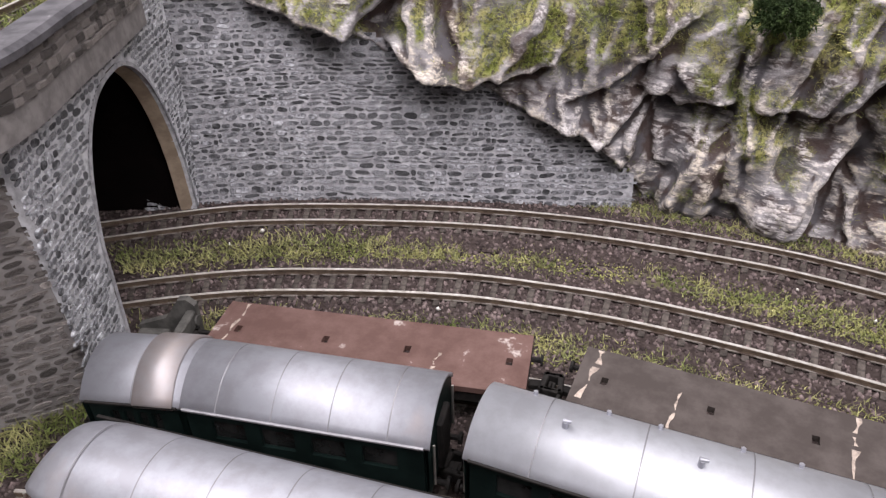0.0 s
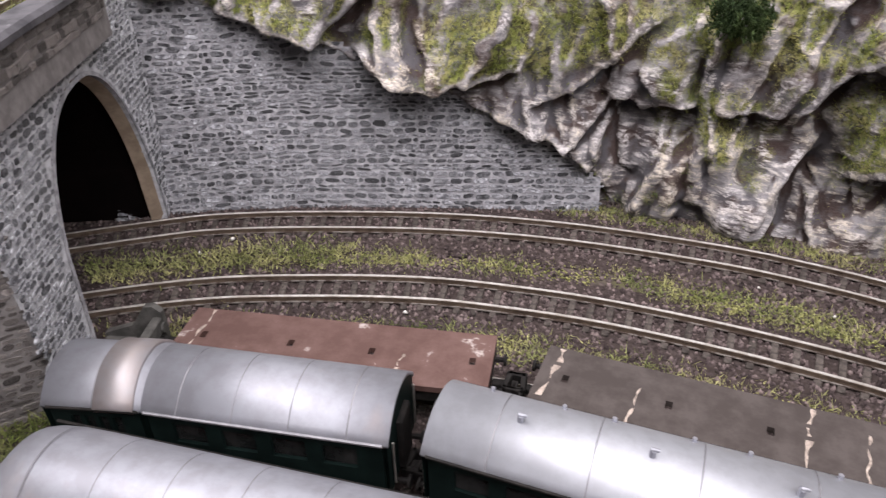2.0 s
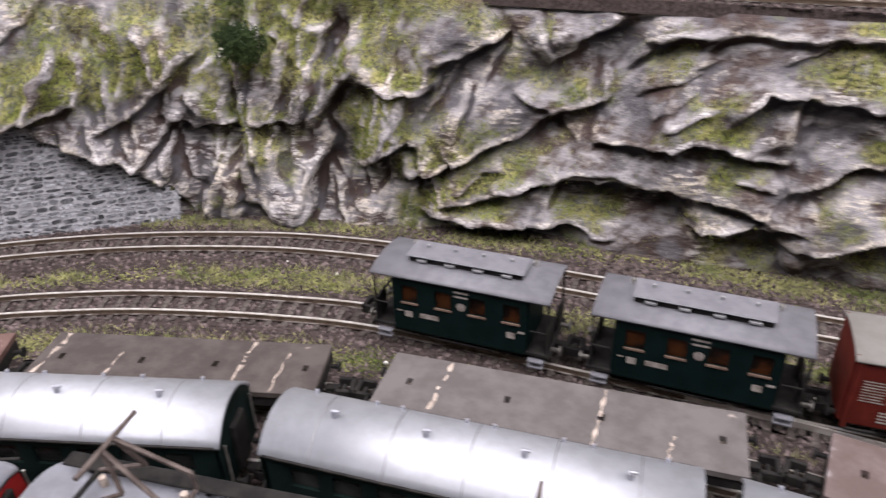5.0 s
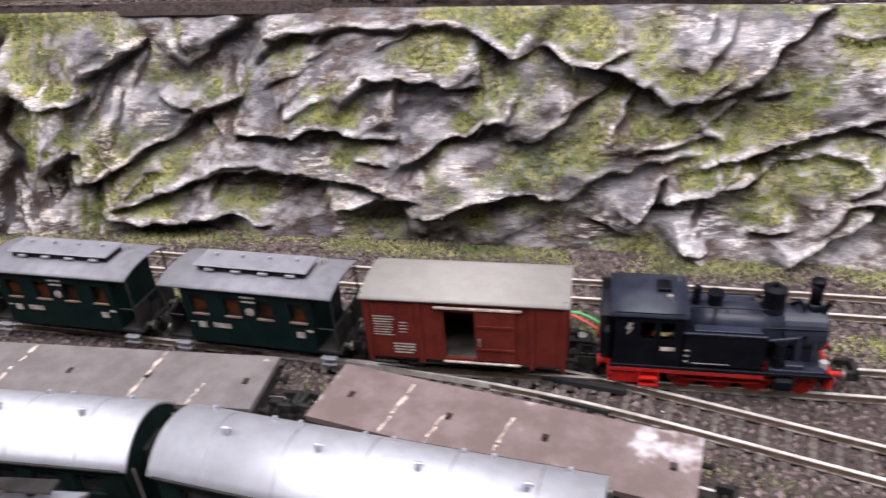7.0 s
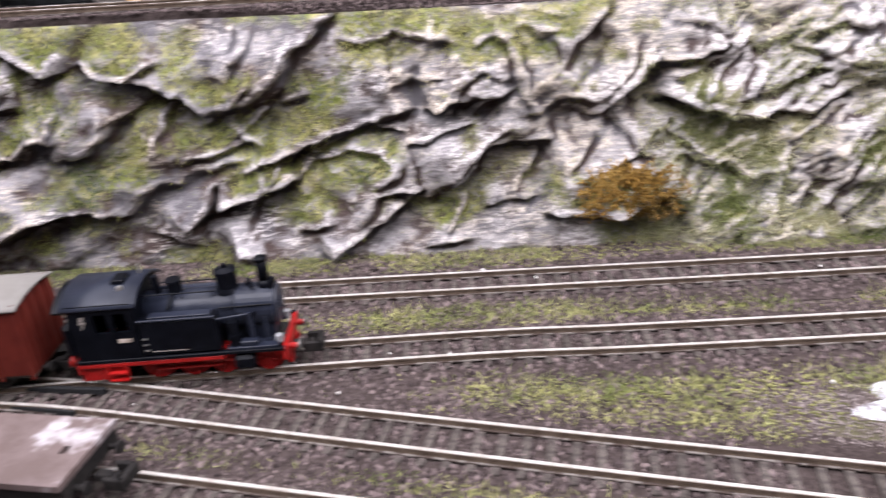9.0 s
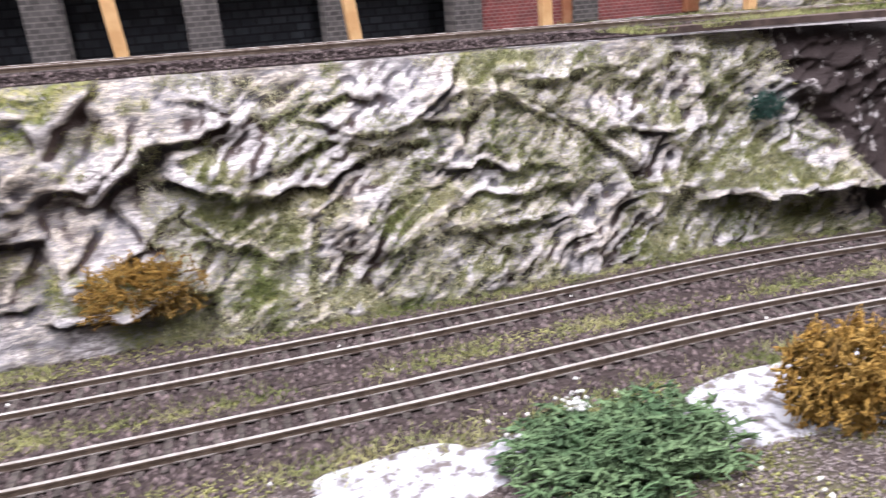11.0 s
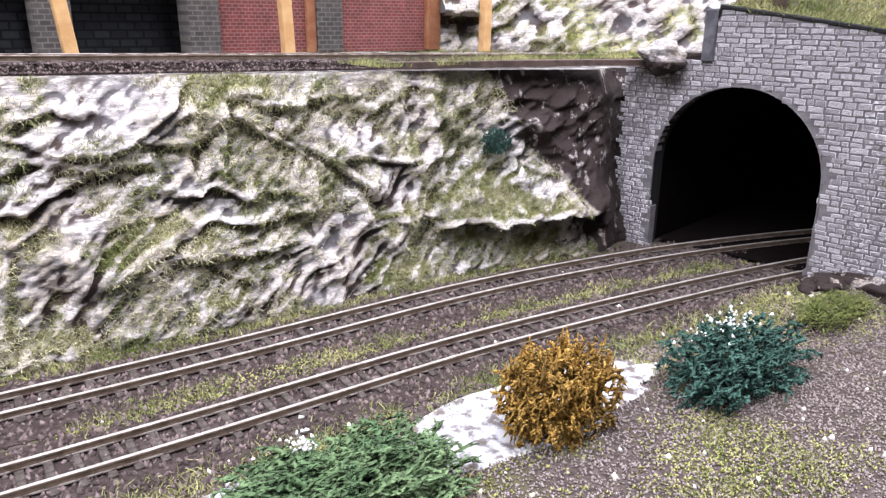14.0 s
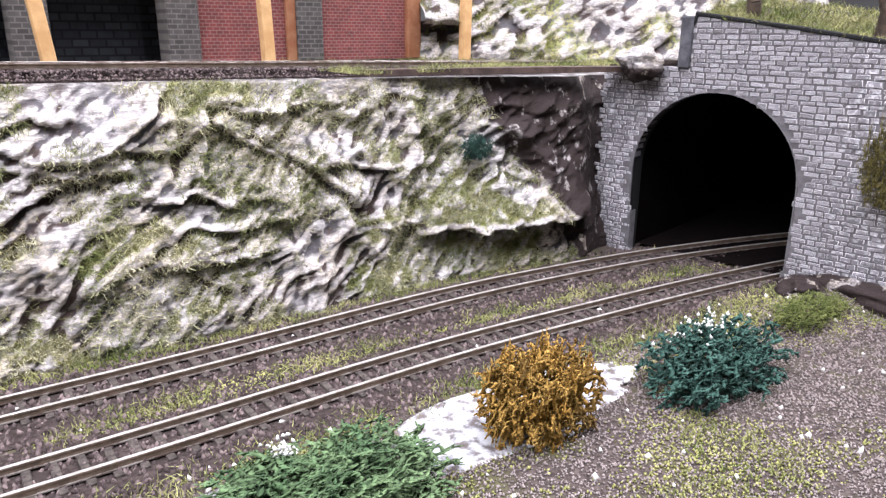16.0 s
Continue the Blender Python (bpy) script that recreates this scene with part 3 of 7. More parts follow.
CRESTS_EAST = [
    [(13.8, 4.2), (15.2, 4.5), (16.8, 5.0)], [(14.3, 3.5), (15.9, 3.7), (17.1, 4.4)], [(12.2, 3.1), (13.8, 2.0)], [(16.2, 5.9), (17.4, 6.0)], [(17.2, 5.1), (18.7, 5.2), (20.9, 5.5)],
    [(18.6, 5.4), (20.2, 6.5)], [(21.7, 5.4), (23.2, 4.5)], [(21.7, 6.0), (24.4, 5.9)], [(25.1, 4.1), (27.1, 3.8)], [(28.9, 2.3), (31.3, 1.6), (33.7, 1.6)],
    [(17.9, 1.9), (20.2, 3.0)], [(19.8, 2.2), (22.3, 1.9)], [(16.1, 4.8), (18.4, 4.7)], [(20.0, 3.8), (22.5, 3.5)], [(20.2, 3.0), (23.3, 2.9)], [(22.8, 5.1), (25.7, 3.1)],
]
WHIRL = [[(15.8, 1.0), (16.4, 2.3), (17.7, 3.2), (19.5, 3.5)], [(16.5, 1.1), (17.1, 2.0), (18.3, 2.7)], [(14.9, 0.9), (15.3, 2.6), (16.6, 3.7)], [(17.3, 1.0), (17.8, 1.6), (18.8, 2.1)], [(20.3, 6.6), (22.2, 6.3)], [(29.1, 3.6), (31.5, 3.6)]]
# upright ribs, placed by the same view: as wide on one side as on the other
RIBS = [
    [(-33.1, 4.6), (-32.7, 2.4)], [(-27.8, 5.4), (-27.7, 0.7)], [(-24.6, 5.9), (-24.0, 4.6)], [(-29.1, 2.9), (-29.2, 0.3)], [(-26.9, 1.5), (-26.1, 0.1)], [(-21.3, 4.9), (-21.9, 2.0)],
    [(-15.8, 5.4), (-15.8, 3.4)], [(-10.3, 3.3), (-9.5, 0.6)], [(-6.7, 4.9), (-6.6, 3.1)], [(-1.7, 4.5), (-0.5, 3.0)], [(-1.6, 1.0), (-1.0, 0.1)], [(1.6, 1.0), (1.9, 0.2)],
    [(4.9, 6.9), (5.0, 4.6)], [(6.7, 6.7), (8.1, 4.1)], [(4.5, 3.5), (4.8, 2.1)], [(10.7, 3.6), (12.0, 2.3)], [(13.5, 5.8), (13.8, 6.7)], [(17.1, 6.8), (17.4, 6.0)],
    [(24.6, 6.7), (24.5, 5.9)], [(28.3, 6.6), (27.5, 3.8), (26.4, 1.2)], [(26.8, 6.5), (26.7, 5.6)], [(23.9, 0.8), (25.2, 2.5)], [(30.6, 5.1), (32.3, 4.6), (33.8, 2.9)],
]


def small_folds(n, seed):
    """Lesser creases strewn over the face, upright in the west, rising eastward elsewhere."""
    r = random.Random(seed)
    out = []
    for _ in range(n):
        u, z, L = r.uniform(-44, 37), r.uniform(0.3, 6.6), r.uniform(0.5, 1.9)
        a = radians(r.gauss(72, 14) * r.choice((1, -1))) if u < -21.5 else radians(r.gauss(30, 34))
        out.append([(u, z), (u + L * math.cos(a), z + L * math.sin(a))])
    return out


def to_line(u, z, line):
    """Signed distance to a bent line (+ : left of its way), and how far beyond its ends."""
    best, side, over = np.full(u.shape, 1e9), np.zeros(u.shape), np.zeros(u.shape)
    for k, ((x0, z0), (x1, z1)) in enumerate(zip(line, line[1:])):
        L = math.hypot(x1 - x0, z1 - z0)
        tx, tz = (x1 - x0) / L, (z1 - z0) / L
        a = (u - x0) * tx + (z - z0) * tz
        s = (z - z0) * tx - (u - x0) * tz
        o = np.maximum(np.maximum(-a if k == 0 else 0 * a, a - L if k == len(line) - 2 else 0 * a), 0)
        d = np.hypot(a - np.clip(a, 0, L), s)
        near = d < best
        best, side, over = np.where(near, d, best), np.where(near, np.where(o > 0, s, np.sign(s + 1e-9) * d), side), np.where(near, o, over)
    return side, over


def plates(u, z, size, seed, angle, stretch=1.9, crisp=13.0, tilt=-0.34):
    """Broken slabs: each cell of an uneven net is a tilted plane, with a step to the next."""
    r = np.random.default_rng(seed)
    tab = r.random((64, 64, 5))
    c, s = math.cos(angle), math.sin(angle)
    p, q = (u * c + z * s) / (size * stretch) + 31.3, (-u * s + z * c) / size + 17.7
    ip, iq = np.floor(p).astype(int), np.floor(q).astype(int)
    D, H = [], []
    for a in (-1, 0, 1):
        for b in (-1, 0, 1):
            t = tab[(ip + a) % 64, (iq + b) % 64]
            dp, dq = p - (ip + a + 0.1 + 0.8 * t[:, 0]), q - (iq + b + 0.1 + 0.8 * t[:, 1])
            D.append(np.sqrt(dp * dp + dq * dq))
            dz = dp * size * stretch * s + dq * size * c
            du = dp * size * stretch * c - dq * size * s
            H.append((t[:, 2] - 0.5) * 0.42 * size + (t[:, 3] - 0.5) * 0.75 * du + (tilt + (t[:, 4] - 0.5) * 0.6) * dz)
    D, H = np.array(D), np.array(H)
    w = np.exp(-crisp * (D - D.min(0)))
    return (w * H).sum(0) / w.sum(0)


def rock_out(u, z):
    """How far the face stands out from its plane (cm), at the place u along and z up."""
    wu = u + 0.8 * (fbm(u, z, 1.9, 21) - 0.5) + 0.35 * plates(u, z, 0.7, 21, radians(20), 1.3, 9)
    wz = z + 0.8 * (fbm(u, z, 1.8, 23) - 0.5) + 0.35 * plates(u, z, 0.6, 23, radians(65), 1.3, 9)
    left = np.clip((-20.5 - u) / 2, 0, 1)
    right = np.clip((u - 11) / 3, 0, 1)
    mid = 1 - left - right
    d = 0.9 * (fbm(u, z, 4.5, 5, 3) - 0.5)
    up, down = np.zeros(u.shape), np.zeros(u.shape)
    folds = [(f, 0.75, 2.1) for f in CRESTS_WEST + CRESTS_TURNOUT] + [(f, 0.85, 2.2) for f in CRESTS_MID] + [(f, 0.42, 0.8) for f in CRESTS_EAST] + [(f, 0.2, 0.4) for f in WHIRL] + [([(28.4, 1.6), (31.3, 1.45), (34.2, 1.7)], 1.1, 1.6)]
    vary = 0.3 + 1.4 * fbm(u, z, 1.5, 53, 2)
    up2, down2 = np.zeros(u.shape), np.zeros(u.shape)
    for f, h, reach in folds + [(f, 0.26, 0.8) for f in small_folds(190, 4)]:
        s, over = to_line(wu, wz, f)
        if h == 0.26:
            end = np.exp(-((over / 0.3) ** 2)) * h
            q = np.clip(-s, 0, 9)
            edge = np.exp(-((q / 0.08) ** 2))
            up2 = np.maximum(up2, end * np.where(s > 0, np.clip(1 - s / reach, 0, 1) ** 0.8, edge))
            down2 = np.minimum(down2, -end * 0.5 * np.where(s > 0, 0, (1 - edge) * np.exp(-q / 0.25)))
            continue
        end = np.exp(-((over / 0.45) ** 2)) * h * vary
        q = np.clip(-s, 0, 9)
        edge = np.exp(-((q / 0.12) ** 2))
        up = np.maximum(up, end * np.where(s > 0, np.clip(1 - s / (1.35 * reach), 0, 1) ** 0.85, edge))
        down = np.minimum(down, -end * 0.75 * np.where(s > 0, 0, (1 - edge) * np.exp(-q / (0.32 * reach))))
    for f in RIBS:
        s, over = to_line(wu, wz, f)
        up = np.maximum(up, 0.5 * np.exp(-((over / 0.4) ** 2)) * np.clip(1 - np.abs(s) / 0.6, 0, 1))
    d += up + down + up2 + down2
    d += left * (plates(wu, wz, 1.3, 3, radians(76), 2.8, 16, 0.1) * 0.8 + plates(wu, wz, 0.5, 4, radians(80), 4.0, 16, 0.1) * 0.4)
    d += mid * (plates(wu, wz, 1.7, 5, radians(32), 1.8, 10) * 0.3 + plates(wu, wz, 0.7, 6, radians(-30), 2.0, 9) * 0.16)
    d += right * (plates(wu, wz, 1.05, 7, radians(36), 2.8, 12) * 0.3 + plates(wu, wz, 0.5, 8, radians(28), 3.2, 12) * 0.22)
    # brush-drawn arcs round a whirl in the plaster
    phi = np.hypot((u - 18.0) * 0.62, z - 0.6) + 0.75 * (fbm(u, z, 1.5, 101, 3) - 0.5)
    arc = (1 - np.abs(2 * np.mod(phi / 0.75, 1) - 1)) ** 1.4
    d += right * 0.15 * arc * np.clip((fbm(u, z, 1.3, 103, 3) - 0.42) / 0.16, 0, 1)
    w2 = 0.8 * (fbm(u, z, 2.4, 81, 3) - 0.5)
    strand = 1 - np.abs(2 * fbm((u * 0.8 + z * 0.6 + w2) * 0.35, (z * 0.8 - u * 0.6 + w2) * 1.5, 0.8, 83, 3) - 1) * 3.4
    d += np.clip(strand, -0.2, 1) * (0.03 + 0.11 * right)
    thin = 1 - np.abs(2 * fbm((u * 0.83 + z * 0.56 + w2) * 0.22, (z * 0.83 - u * 0.56 + w2 * 0.6) * 1.6, 0.42, 87, 3) - 1) * 4
    d += np.clip(thin, 0, 1) ** 2 * (0.03 + 0.07 * right)
    d += (0.07 + 0.1 * right) * (fbm(u, z, 0.6, 41, 4) - 0.5) + (0.035 + 0.11 * right) * (fbm(u, z, 0.25, 47, 3) - 0.5)
    return d


def blurred(a, n):
    """A box mean over n cells to each side of a grid."""
    for ax in (0, 1):
        p = np.pad(a, [(n + 1, n) if k == ax else (0, 0) for k in (0, 1)], mode="edge")
        c = np.cumsum(p, axis=ax)
        a = (c[2 * n + 1 :] - c[: -2 * n - 1]) / (2 * n + 1) if ax == 0 else (c[:, 2 * n + 1 :] - c[:, : -2 * n - 1]) / (2 * n + 1)
    return a


def rock_face(name, label, line, u0, u1, height, lean, name_end=True, du=0.075, nz=120):
    """A crumpled plaster rock face rising from a line in plan."""
    us = np.arange(u0, u1, du)
    s = np.interp(us, line[:, 0], np.arange(len(line)) * 0.25)
    P = np.array([along(line, v)[0] for v in s])
    A = np.array([along(line, v)[1] for v in s])
    nrm = np.stack([np.sin(A), -np.cos(A)], 1)
    v = np.linspace(-0.15, 1, nz)
    U, V = np.meshgrid(us, v, indexing="ij")
    topz = height(us)
    Z = V * topz[:, None]
    D = rock_out(U.ravel(), Z.ravel()).reshape(U.shape)
    D *= np.clip((1.02 - V) / 0.16, 0.0, 1) * 0.95 + 0.05
    D *= np.clip((37.5 - U) / 4.5, 0.2, 1) if name_end else 1
    under = np.clip((WALLTOP(U) + 0.1 - Z) / 0.35, 0, 1)
    D = D * (1 - under) - 0.5 * under + np.clip((-30 - U) / 2, 0, 1) * (1 - under) * (0.3 + 0.45 * np.exp(-np.clip(Z - WALLTOP(U), 0, 9) / 0.9))
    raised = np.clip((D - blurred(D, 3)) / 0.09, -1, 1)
    back = lean(U) * np.clip(V, 0, 1) ** 0.9
    off = D - back - (np.clip((U - 34.6) / 1.2, 0, 1) * 1.3 if name_end else 0)
    X = P[:, None, 0] + nrm[:, None, 0] * off
    Y = P[:, None, 1] + nrm[:, None, 1] * off
    Z = Z + (0.2 * (fbm(U.ravel(), Z.ravel(), 0.8, 61).reshape(U.shape) - 0.5)) * np.clip(V * 8, 0, 1) * np.clip((1.0 - V) * 8, 0.15, 1)
    co = np.stack([X, Y, Z], -1)
    n1, n2 = U.shape
    ix = np.arange(n1 * n2).reshape(n1, n2)
    f = np.stack([ix[:-1, :-1], ix[1:, :-1], ix[1:, 1:], ix[:-1, 1:]], -1).reshape(-1, 4)
    e1, e2 = np.gradient(co, axis=0), np.gradient(co, axis=1)
    nn = np.cross(e1, e2)
    nn /= np.linalg.norm(nn, axis=-1)[..., None] + 1e-9
    # turf lies on the plates that face up, keeps off the brushed crests
    soft = blurred(nn[..., 2], 3)
    zone = fbm(U.ravel(), Z.ravel() * 1.2, 1.9, 71, 5).reshape(U.shape)
    west, east = np.clip((-21 - U) / 2, 0, 1), np.clip((U - 7) / 4, 0, 1)
    zone = zone + 0.13 * west * np.clip((Z - 3.3) / 1.1, -2, 1.5) + east * (0.1 * np.clip((3.0 - Z) / 1.5, -1, 0.5) - 0.025) - 0.03 * np.clip((U - 1) / 5, 0, 1)
    turf = np.clip((zone - 0.465) / 0.13, 0, 1) * np.clip((soft - 0.05 + 0.35 * west) / 0.2, 0, 1) * np.clip(1.2 - np.clip(raised, 0, 1) * 1.6, 0, 1)
    turf *= np.clip(1 + (D - blurred(D, 14)) / 0.5, 0, 1)
    turf *= (U + 0.55 * Z < 34.3) | (not name_end)
    me = soup(name, co.reshape(-1, 3) * CM, f, ROCKFACE, True)
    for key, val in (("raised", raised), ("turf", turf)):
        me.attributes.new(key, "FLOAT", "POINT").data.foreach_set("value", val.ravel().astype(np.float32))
    return thing(name, label, "rock face", data=me), co, nn, turf


WALLTOP = lambda u: np.interp(u, [-44, -41.7, -40.8, -39.6, -38.3, -36.9, -35.4, -33.8, -32.2, -31.3, -30.4, -30.3], [6.9, 6.1, 5.85, 5.3, 4.9, 4.05, 3.6, 2.85, 2.1, 1.35, 0.2, -9])  # noqa: E731
SHELF = lambda u: 7.35 - 0.016 * (np.asarray(u, float) + 15)  # noqa: E731
LEAN = lambda u: np.interp(u, [-45, -30, -20, 0, 12, 22, 34, 40], [2.5, 2.3, 1.6, 1.9, 2.0, 1.7, 1.6, 1.2])  # noqa: E731
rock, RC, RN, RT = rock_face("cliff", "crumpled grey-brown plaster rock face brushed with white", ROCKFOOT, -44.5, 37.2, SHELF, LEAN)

# grass fibres clinging to the face
def cling(co, nn, turf, name, label, count, seed, least, hi, material):
    i = rng.integers(0, co.shape[0] - 1, count)
    j = rng.integers(4, co.shape[1] - 2, count)
    fi, fj = rng.random((count, 1)), rng.random((count, 1))
    b = co[i, j] * (1 - fi) * (1 - fj) + co[i + 1, j] * fi * (1 - fj) + co[i, j + 1] * (1 - fi) * fj + co[i + 1, j + 1] * fi * fj
    d = nn[i, j]
    k = rng.random(count) < np.maximum(turf[i, j], least * np.clip((fbm(b[:, 0], b[:, 2], 1.4, seed) - 0.42) / 0.1, 0, 1)) * (b[:, 0] + 0.55 * b[:, 2] < 34.3 + 9 * (b[:, 2] > 6.9))
    b, d = b[k], d[k]
    d = d + rng.normal(0, 0.55, d.shape) + np.array([0, 0, 0.25])
    d /= np.linalg.norm(d, axis=1)[:, None]
    fibres(name, label, b, d, rng.uniform(0.08, hi, len(b)), 0.01, material)


cling(RC, RN, RT, "rock_grass", "yellow-green grass fibres clinging to the rock", 330000, 71, 0.03, 0.19, GRASSROCK)
i0 = int((11.0 + 44.5) / 0.075)
cling(RC[i0:], RN[i0:], RT[i0:], "rock_fibres", "tangled straw-coloured fibres glued over the pale rock", 260000, 77, 0.36, 0.26, STRAW)
# ---- stone walls: every stone stands proud of its bed ----
LIGHTJOINT = mat("pale_joints", (0.36, 0.355, 0.375), 0.9, 0, (0.2, 0.195, 0.21), 420, 0.5)
DARKSTONE = mat("slate_stone", (0.07, 0.07, 0.077), 0.85, 0, (0.34, 0.34, 0.365), 420, 0.5, spread=(0.44, 0.66), rnd=0.75)
# paler than the other slate: colour makes up for lamp light missing here
PORTALSTONE = mat("pale_slate_stone", (0.11, 0.11, 0.12), 0.85, 0, (0.55, 0.555, 0.585), 420, 0.5, spread=(0.45, 0.7), rnd=0.6)
BROWNSTONE = mat("brown_stone", (0.055, 0.048, 0.046), 0.85, 0, (0.22, 0.197, 0.187), 400, 0.5, rnd=0.6)
BROWNJOINT = mat("brown_joints", (0.15, 0.137, 0.135), 0.9, 0, (0.22, 0.205, 0.2), 250, 0.4)
GREYBRICK = mat("grey_brick", (0.23, 0.22, 0.237), 0.8, 0, (0.56, 0.545, 0.57), 520, 0.5, spread=(0.49, 0.62), rnd=0.3, color3=(0.12, 0.108, 0.115), scale3=35, spread3=(0.56, 0.7))
CHALK = mat("brushed_chalk", (0.68, 0.665, 0.69), 0.85, 0, (0.2, 0.19, 0.205), 260, 0.4, spread=(0.47, 0.55))
GREYJOINT = mat("grey_joints", (0.17, 0.16, 0.172), 0.85, 0, (0.12, 0.112, 0.12), 300, 0.4)
CARD = mat("raw_card", (0.36, 0.28, 0.21), 0.85, 0, (0.26, 0.2, 0.15), 200, 0.3)
# near-black that puts the shade inside the tunnels into their colour
BORESHADE = mat("tunnel_shade", (0.003, 0.002, 0.002), 1.0, 0, (0.005, 0.003, 0.003), 100, 0.2, spec=0.05)
COPING = mat("slate_coping", (0.05, 0.048, 0.054), 0.6, 0, (0.105, 0.1, 0.11), 160, 0.3, color3=(0.45, 0.45, 0.46), scale3=240, spread3=(0.68, 0.74))


def stone_mesh(seed, material, rim=None, rough=False):
    """A stone of unit size with bevelled face; rim: another paint on its edges; rough: of uneven outline."""
    r = random.Random(seed)
    bm = bmnew()
    prof = [(-0.5, -0.5), (0.5, -0.5), (0.5, 0.5), (-0.5, 0.5)]
    if rough:
        prof = [(-0.5, -0.22), (-0.3, -0.5), (0.3, -0.5), (0.5, -0.2), (0.5, 0.24), (0.28, 0.5), (-0.32, 0.5), (-0.5, 0.2)]
        prof = [(a * r.uniform(0.86, 1.06), b * r.uniform(0.84, 1.06)) for a, b in prof]
    n = len(prof)
    back = [bm.verts.new((a, 0.4, b)) for a, b in prof]
    k0, k1 = (0.84, 0.96) if rough else (0.72, 0.94)
    fr = [bm.verts.new((a * r.uniform(k0, k1), -0.5 + r.uniform(-0.12, 0.12), b * r.uniform(k0 - 0.06, k1 - 0.04))) for a, b in prof]
    for i in range(n):
        bm.faces.new((back[i], back[(i + 1) % n], fr[(i + 1) % n], fr[i])).material_index = 1 if rim else 0
    bm.faces.new(fr)
    me = bpy.data.meshes.new("stone")
    bm.to_mesh(me)
    bm.free()
    me.materials.append(material)
    if rim:
        me.materials.append(rim)
    return me


def stones(parent, name, place, width, height, inside, course, length, relief, material, near, limit=290, ragged=0.25, gapf=0.86, rim=None):
    """Courses of stones over a wall. place(u, v) gives the point (cm) and the outward way; inside(u, v) says where stone is.
    Those nearest to u = near are objects of their own, the rest is one joined mesh."""
    kinds = [stone_mesh(k + 11 * len(name), material, rim, ragged > 0.8) for k in range(14)]
    spots = []
    v, row = 0.0, 0
    while v < height:
        h = course * random.uniform(0.8 - 0.2 * ragged, 1.2 + 0.25 * ragged)
        u = -random.random() * length
        while u < width:
            w = length * random.uniform(0.6 - 0.2 * min(ragged, 1), 1.4 + 0.3 * min(ragged, 1))
            c = (u + w / 2, v + h / 2 + random.uniform(-0.03, 0.03) * ragged * 4 * course)
            if inside(*c) and inside(c[0] - w * 0.2, c[1]) and inside(c[0] + w * 0.2, c[1]):
                spots.append((abs(c[0] - near) , c, w * gapf, h * gapf * random.uniform(0.9 - 0.3 * min(ragged, 1), 1.05), relief * random.uniform(0.6, 1.4)))
            u += w
        v += h
        row += 1
    spots.sort(key=lambda s: s[0])
    V, F, I = [], [], []
    for i, (_, (u, v), w, h, d) in enumerate(spots):
        p, out = place(u, v)
        out = Vector(out).normalized()
        upv = (Vector(place(u, v + 0.1)[0]) - Vector(p)).normalized()
        right = upv.cross(out)
        R = Matrix((right, -out, upv)).transposed().to_4x4()
        m = Matrix.Translation(Vector(p) * CM) @ R @ Matrix.Rotation(random.uniform(-0.05, 0.05) * ragged * 4, 4, "Y") @ Matrix.Diagonal((w * CM, d * CM, h * CM, 1))
        me = kinds[i % 14]
        if i < limit:
            ob = new(name, me)
            ob.parent = parent
            ob.matrix_basis = m
        else:
            n = len(V)
            V += [m @ q.co for q in me.vertices]
            F += [[n + k for k in f.vertices] for f in me.polygons]
            I += [f.material_index for f in me.polygons]
    if V:
        ob = new(name + "_rest", mesh_of(name + "_rest", V, F, material))
        if rim:
            ob.data.materials.append(rim)
            ob.data.polygons.foreach_set("material_index", I)
        ob.parent = parent
        tagged(ob, kind="stuff")


def panel(name, parent, place, us, vs, inside, material, thick=0.3):
    """The wall behind the stones: a grid of small blocks cut to the outline, with thickness."""
    bm = bmnew()
    grid = {}

    def vert(i, j, back):
        if (i, j, back) not in grid:
            p, out = place(us[i], vs[j])
            q = Vector(p) - Vector(out).normalized() * (thick if back else 0)
            grid[i, j, back] = bm.verts.new(q * CM)
        return grid[i, j, back]

    on = {(i, j) for i in range(len(us) - 1) for j in range(len(vs) - 1) if inside((us[i] + us[i + 1]) / 2, (vs[j] + vs[j + 1]) / 2)}
    for i, j in on:
        bm.faces.new([vert(*k, 0) for k in ((i, j), (i + 1, j), (i + 1, j + 1), (i, j + 1))])
        bm.faces.new([vert(*k, 1) for k in ((i, j + 1), (i + 1, j + 1), (i + 1, j), (i, j))])
        for (di, dj), e in (((-1, 0), ((i, j + 1), (i, j))), ((1, 0), ((i + 1, j), (i + 1, j + 1))), ((0, -1), ((i, j), (i + 1, j))), ((0, 1), ((i + 1, j + 1), (i, j + 1)))):
            if (i + di, j + dj) not in on:
                a, b = e
                bm.faces.new((vert(*b, 0), vert(*a, 0), vert(*a, 1), vert(*b, 1)))
    return part(name, bm, material, parent)


# retaining wall along the curve
WALLFOOT = spline([(-43.2, 8.2), (-42.2, 9.3), (-40.1, 11.05), (-37, 13.1), (-33.8, 15.0), (-30.5, 16.95), (-29.3, 17.5)])


def wall_place(u, v):
    p, a = along(WALLFOOT, u)
    out = (math.sin(a), -math.cos(a), 0.33)
    return (p[0] - math.sin(a) * 0.34 * v, p[1] + math.cos(a) * 0.34 * v, v - 0.15), out


def wall_inside(u, v):
    p, _ = along(WALLFOOT, u)
    return -0.1 < v < WALLTOP(p[0]) + 0.55


wl = len(WALLFOOT) * 0.25
wall = thing("wall_retaining", "battered retaining wall of dark grey stones, pale joints", "wall", kind="structure")
panel("wall_core", wall, wall_place, np.linspace(0.2, wl - 0.3, 70), np.linspace(0, 7.3, 50), wall_inside, LIGHTJOINT, 0.25)
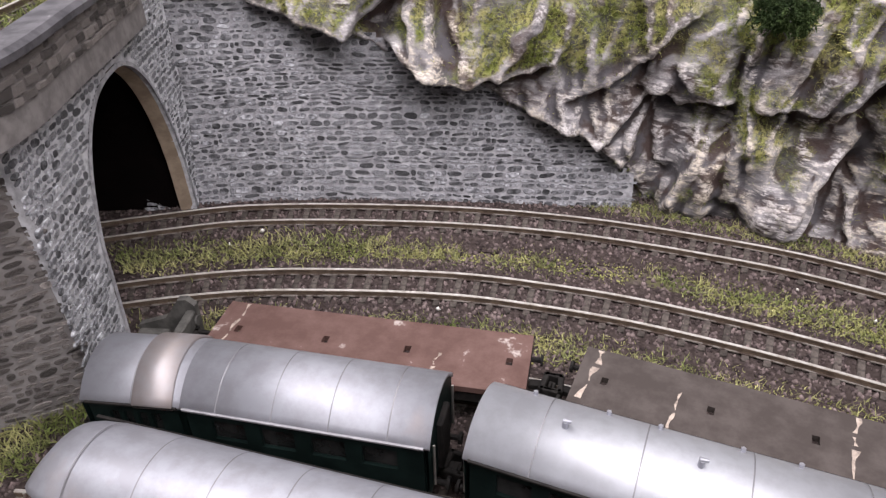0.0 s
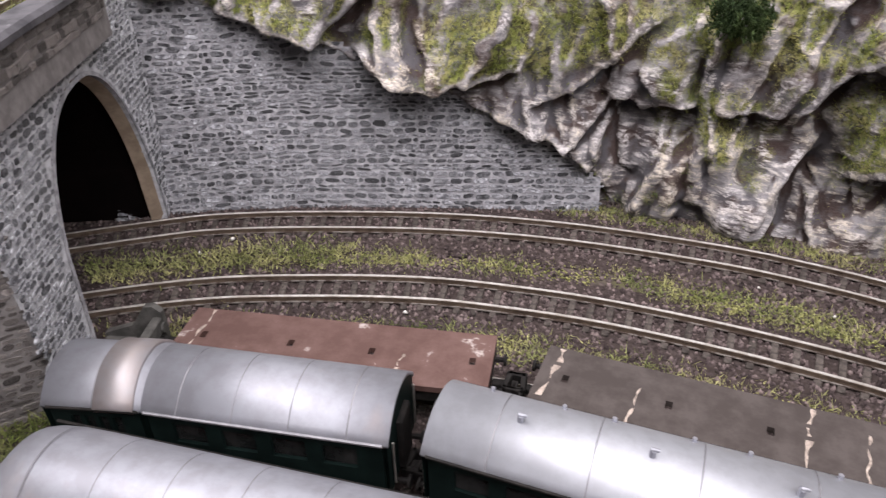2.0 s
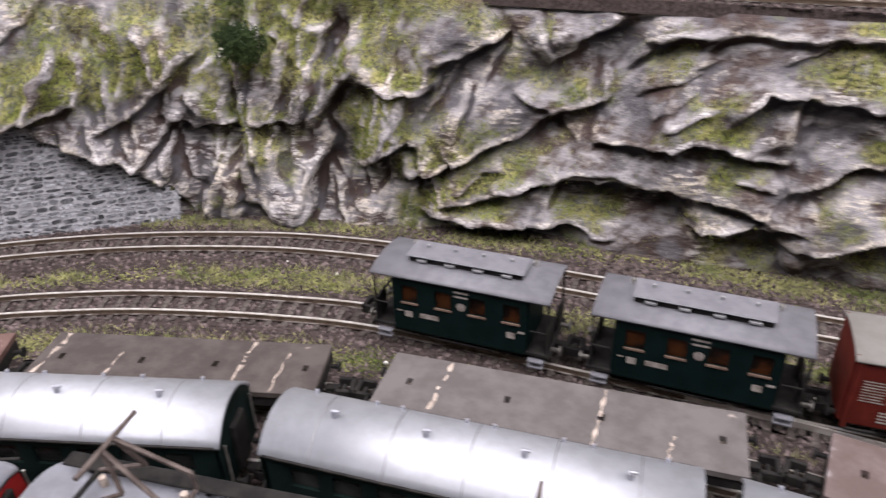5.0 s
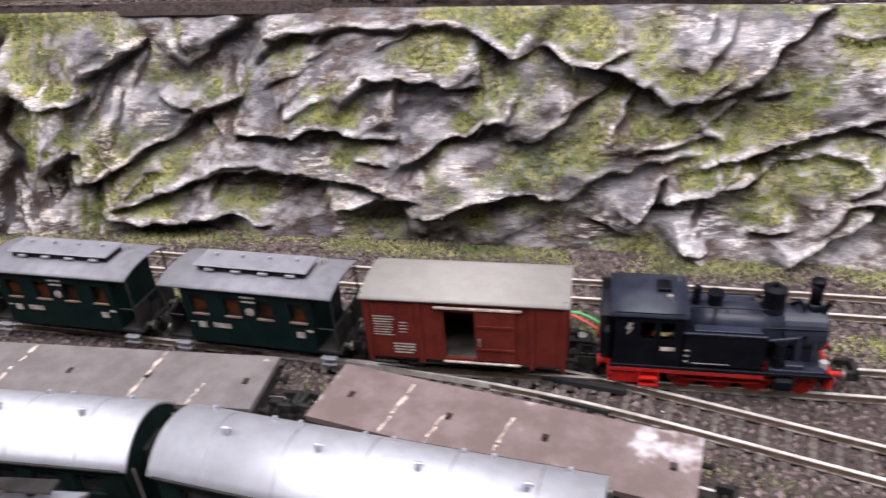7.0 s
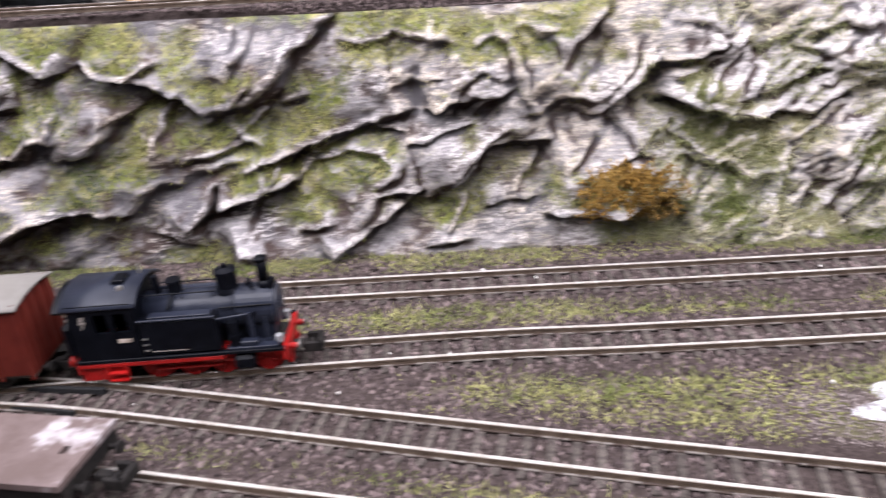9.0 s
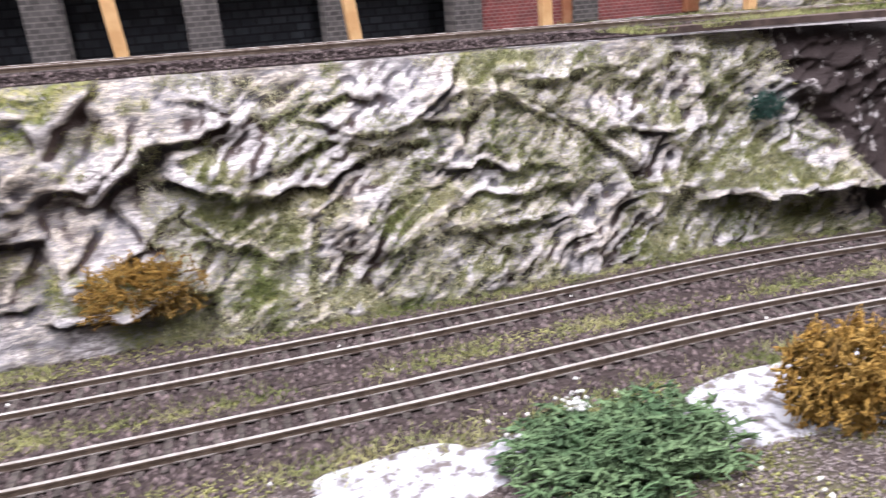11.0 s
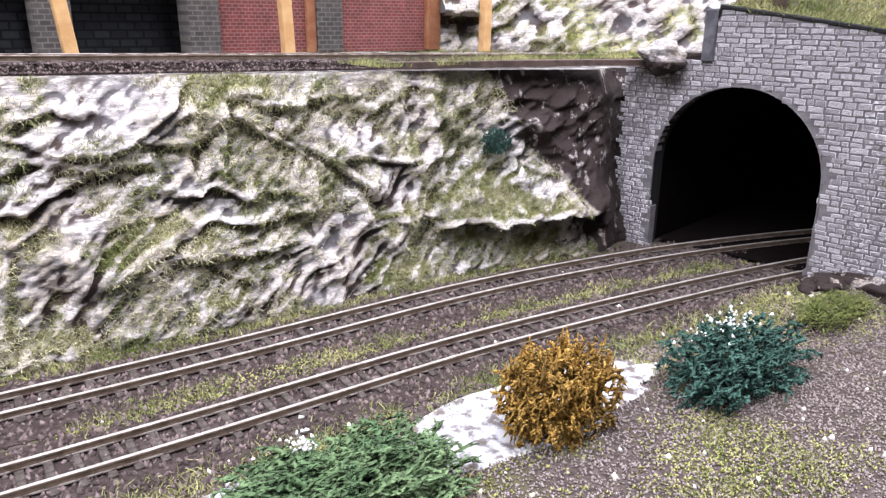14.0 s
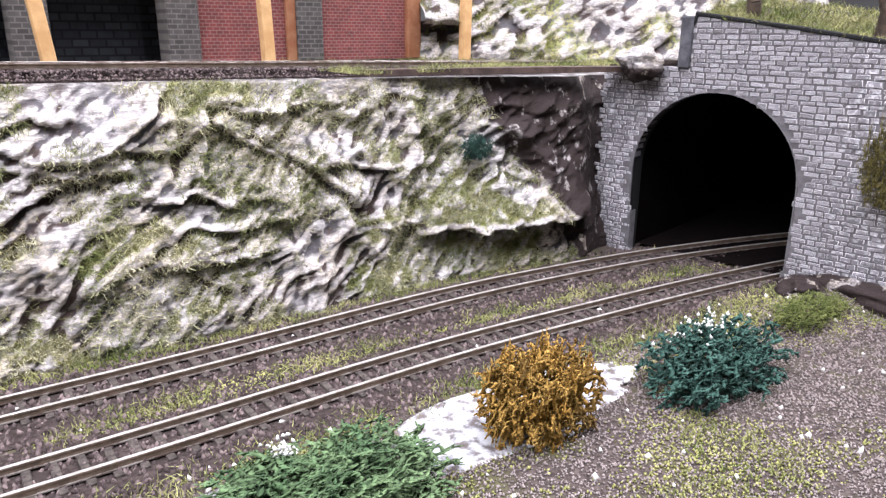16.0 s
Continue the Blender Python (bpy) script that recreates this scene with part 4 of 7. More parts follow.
stones(wall, "stone", wall_place, wl - 0.4, 7.2, wall_inside, 0.155, 0.34, 0.045, DARKSTONE, 7.0, ragged=1.0, gapf=0.95)

# left tunnel mouth
PA, PD, PN = Vector((-42.2, 9.29, 0)), Vector((0.61, -0.792, 0)), Vector((0.792, 0.61, 0))


def mouth_place(u, v):
    return tuple(PA + PD * u + Vector((0, 0, v - 0.15))), tuple(PN)


def mouth_open(u, v, grow=0.0):
    k = (u - 3.55) / (3.3 + grow)
    if abs(k) >= 1:
        return False
    return v - 0.15 < (5.85 + grow) * (1 - abs(k) ** (2.7 if k > 0 else 2.0)) ** (1 / (2.7 if k > 0 else 2.0))


def mouth_inside(u, v):
    return -0.9 < u < 8.8 and 0 <= v < (7.6 if u < 2 else 7.0) and not mouth_open(u, v)


mouth = thing("tunnel_portal", "grey stone tunnel portal with tall arched opening", "tunnel portal")
us = np.linspace(-0.9, 8.8, 150)
# joints whitened for the same missing lamp light
panel("portal_wall", mouth, mouth_place, us, np.linspace(0, 7.6, 140), mouth_inside, mat("white_joints", (0.58, 0.58, 0.61), 0.9, 0, (0.35, 0.35, 0.37), 420, 0.5), 0.35)
stones(mouth, "stone", lambda u, v: mouth_place(u - 0.9, v), 9.95, 7.5, lambda u, v: (mouth_inside(u - 0.9, v) or (9.6 < u < 9.95 and v < 6.9)) and not mouth_open(u - 0.9, v, 0.08), 0.15, 0.27, 0.045, PORTALSTONE, 5.0, ragged=1.0, gapf=0.92)


def tube(name, parent, ring0, ring1, material, label=""):
    bm = bmnew()
    a = [bm.verts.new(Vector(p) * CM) for p in ring0]
    b = [bm.verts.new(Vector(p) * CM) for p in ring1]
    for i in range(len(a) - 1):
        bm.faces.new((a[i], a[i + 1], b[i + 1], b[i]))
    return part(name, bm, material, parent, label)


def mouth_ring(depth, shrink=0.0):
    out = []
    for k in np.linspace(-1, 1, 41):
        e = 2.7 if k > 0 else 2.0
        h = (5.85 - shrink) * (1 - abs(k) ** e) ** (1 / e)
        out.append(PA + PD * (3.55 + k * (3.3 - shrink)) - PN * depth + Vector((0, 0, h - 0.1)))
    return out


tube("arch_lining", mouth, mouth_ring(0.1), mouth_ring(0.5, 0.06), CARD, "raw brown card arch lining")
tube("arch_rim", mouth, mouth_ring(-0.05, 0.0), mouth_ring(-0.03, -0.12), LIGHTJOINT)
# bore and closing sheet carry the inner darkness as colour
tube("tunnel_bore", mouth, mouth_ring(0.45, -0.12), mouth_ring(13, -0.3), BORESHADE)
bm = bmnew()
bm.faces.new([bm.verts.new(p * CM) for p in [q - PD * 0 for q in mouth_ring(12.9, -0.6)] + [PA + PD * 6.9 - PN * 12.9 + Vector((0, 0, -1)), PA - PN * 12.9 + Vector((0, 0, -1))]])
part("tunnel_end", bm, BORESHADE, mouth)

# parapet above it, and the wing wall
parapet = thing("parapet_wall", "brown-grey stone parapet with smooth dark coping", "wall")
PAR = spline([(-41.1, 8.1), (-40.3, 7.1), (-38.6, 4.9), (-36.6, 2.1), (-36.4, -0.6), (-38.4, -3.5)])
PARL = len(PAR) * 0.25


def par_place(u, v):
    p, a = along(PAR, u)
    out = (-math.sin(a), math.cos(a), 0)
    return (p[0] + out[0] * 0.22, p[1] + out[1] * 0.22, 6.85 + v), out


sweep("coping", PAR, [(-0.42, 7.65), (0.36, 7.65), (0.36, 7.78), (0.26, 7.87), (-0.34, 7.87), (-0.42, 7.78)], COPING, parapet)
sweep("parapet_core", PAR, [(-0.3, 6.2), (0.2, 6.3), (0.2, 7.65), (-0.3, 7.65)], BROWNJOINT, parapet)
stones(parapet, "stone", par_place, PARL - 0.5, 0.8, lambda u, v: 0.2 < u < PARL - 0.4 and v < 0.8, 0.2, 0.36, 0.05, BROWNSTONE, 8, ragged=0.6, gapf=0.9)

W0, W1 = Vector((-36.83, 2.3, 0)), Vector((-39.6, -3.6, 0))
WD = (W1 - W0).normalized()
WN = Vector((-WD.y, WD.x, 0))


def wing_place(u, v):
    return tuple(W0 + WD * u + Vector((0, 0, v - 0.15)) - WN * 0.03 * v), tuple(WN)


wing = thing("wing_wall", "brown-grey coursed stone wing wall beside the portal", "wall")
panel("wing_core", wing, wing_place, np.linspace(0, 6.5, 30), np.linspace(0, 6.6, 30), lambda u, v: True, BROWNJOINT, 0.4)
stones(wing, "stone", wing_place, 6.4, 6.4, lambda u, v: u > -0.05, 0.15, 0.34, 0.05, BROWNSTONE, 1.5, ragged=0.9, gapf=0.88)

# plateau over the left tunnel, with its own grass and track
bm = bmnew()
bm.faces.new([bm.verts.new(Vector(p) * CM) for p in [(-43.9, 11.0, 6.95), (-42.3, 9.0, 6.95), (-38.9, 4.6, 6.95), (-37.2, 2.0, 6.95), (-37, -0.8, 6.95), (-39.2, -4.5, 6.95), (-60, -4.5, 6.95), (-60, 24, 6.95), (-47, 24, 6.95), (-44, 14, 6.95)]][::-1])
plateau = thing("plateau", "brown earth plateau above the tunnel", "ground", kind="structure")
part("earth", bm, GROUNDMAT, plateau)
x, y = rng.uniform(-46.5, -37, 30000), rng.uniform(-3, 12, 30000)
d, s = gap_to(PAR, x, y)
k = (s < 0) & (d > 0.9) & (d < 3.2) & (rng.random(len(x)) < np.clip((fbm(x, y, 1.6, 91) - 0.3) / 0.15, 0, 1))
x, y = x[k], y[k]
n = len(x)
dirs = np.stack([rng.normal(0, 0.5, n), rng.normal(0, 0.5, n), np.full(n, 0.8)], 1)
fibres("plateau_grass", "bright green static grass behind the parapet", np.stack([x, y, np.full(n, 6.95)], 1), dirs, rng.uniform(0.12, 0.28, n), 0.014, GRASS)
PLATTRACK = spline([(-49, 14), (-45.5, 9.3), (-42.6, 5.2), (-40.9, 1.2), (-41, -3)])
track("upper track crossing the plateau over the tunnel", PLATTRACK, z=7.0)
x, y = rng.uniform(-49, -39, 16000), rng.uniform(-3, 14, 16000)
d, s = gap_to(PLATTRACK, x, y)
k = d < 1.6
grains("plateau_ballast", "brown ballast of the plateau track", x[k], y[k], np.full(k.sum(), 6.97), rng.uniform(0.035, 0.075, k.sum()), BALLAST)

# right tunnel portal
QA, QB = Vector((36.66, 14.84, 0)), Vector((37.5, 8.66, 0))
QD = (QB - QA).normalized()
QN = Vector((QD.y, -QD.x, 0))
if QN.x > 0:
    QN = -QN


def far_place(u, v):
    return tuple(QA + QD * u + Vector((0, 0, v - 0.2))), tuple(QN)


def far_open(u, v, grow=0.0):
    v -= 0.2
    du = u - 3.27
    r = 3.03 + grow
    return (v < 3.2 and abs(du) < r - 0.05 * max(0, 2 - v)) or math.hypot(du, v - 3.17) < r


def far_top(u):
    return float(np.interp(u, [-1.2, 1.7, 1.75, 2.2, 5.5, 8.2, 13], [6.9, 7.0, 7.6, 8.75, 8.3, 7.9, 7.2]))


def far_inside(u, v):
    return v < far_top(u) + 0.2 and not far_open(u, v)


far = thing("tunnel_portal", "grey brick tunnel portal with round arched opening", "tunnel portal")
panel("portal_wall", far, far_place, np.linspace(-1.2, 13, 180), np.linspace(0, 9, 110), far_inside, GREYJOINT, 0.4)
stones(far, "brick", lambda u, v: far_place(u - 1.2, v), 14.2, 8.9, lambda u, v: far_inside(u - 1.2, v) and not far_open(u - 1.2, v, 0.04), 0.17, 0.4, 0.045, GREYBRICK, 5.5, ragged=0.45, gapf=0.9, rim=CHALK)


def far_ring(depth, r=3.03):
    pts = [QA + QD * (3.27 - r) + Vector((0, 0, -0.2))]
    for a in np.linspace(math.pi, 0, 36):
        pts.append(QA + QD * (3.27 + r * math.cos(a)) + Vector((0, 0, 3.17 + r * math.sin(a))))
    pts.append(QA + QD * (3.27 + r) + Vector((0, 0, -0.2)))
    return [p - QN * depth for p in pts]


tube("arch_lining", far, far_ring(0.05), far_ring(0.7), DARK, "black arch lining")
tube("arch_rim", far, far_ring(-0.04, 3.02), far_ring(-0.03, 3.06), GREYJOINT)
tube("tunnel_bore", far, far_ring(0.6, 3.2), far_ring(14, 3.3), BORESHADE)
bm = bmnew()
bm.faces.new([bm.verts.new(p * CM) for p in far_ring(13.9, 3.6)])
part("tunnel_end", bm, BORESHADE, far)
# added black sheet: covers the lit ground with painted shade
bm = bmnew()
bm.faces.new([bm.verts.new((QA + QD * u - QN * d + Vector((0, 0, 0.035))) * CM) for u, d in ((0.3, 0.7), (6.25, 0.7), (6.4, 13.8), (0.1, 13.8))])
part("tunnel_floor", bm, BORESHADE, far, "black sheet painted as shade over the tunnel floor")
# trim along its upper edge
bm = bmnew()
for a, b in (((1.78, 7.5), (2.25, 8.78)), ((2.2, 8.8), (5.5, 8.35)), ((5.5, 8.35), (8.2, 7.95)), ((8.2, 7.95), (13, 7.25))):
    p, q = QA + QD * a[0] + Vector((0, 0, a[1])), QA + QD * b[0] + Vector((0, 0, b[1]))
    cyl(bm, p, q, 0.075, n=6)
part("edge_trim", bm, DARK, far, "rough dark edge along the top")
bm = bmnew()
box(bm, -0.22, 0.22, -0.12, 0.12, 6.95, 8.72, 0.05)
slab = part("corner_slab", bm, mat("slate_slab", (0.06, 0.06, 0.07), 0.7, 0, (0.12, 0.12, 0.135), 200, 0.4), far, "dark slate slab at the upper corner")
slab.matrix_basis = Matrix.Translation((QA + QD * 1.95 + QN * 0.02) * CM) @ Matrix.Rotation(math.atan2(QD.y, QD.x), 4, "Z")

strip = thing("wooden_strip", "tan wooden strip lying on the wall top", "board")
bm = bmnew()
box(bm, -1.3, 1.3, -0.3, 0.3, 0, 0.25, 0.03)
part("plank", bm, CARD, strip)
strip.matrix_world = pose(-41.6 * CM, 12.1 * CM, 6.75 * CM, 8, 0, 42)

# ---- upper shelf with its track ----
SH = spline([(px_, py_, float(SHELF(px_)) + 0.1) for px_, py_ in ((-52, 21.6), (-30, 21.3), (0, 21.1), (20, 20.9), (33, 20.6), (46, 20.2))])
shelf = thing("shelf", "brown earth shelf above the rock face", "ground", kind="structure")
bm = bmnew()
rows = []
edge = [RC[i, -2] for i in range(0, RC.shape[0], 6)] + [np.array((46.0, 12.0, 6.6))]
for q in edge:
    zb = float(SHELF(q[0])) - 0.02
    rows.append((bm.verts.new(Vector((q[0], q[1] + 0.03, q[2] - 0.03)) * CM), bm.verts.new(Vector((q[0], 33, zb)) * CM)))
for a, b in zip(rows, rows[1:]):
    bm.faces.new((a[0], b[0], b[1], a[1]))
part("rock_top", bm, mat("shelf_plaster", (0.2, 0.185, 0.185), 0.85, 0, (0.085, 0.072, 0.07), 130, 0.5, spread=(0.46, 0.56), color3=(0.5, 0.48, 0.48), scale3=75, spread3=(0.54, 0.6)), shelf)
sweep("ballast_shoulder", SH, [(-1.0, -0.25), (-0.85, 0.12), (1.3, 0.12), (2.0, -0.3)], EARTH, shelf, 0.0, closed=False)
x, y = rng.uniform(-30, 38, 42000), rng.uniform(18.2, 23.2, 42000)
d, s = gap_to(SH, x, y)
k = (d < 1.75) & (y > np.interp(x, RC[:, -2, 0], RC[:, -2, 1]) + 0.15)
x, y, d = x[k], y[k], d[k]
grains("shelf_ballast", "brown ballast on the upper shelf", x, y, SHELF(x) + np.clip((1.5 - d) * 0.45, 0, 0.2) + 0.02, rng.uniform(0.03, 0.07, len(x)), BALLAST)
track("upper track on the shelf above the rock", SH, z=0.13, head=RAILFOOT)
# grass at the shelf's right end
x, y = rng.uniform(26, 40, 16000), rng.uniform(17, 25, 16000)
d, s = gap_to(SH, x, y)
k = (d > 1.2) & (rng.random(len(x)) < np.clip((fbm(x, y, 1.5, 95) - 0.35) / 0.2, 0, 1))
x, y = x[k], y[k]
n = len(x)
dirs = np.stack([rng.normal(0, 0.5, n), rng.normal(0, 0.5, n), np.full(n, 0.8)], 1)
fibres("shelf_grass", "pale green grass at the end of the shelf", np.stack([x, y, np.full(n, 6.85)], 1), dirs, rng.uniform(0.12, 0.28, n), 0.014, GRASS)

# dark board under the shelf's end, and the rock lump beside the portal
board = thing("shelf_board", "thin dark brown board edging the shelf", "board")
BOARD = mat("dark_board", (0.05, 0.035, 0.03), 0.6, 0, (0.1, 0.07, 0.06), 200, 0.2)
bd = spline([(26.5, 18.0), (30, 17.2), (33.5, 16.2), (36.6, 14.9)])
sweep("plank", bd, [(-0.25, 6.75), (0.5, 6.75), (0.5, 6.95), (-0.25, 6.95)], BOARD, board)


def lump(name, label, place, size, seed, material, flat=0.8, category="rock"):
    bm = bmnew()
    bmesh.ops.create_icosphere(bm, subdivisions=4, radius=1)
    for v in bm.verts:
        q = v.co.copy()
        k = 1 + 0.5 * (noise.noise(q * 1.6 + Vector((seed, 0, 0)))) + 0.28 * (0.5 - abs(noise.noise(q * 3.7 + Vector((0, seed, 0))))) + 0.1 * noise.noise(q * 9)
        v.co = Vector((q.x * size[0], q.y * size[1], q.z * size[2])) * k * CM
    me = bpy.data.meshes.new(name)
    bm.to_mesh(me)
    bm.free()
    me.materials.append(material)
    me.polygons.foreach_set("use_smooth", [True] * len(me.polygons))
    return thing(name, label, category, Matrix.Translation(Vector(place) * CM), data=me)


lump("rock", "grey plaster rock lump beside the tunnel portal", (36.3, 14.3, 7.05), (0.75, 0.7, 0.52), 3.1, ROCKFACE)
lump("rock", "small pale rock at the portal's foot", (36.2, 7.4, 0.45), (0.7, 0.6, 0.3), 7.7, ROCKFACE)
lump("rock", "low grey rock ridge along the portal's foot", (37.0, 5.6, 0.45), (0.5, 2.2, 0.4), 5.7, ROCKFACE)

# ---- arcade behind the upper track ----
def brick_mat(name, c1, c2, joint, bw, bh, scale=1.0):
    m = bpy.data.materials.new(name)
    m.use_nodes = True
    nt, L = m.node_tree, m.node_tree.links
    b = nt.nodes["Principled BSDF"]
    b.inputs["Roughness"].default_value = 0.8
    co = nt.nodes.new("ShaderNodeTexCoord")
    mp = nt.nodes.new("ShaderNodeMapping")
    mp.inputs["Rotation"].default_value = (radians(90), 0, 0)
    br = nt.nodes.new("ShaderNodeTexBrick")
    br.inputs["Color1"].default_value, br.inputs["Color2"].default_value, br.inputs["Mortar"].default_value = (*c1, 1), (*c2, 1), (*joint, 1)
    br.inputs["Scale"].default_value = 1.0
    br.inputs["Brick Width"].default_value, br.inputs["Row Height"].default_value, br.inputs["Mortar Size"].default_value = bw, bh, bh * 0.13
    L.new(co.outputs["Object"], mp.inputs["Vector"])
    L.new(mp.outputs["Vector"], br.inputs["Vector"])
    n = nt.nodes.new("ShaderNodeTexNoise")
    n.inputs["Scale"].default_value = 300
    L.new(co.outputs["Object"], n.inputs["Vector"])
    hs = nt.nodes.new("ShaderNodeHueSaturation")
    r = nt.nodes.new("ShaderNodeMapRange")
    r.inputs["To Min"].default_value, r.inputs["To Max"].default_value = 0.55, 1.45
    L.new(n.outputs["Fac"], r.inputs["Value"])
    L.new(r.outputs["Result"], hs.inputs["Value"])
    L.new(br.outputs["Color"], hs.inputs["Color"])
    L.new(hs.outputs["Color"], b.inputs["Base Color"])
    bp = nt.nodes.new("ShaderNodeBump")
    bp.invert = True
    bp.inputs["Strength"].default_value, bp.inputs["Distance"].default_value = 0.8, 0.0004
    L.new(br.outputs["Fac"], bp.inputs["Height"])
    L.new(bp.outputs["Normal"], b.inputs["Normal"])
    return m


REDBRICK = brick_mat("red_brick", (0.19, 0.038, 0.033), (0.14, 0.03, 0.028), (0.24, 0.13, 0.118), 0.0024, 0.00125)
GREYBLOCK = brick_mat("grey_block", (0.045, 0.039, 0.037), (0.08, 0.072, 0.068), (0.13, 0.117, 0.108), 0.0034, 0.0017)
BLUEBLOCK = brick_mat("blue_block", (0.018, 0.021, 0.027), (0.05, 0.055, 0.064), (0.012, 0.014, 0.018), 0.0058, 0.003)
WOOD = mat("pine_post", (0.55, 0.32, 0.14), 0.6, 0, (0.66, 0.42, 0.2), 180, 0.2)
DARKWOOD = mat("brown_post", (0.25, 0.1, 0.05), 0.6, 0, (0.32, 0.15, 0.08), 180, 0.2)

arcade = thing("arcade", "row of grey stone piers with dark and red-brick bays", "building")
AY = 23.6
piers = [-15.4, -10.6, -5.7, -0.8, 4.1, 8.95, 13.65, 18.25, 23.0, 27.9]
for px_ in piers:
    bm = bmnew()
    box(bm, px_ - 0.55, px_ + 0.55, AY, AY + 1.2, 7.0, 12.0, 0.04)
    part("pier", bm, GREYBLOCK, arcade)
for a, b in zip(piers, piers[1:]):
    bm = bmnew()
    red = a > 22
    d = 0.25 if red else 3.2
    box(bm, a + 0.5, b - 0.5, AY + d, AY + d + 0.3, 7.0, 12.0)
    part("bay_wall", bm, REDBRICK if red else BLUEBLOCK, arcade, "red brick bay wall" if red else "dark blue-grey bay wall")
bm = bmnew()
box(bm, 28.4, 32.6, AY + 0.25, AY + 0.55, 7.0, 12.0)
part("bay_wall", bm, REDBRICK, arcade, "red brick bay wall")
bm = bmnew()
box(bm, 32.5, 33.2, AY, AY + 1.0, 7.0, 12.0, 0.05)
part("corner_post", bm, DARKWOOD, arcade, "brown wooden corner post")
bm = bmnew()
box(bm, -16.5, 33.4, AY - 0.3, AY + 4.0, 12.0, 12.8, 0.05)
part("lintel", bm, GREYBLOCK, arcade)
bm = bmnew()
box(bm, -30, 33.0, AY + 3.7, AY + 4.0, 6.9, 12.0)
part("back_wall", bm, BLUEBLOCK, arcade)
for px_ in (26.2, ):
    bm = bmnew()
    box(bm, 26.95, 27.35, AY + 0.1, AY + 0.4, 7.0, 12.0, 0.03)
    part("timber_edge", bm, DARKWOOD, arcade)
for px_, lean_ in ((-12.2, 3), (-4.4, -2), (3.3, -7), (11.1, -4), (18.4, -6), (25.5, -2), (34.6, 1)):
    bm = bmnew()
    box(bm, -0.2, 0.2, -0.2, 0.2, -0.25, 5.2, 0.03)
    me = bpy.data.meshes.new("post")
    bm.to_mesh(me)
    bm.free()
    me.materials.append(WOOD)
    thing("post", "light pine wooden post beside the upper track", "post", pose(px_ * CM, 22.35 * CM, 7.2 * CM, 0, lean_, 0), "posts along the shelf", data=me)

# pale rock and turf behind the shelf's right end
BACKFOOT = spline([(32.8, 23.4), (36, 22.2), (40, 20.4), (44, 18), (52, 14)])
rock2, RC2, RN2, RT2 = rock_face("cliff", "pale rocky slope behind the upper shelf", BACKFOOT, 33.0, 51.5, lambda u: 5.0 + 0 * u, lambda u: 2.4 + 0 * u, name_end=False, du=0.16, nz=50)
rock2.location.z = 6.9 * CM
cling(RC2 + np.array([0, 0, 6.9]), RN2, RT2, "slope_grass", "pale green grass on the rocky slope", 40000, 77, 0.2, 0.28, GRASSROCK)
# turf on top of the right portal
bm = bmnew()
tp = [QA + QD * u + Vector((0, 0, far_top(u) - 0.05)) for u in np.linspace(2.3, 13, 20)]
bk = [p + Vector((7, 2.0, 0.9)) for p in tp]
va, vb = [bm.verts.new(p * CM) for p in tp], [bm.verts.new(p * CM) for p in bk]
for i in range(19):
    bm.faces.new((va[i], va[i + 1], vb[i + 1], vb[i]))
turf = thing("turf", "turf slope above the tunnel portal", "ground", kind="structure")
part("earth", bm, GROUNDMAT, turf)
k = rng.integers(0, 19, 9000)
fr = rng.random((9000, 1))
dp = rng.random((9000, 1)) ** 1.5
base = np.array(tp)[k] * (1 - fr) + np.array(tp)[k + 1] * fr + dp * np.array((7, 2.0, 0.9))
dirs = np.stack([rng.normal(0, 0.5, 9000), rng.normal(0, 0.5, 9000), np.full(9000, 0.8)], 1)
fibres("turf_grass", "green grass on the turf above the portal", base, dirs, rng.uniform(0.12, 0.3, 9000), 0.016, GRASS)

# ---- the hall around the layout ----
# unseen room added to close the place, dark so that little light bounces
PLASTER = mat("hall_plaster", (0.1, 0.1, 0.1), 0.9, 0, (0.085, 0.085, 0.085), 6, 0.1)
FLOORING = mat("hall_floor", (0.1, 0.085, 0.075), 0.7, 0, (0.075, 0.062, 0.055), 8, 0.1)
for nm, b_ in (("floor", (-245, 245, -150, 150, -7, -2)), ("ceiling", (-245, 245, -150, 150, 118, 122)), ("wall_north", (-245, 245, 150, 154, -2, 118)), ("wall_south", (-245, 245, -154, -150, -2, 118)), ("wall_east", (245, 249, -150, 150, -2, 118)), ("wall_west", (-249, -245, -150, 150, -2, 118))):
    bm = bmnew()
    box(bm, *b_)
    me = bpy.data.meshes.new(nm)
    bm.to_mesh(me)
    bm.free()
    me.materials.append(FLOORING if nm == "floor" else PLASTER)
    thing(nm, "plain hall " + ("floor out of view close under the layout, dark to limit bounced light" if nm == "floor" else "closing surface out of view, dull grey to limit bounced light"), "room", kind="structure", data=me)
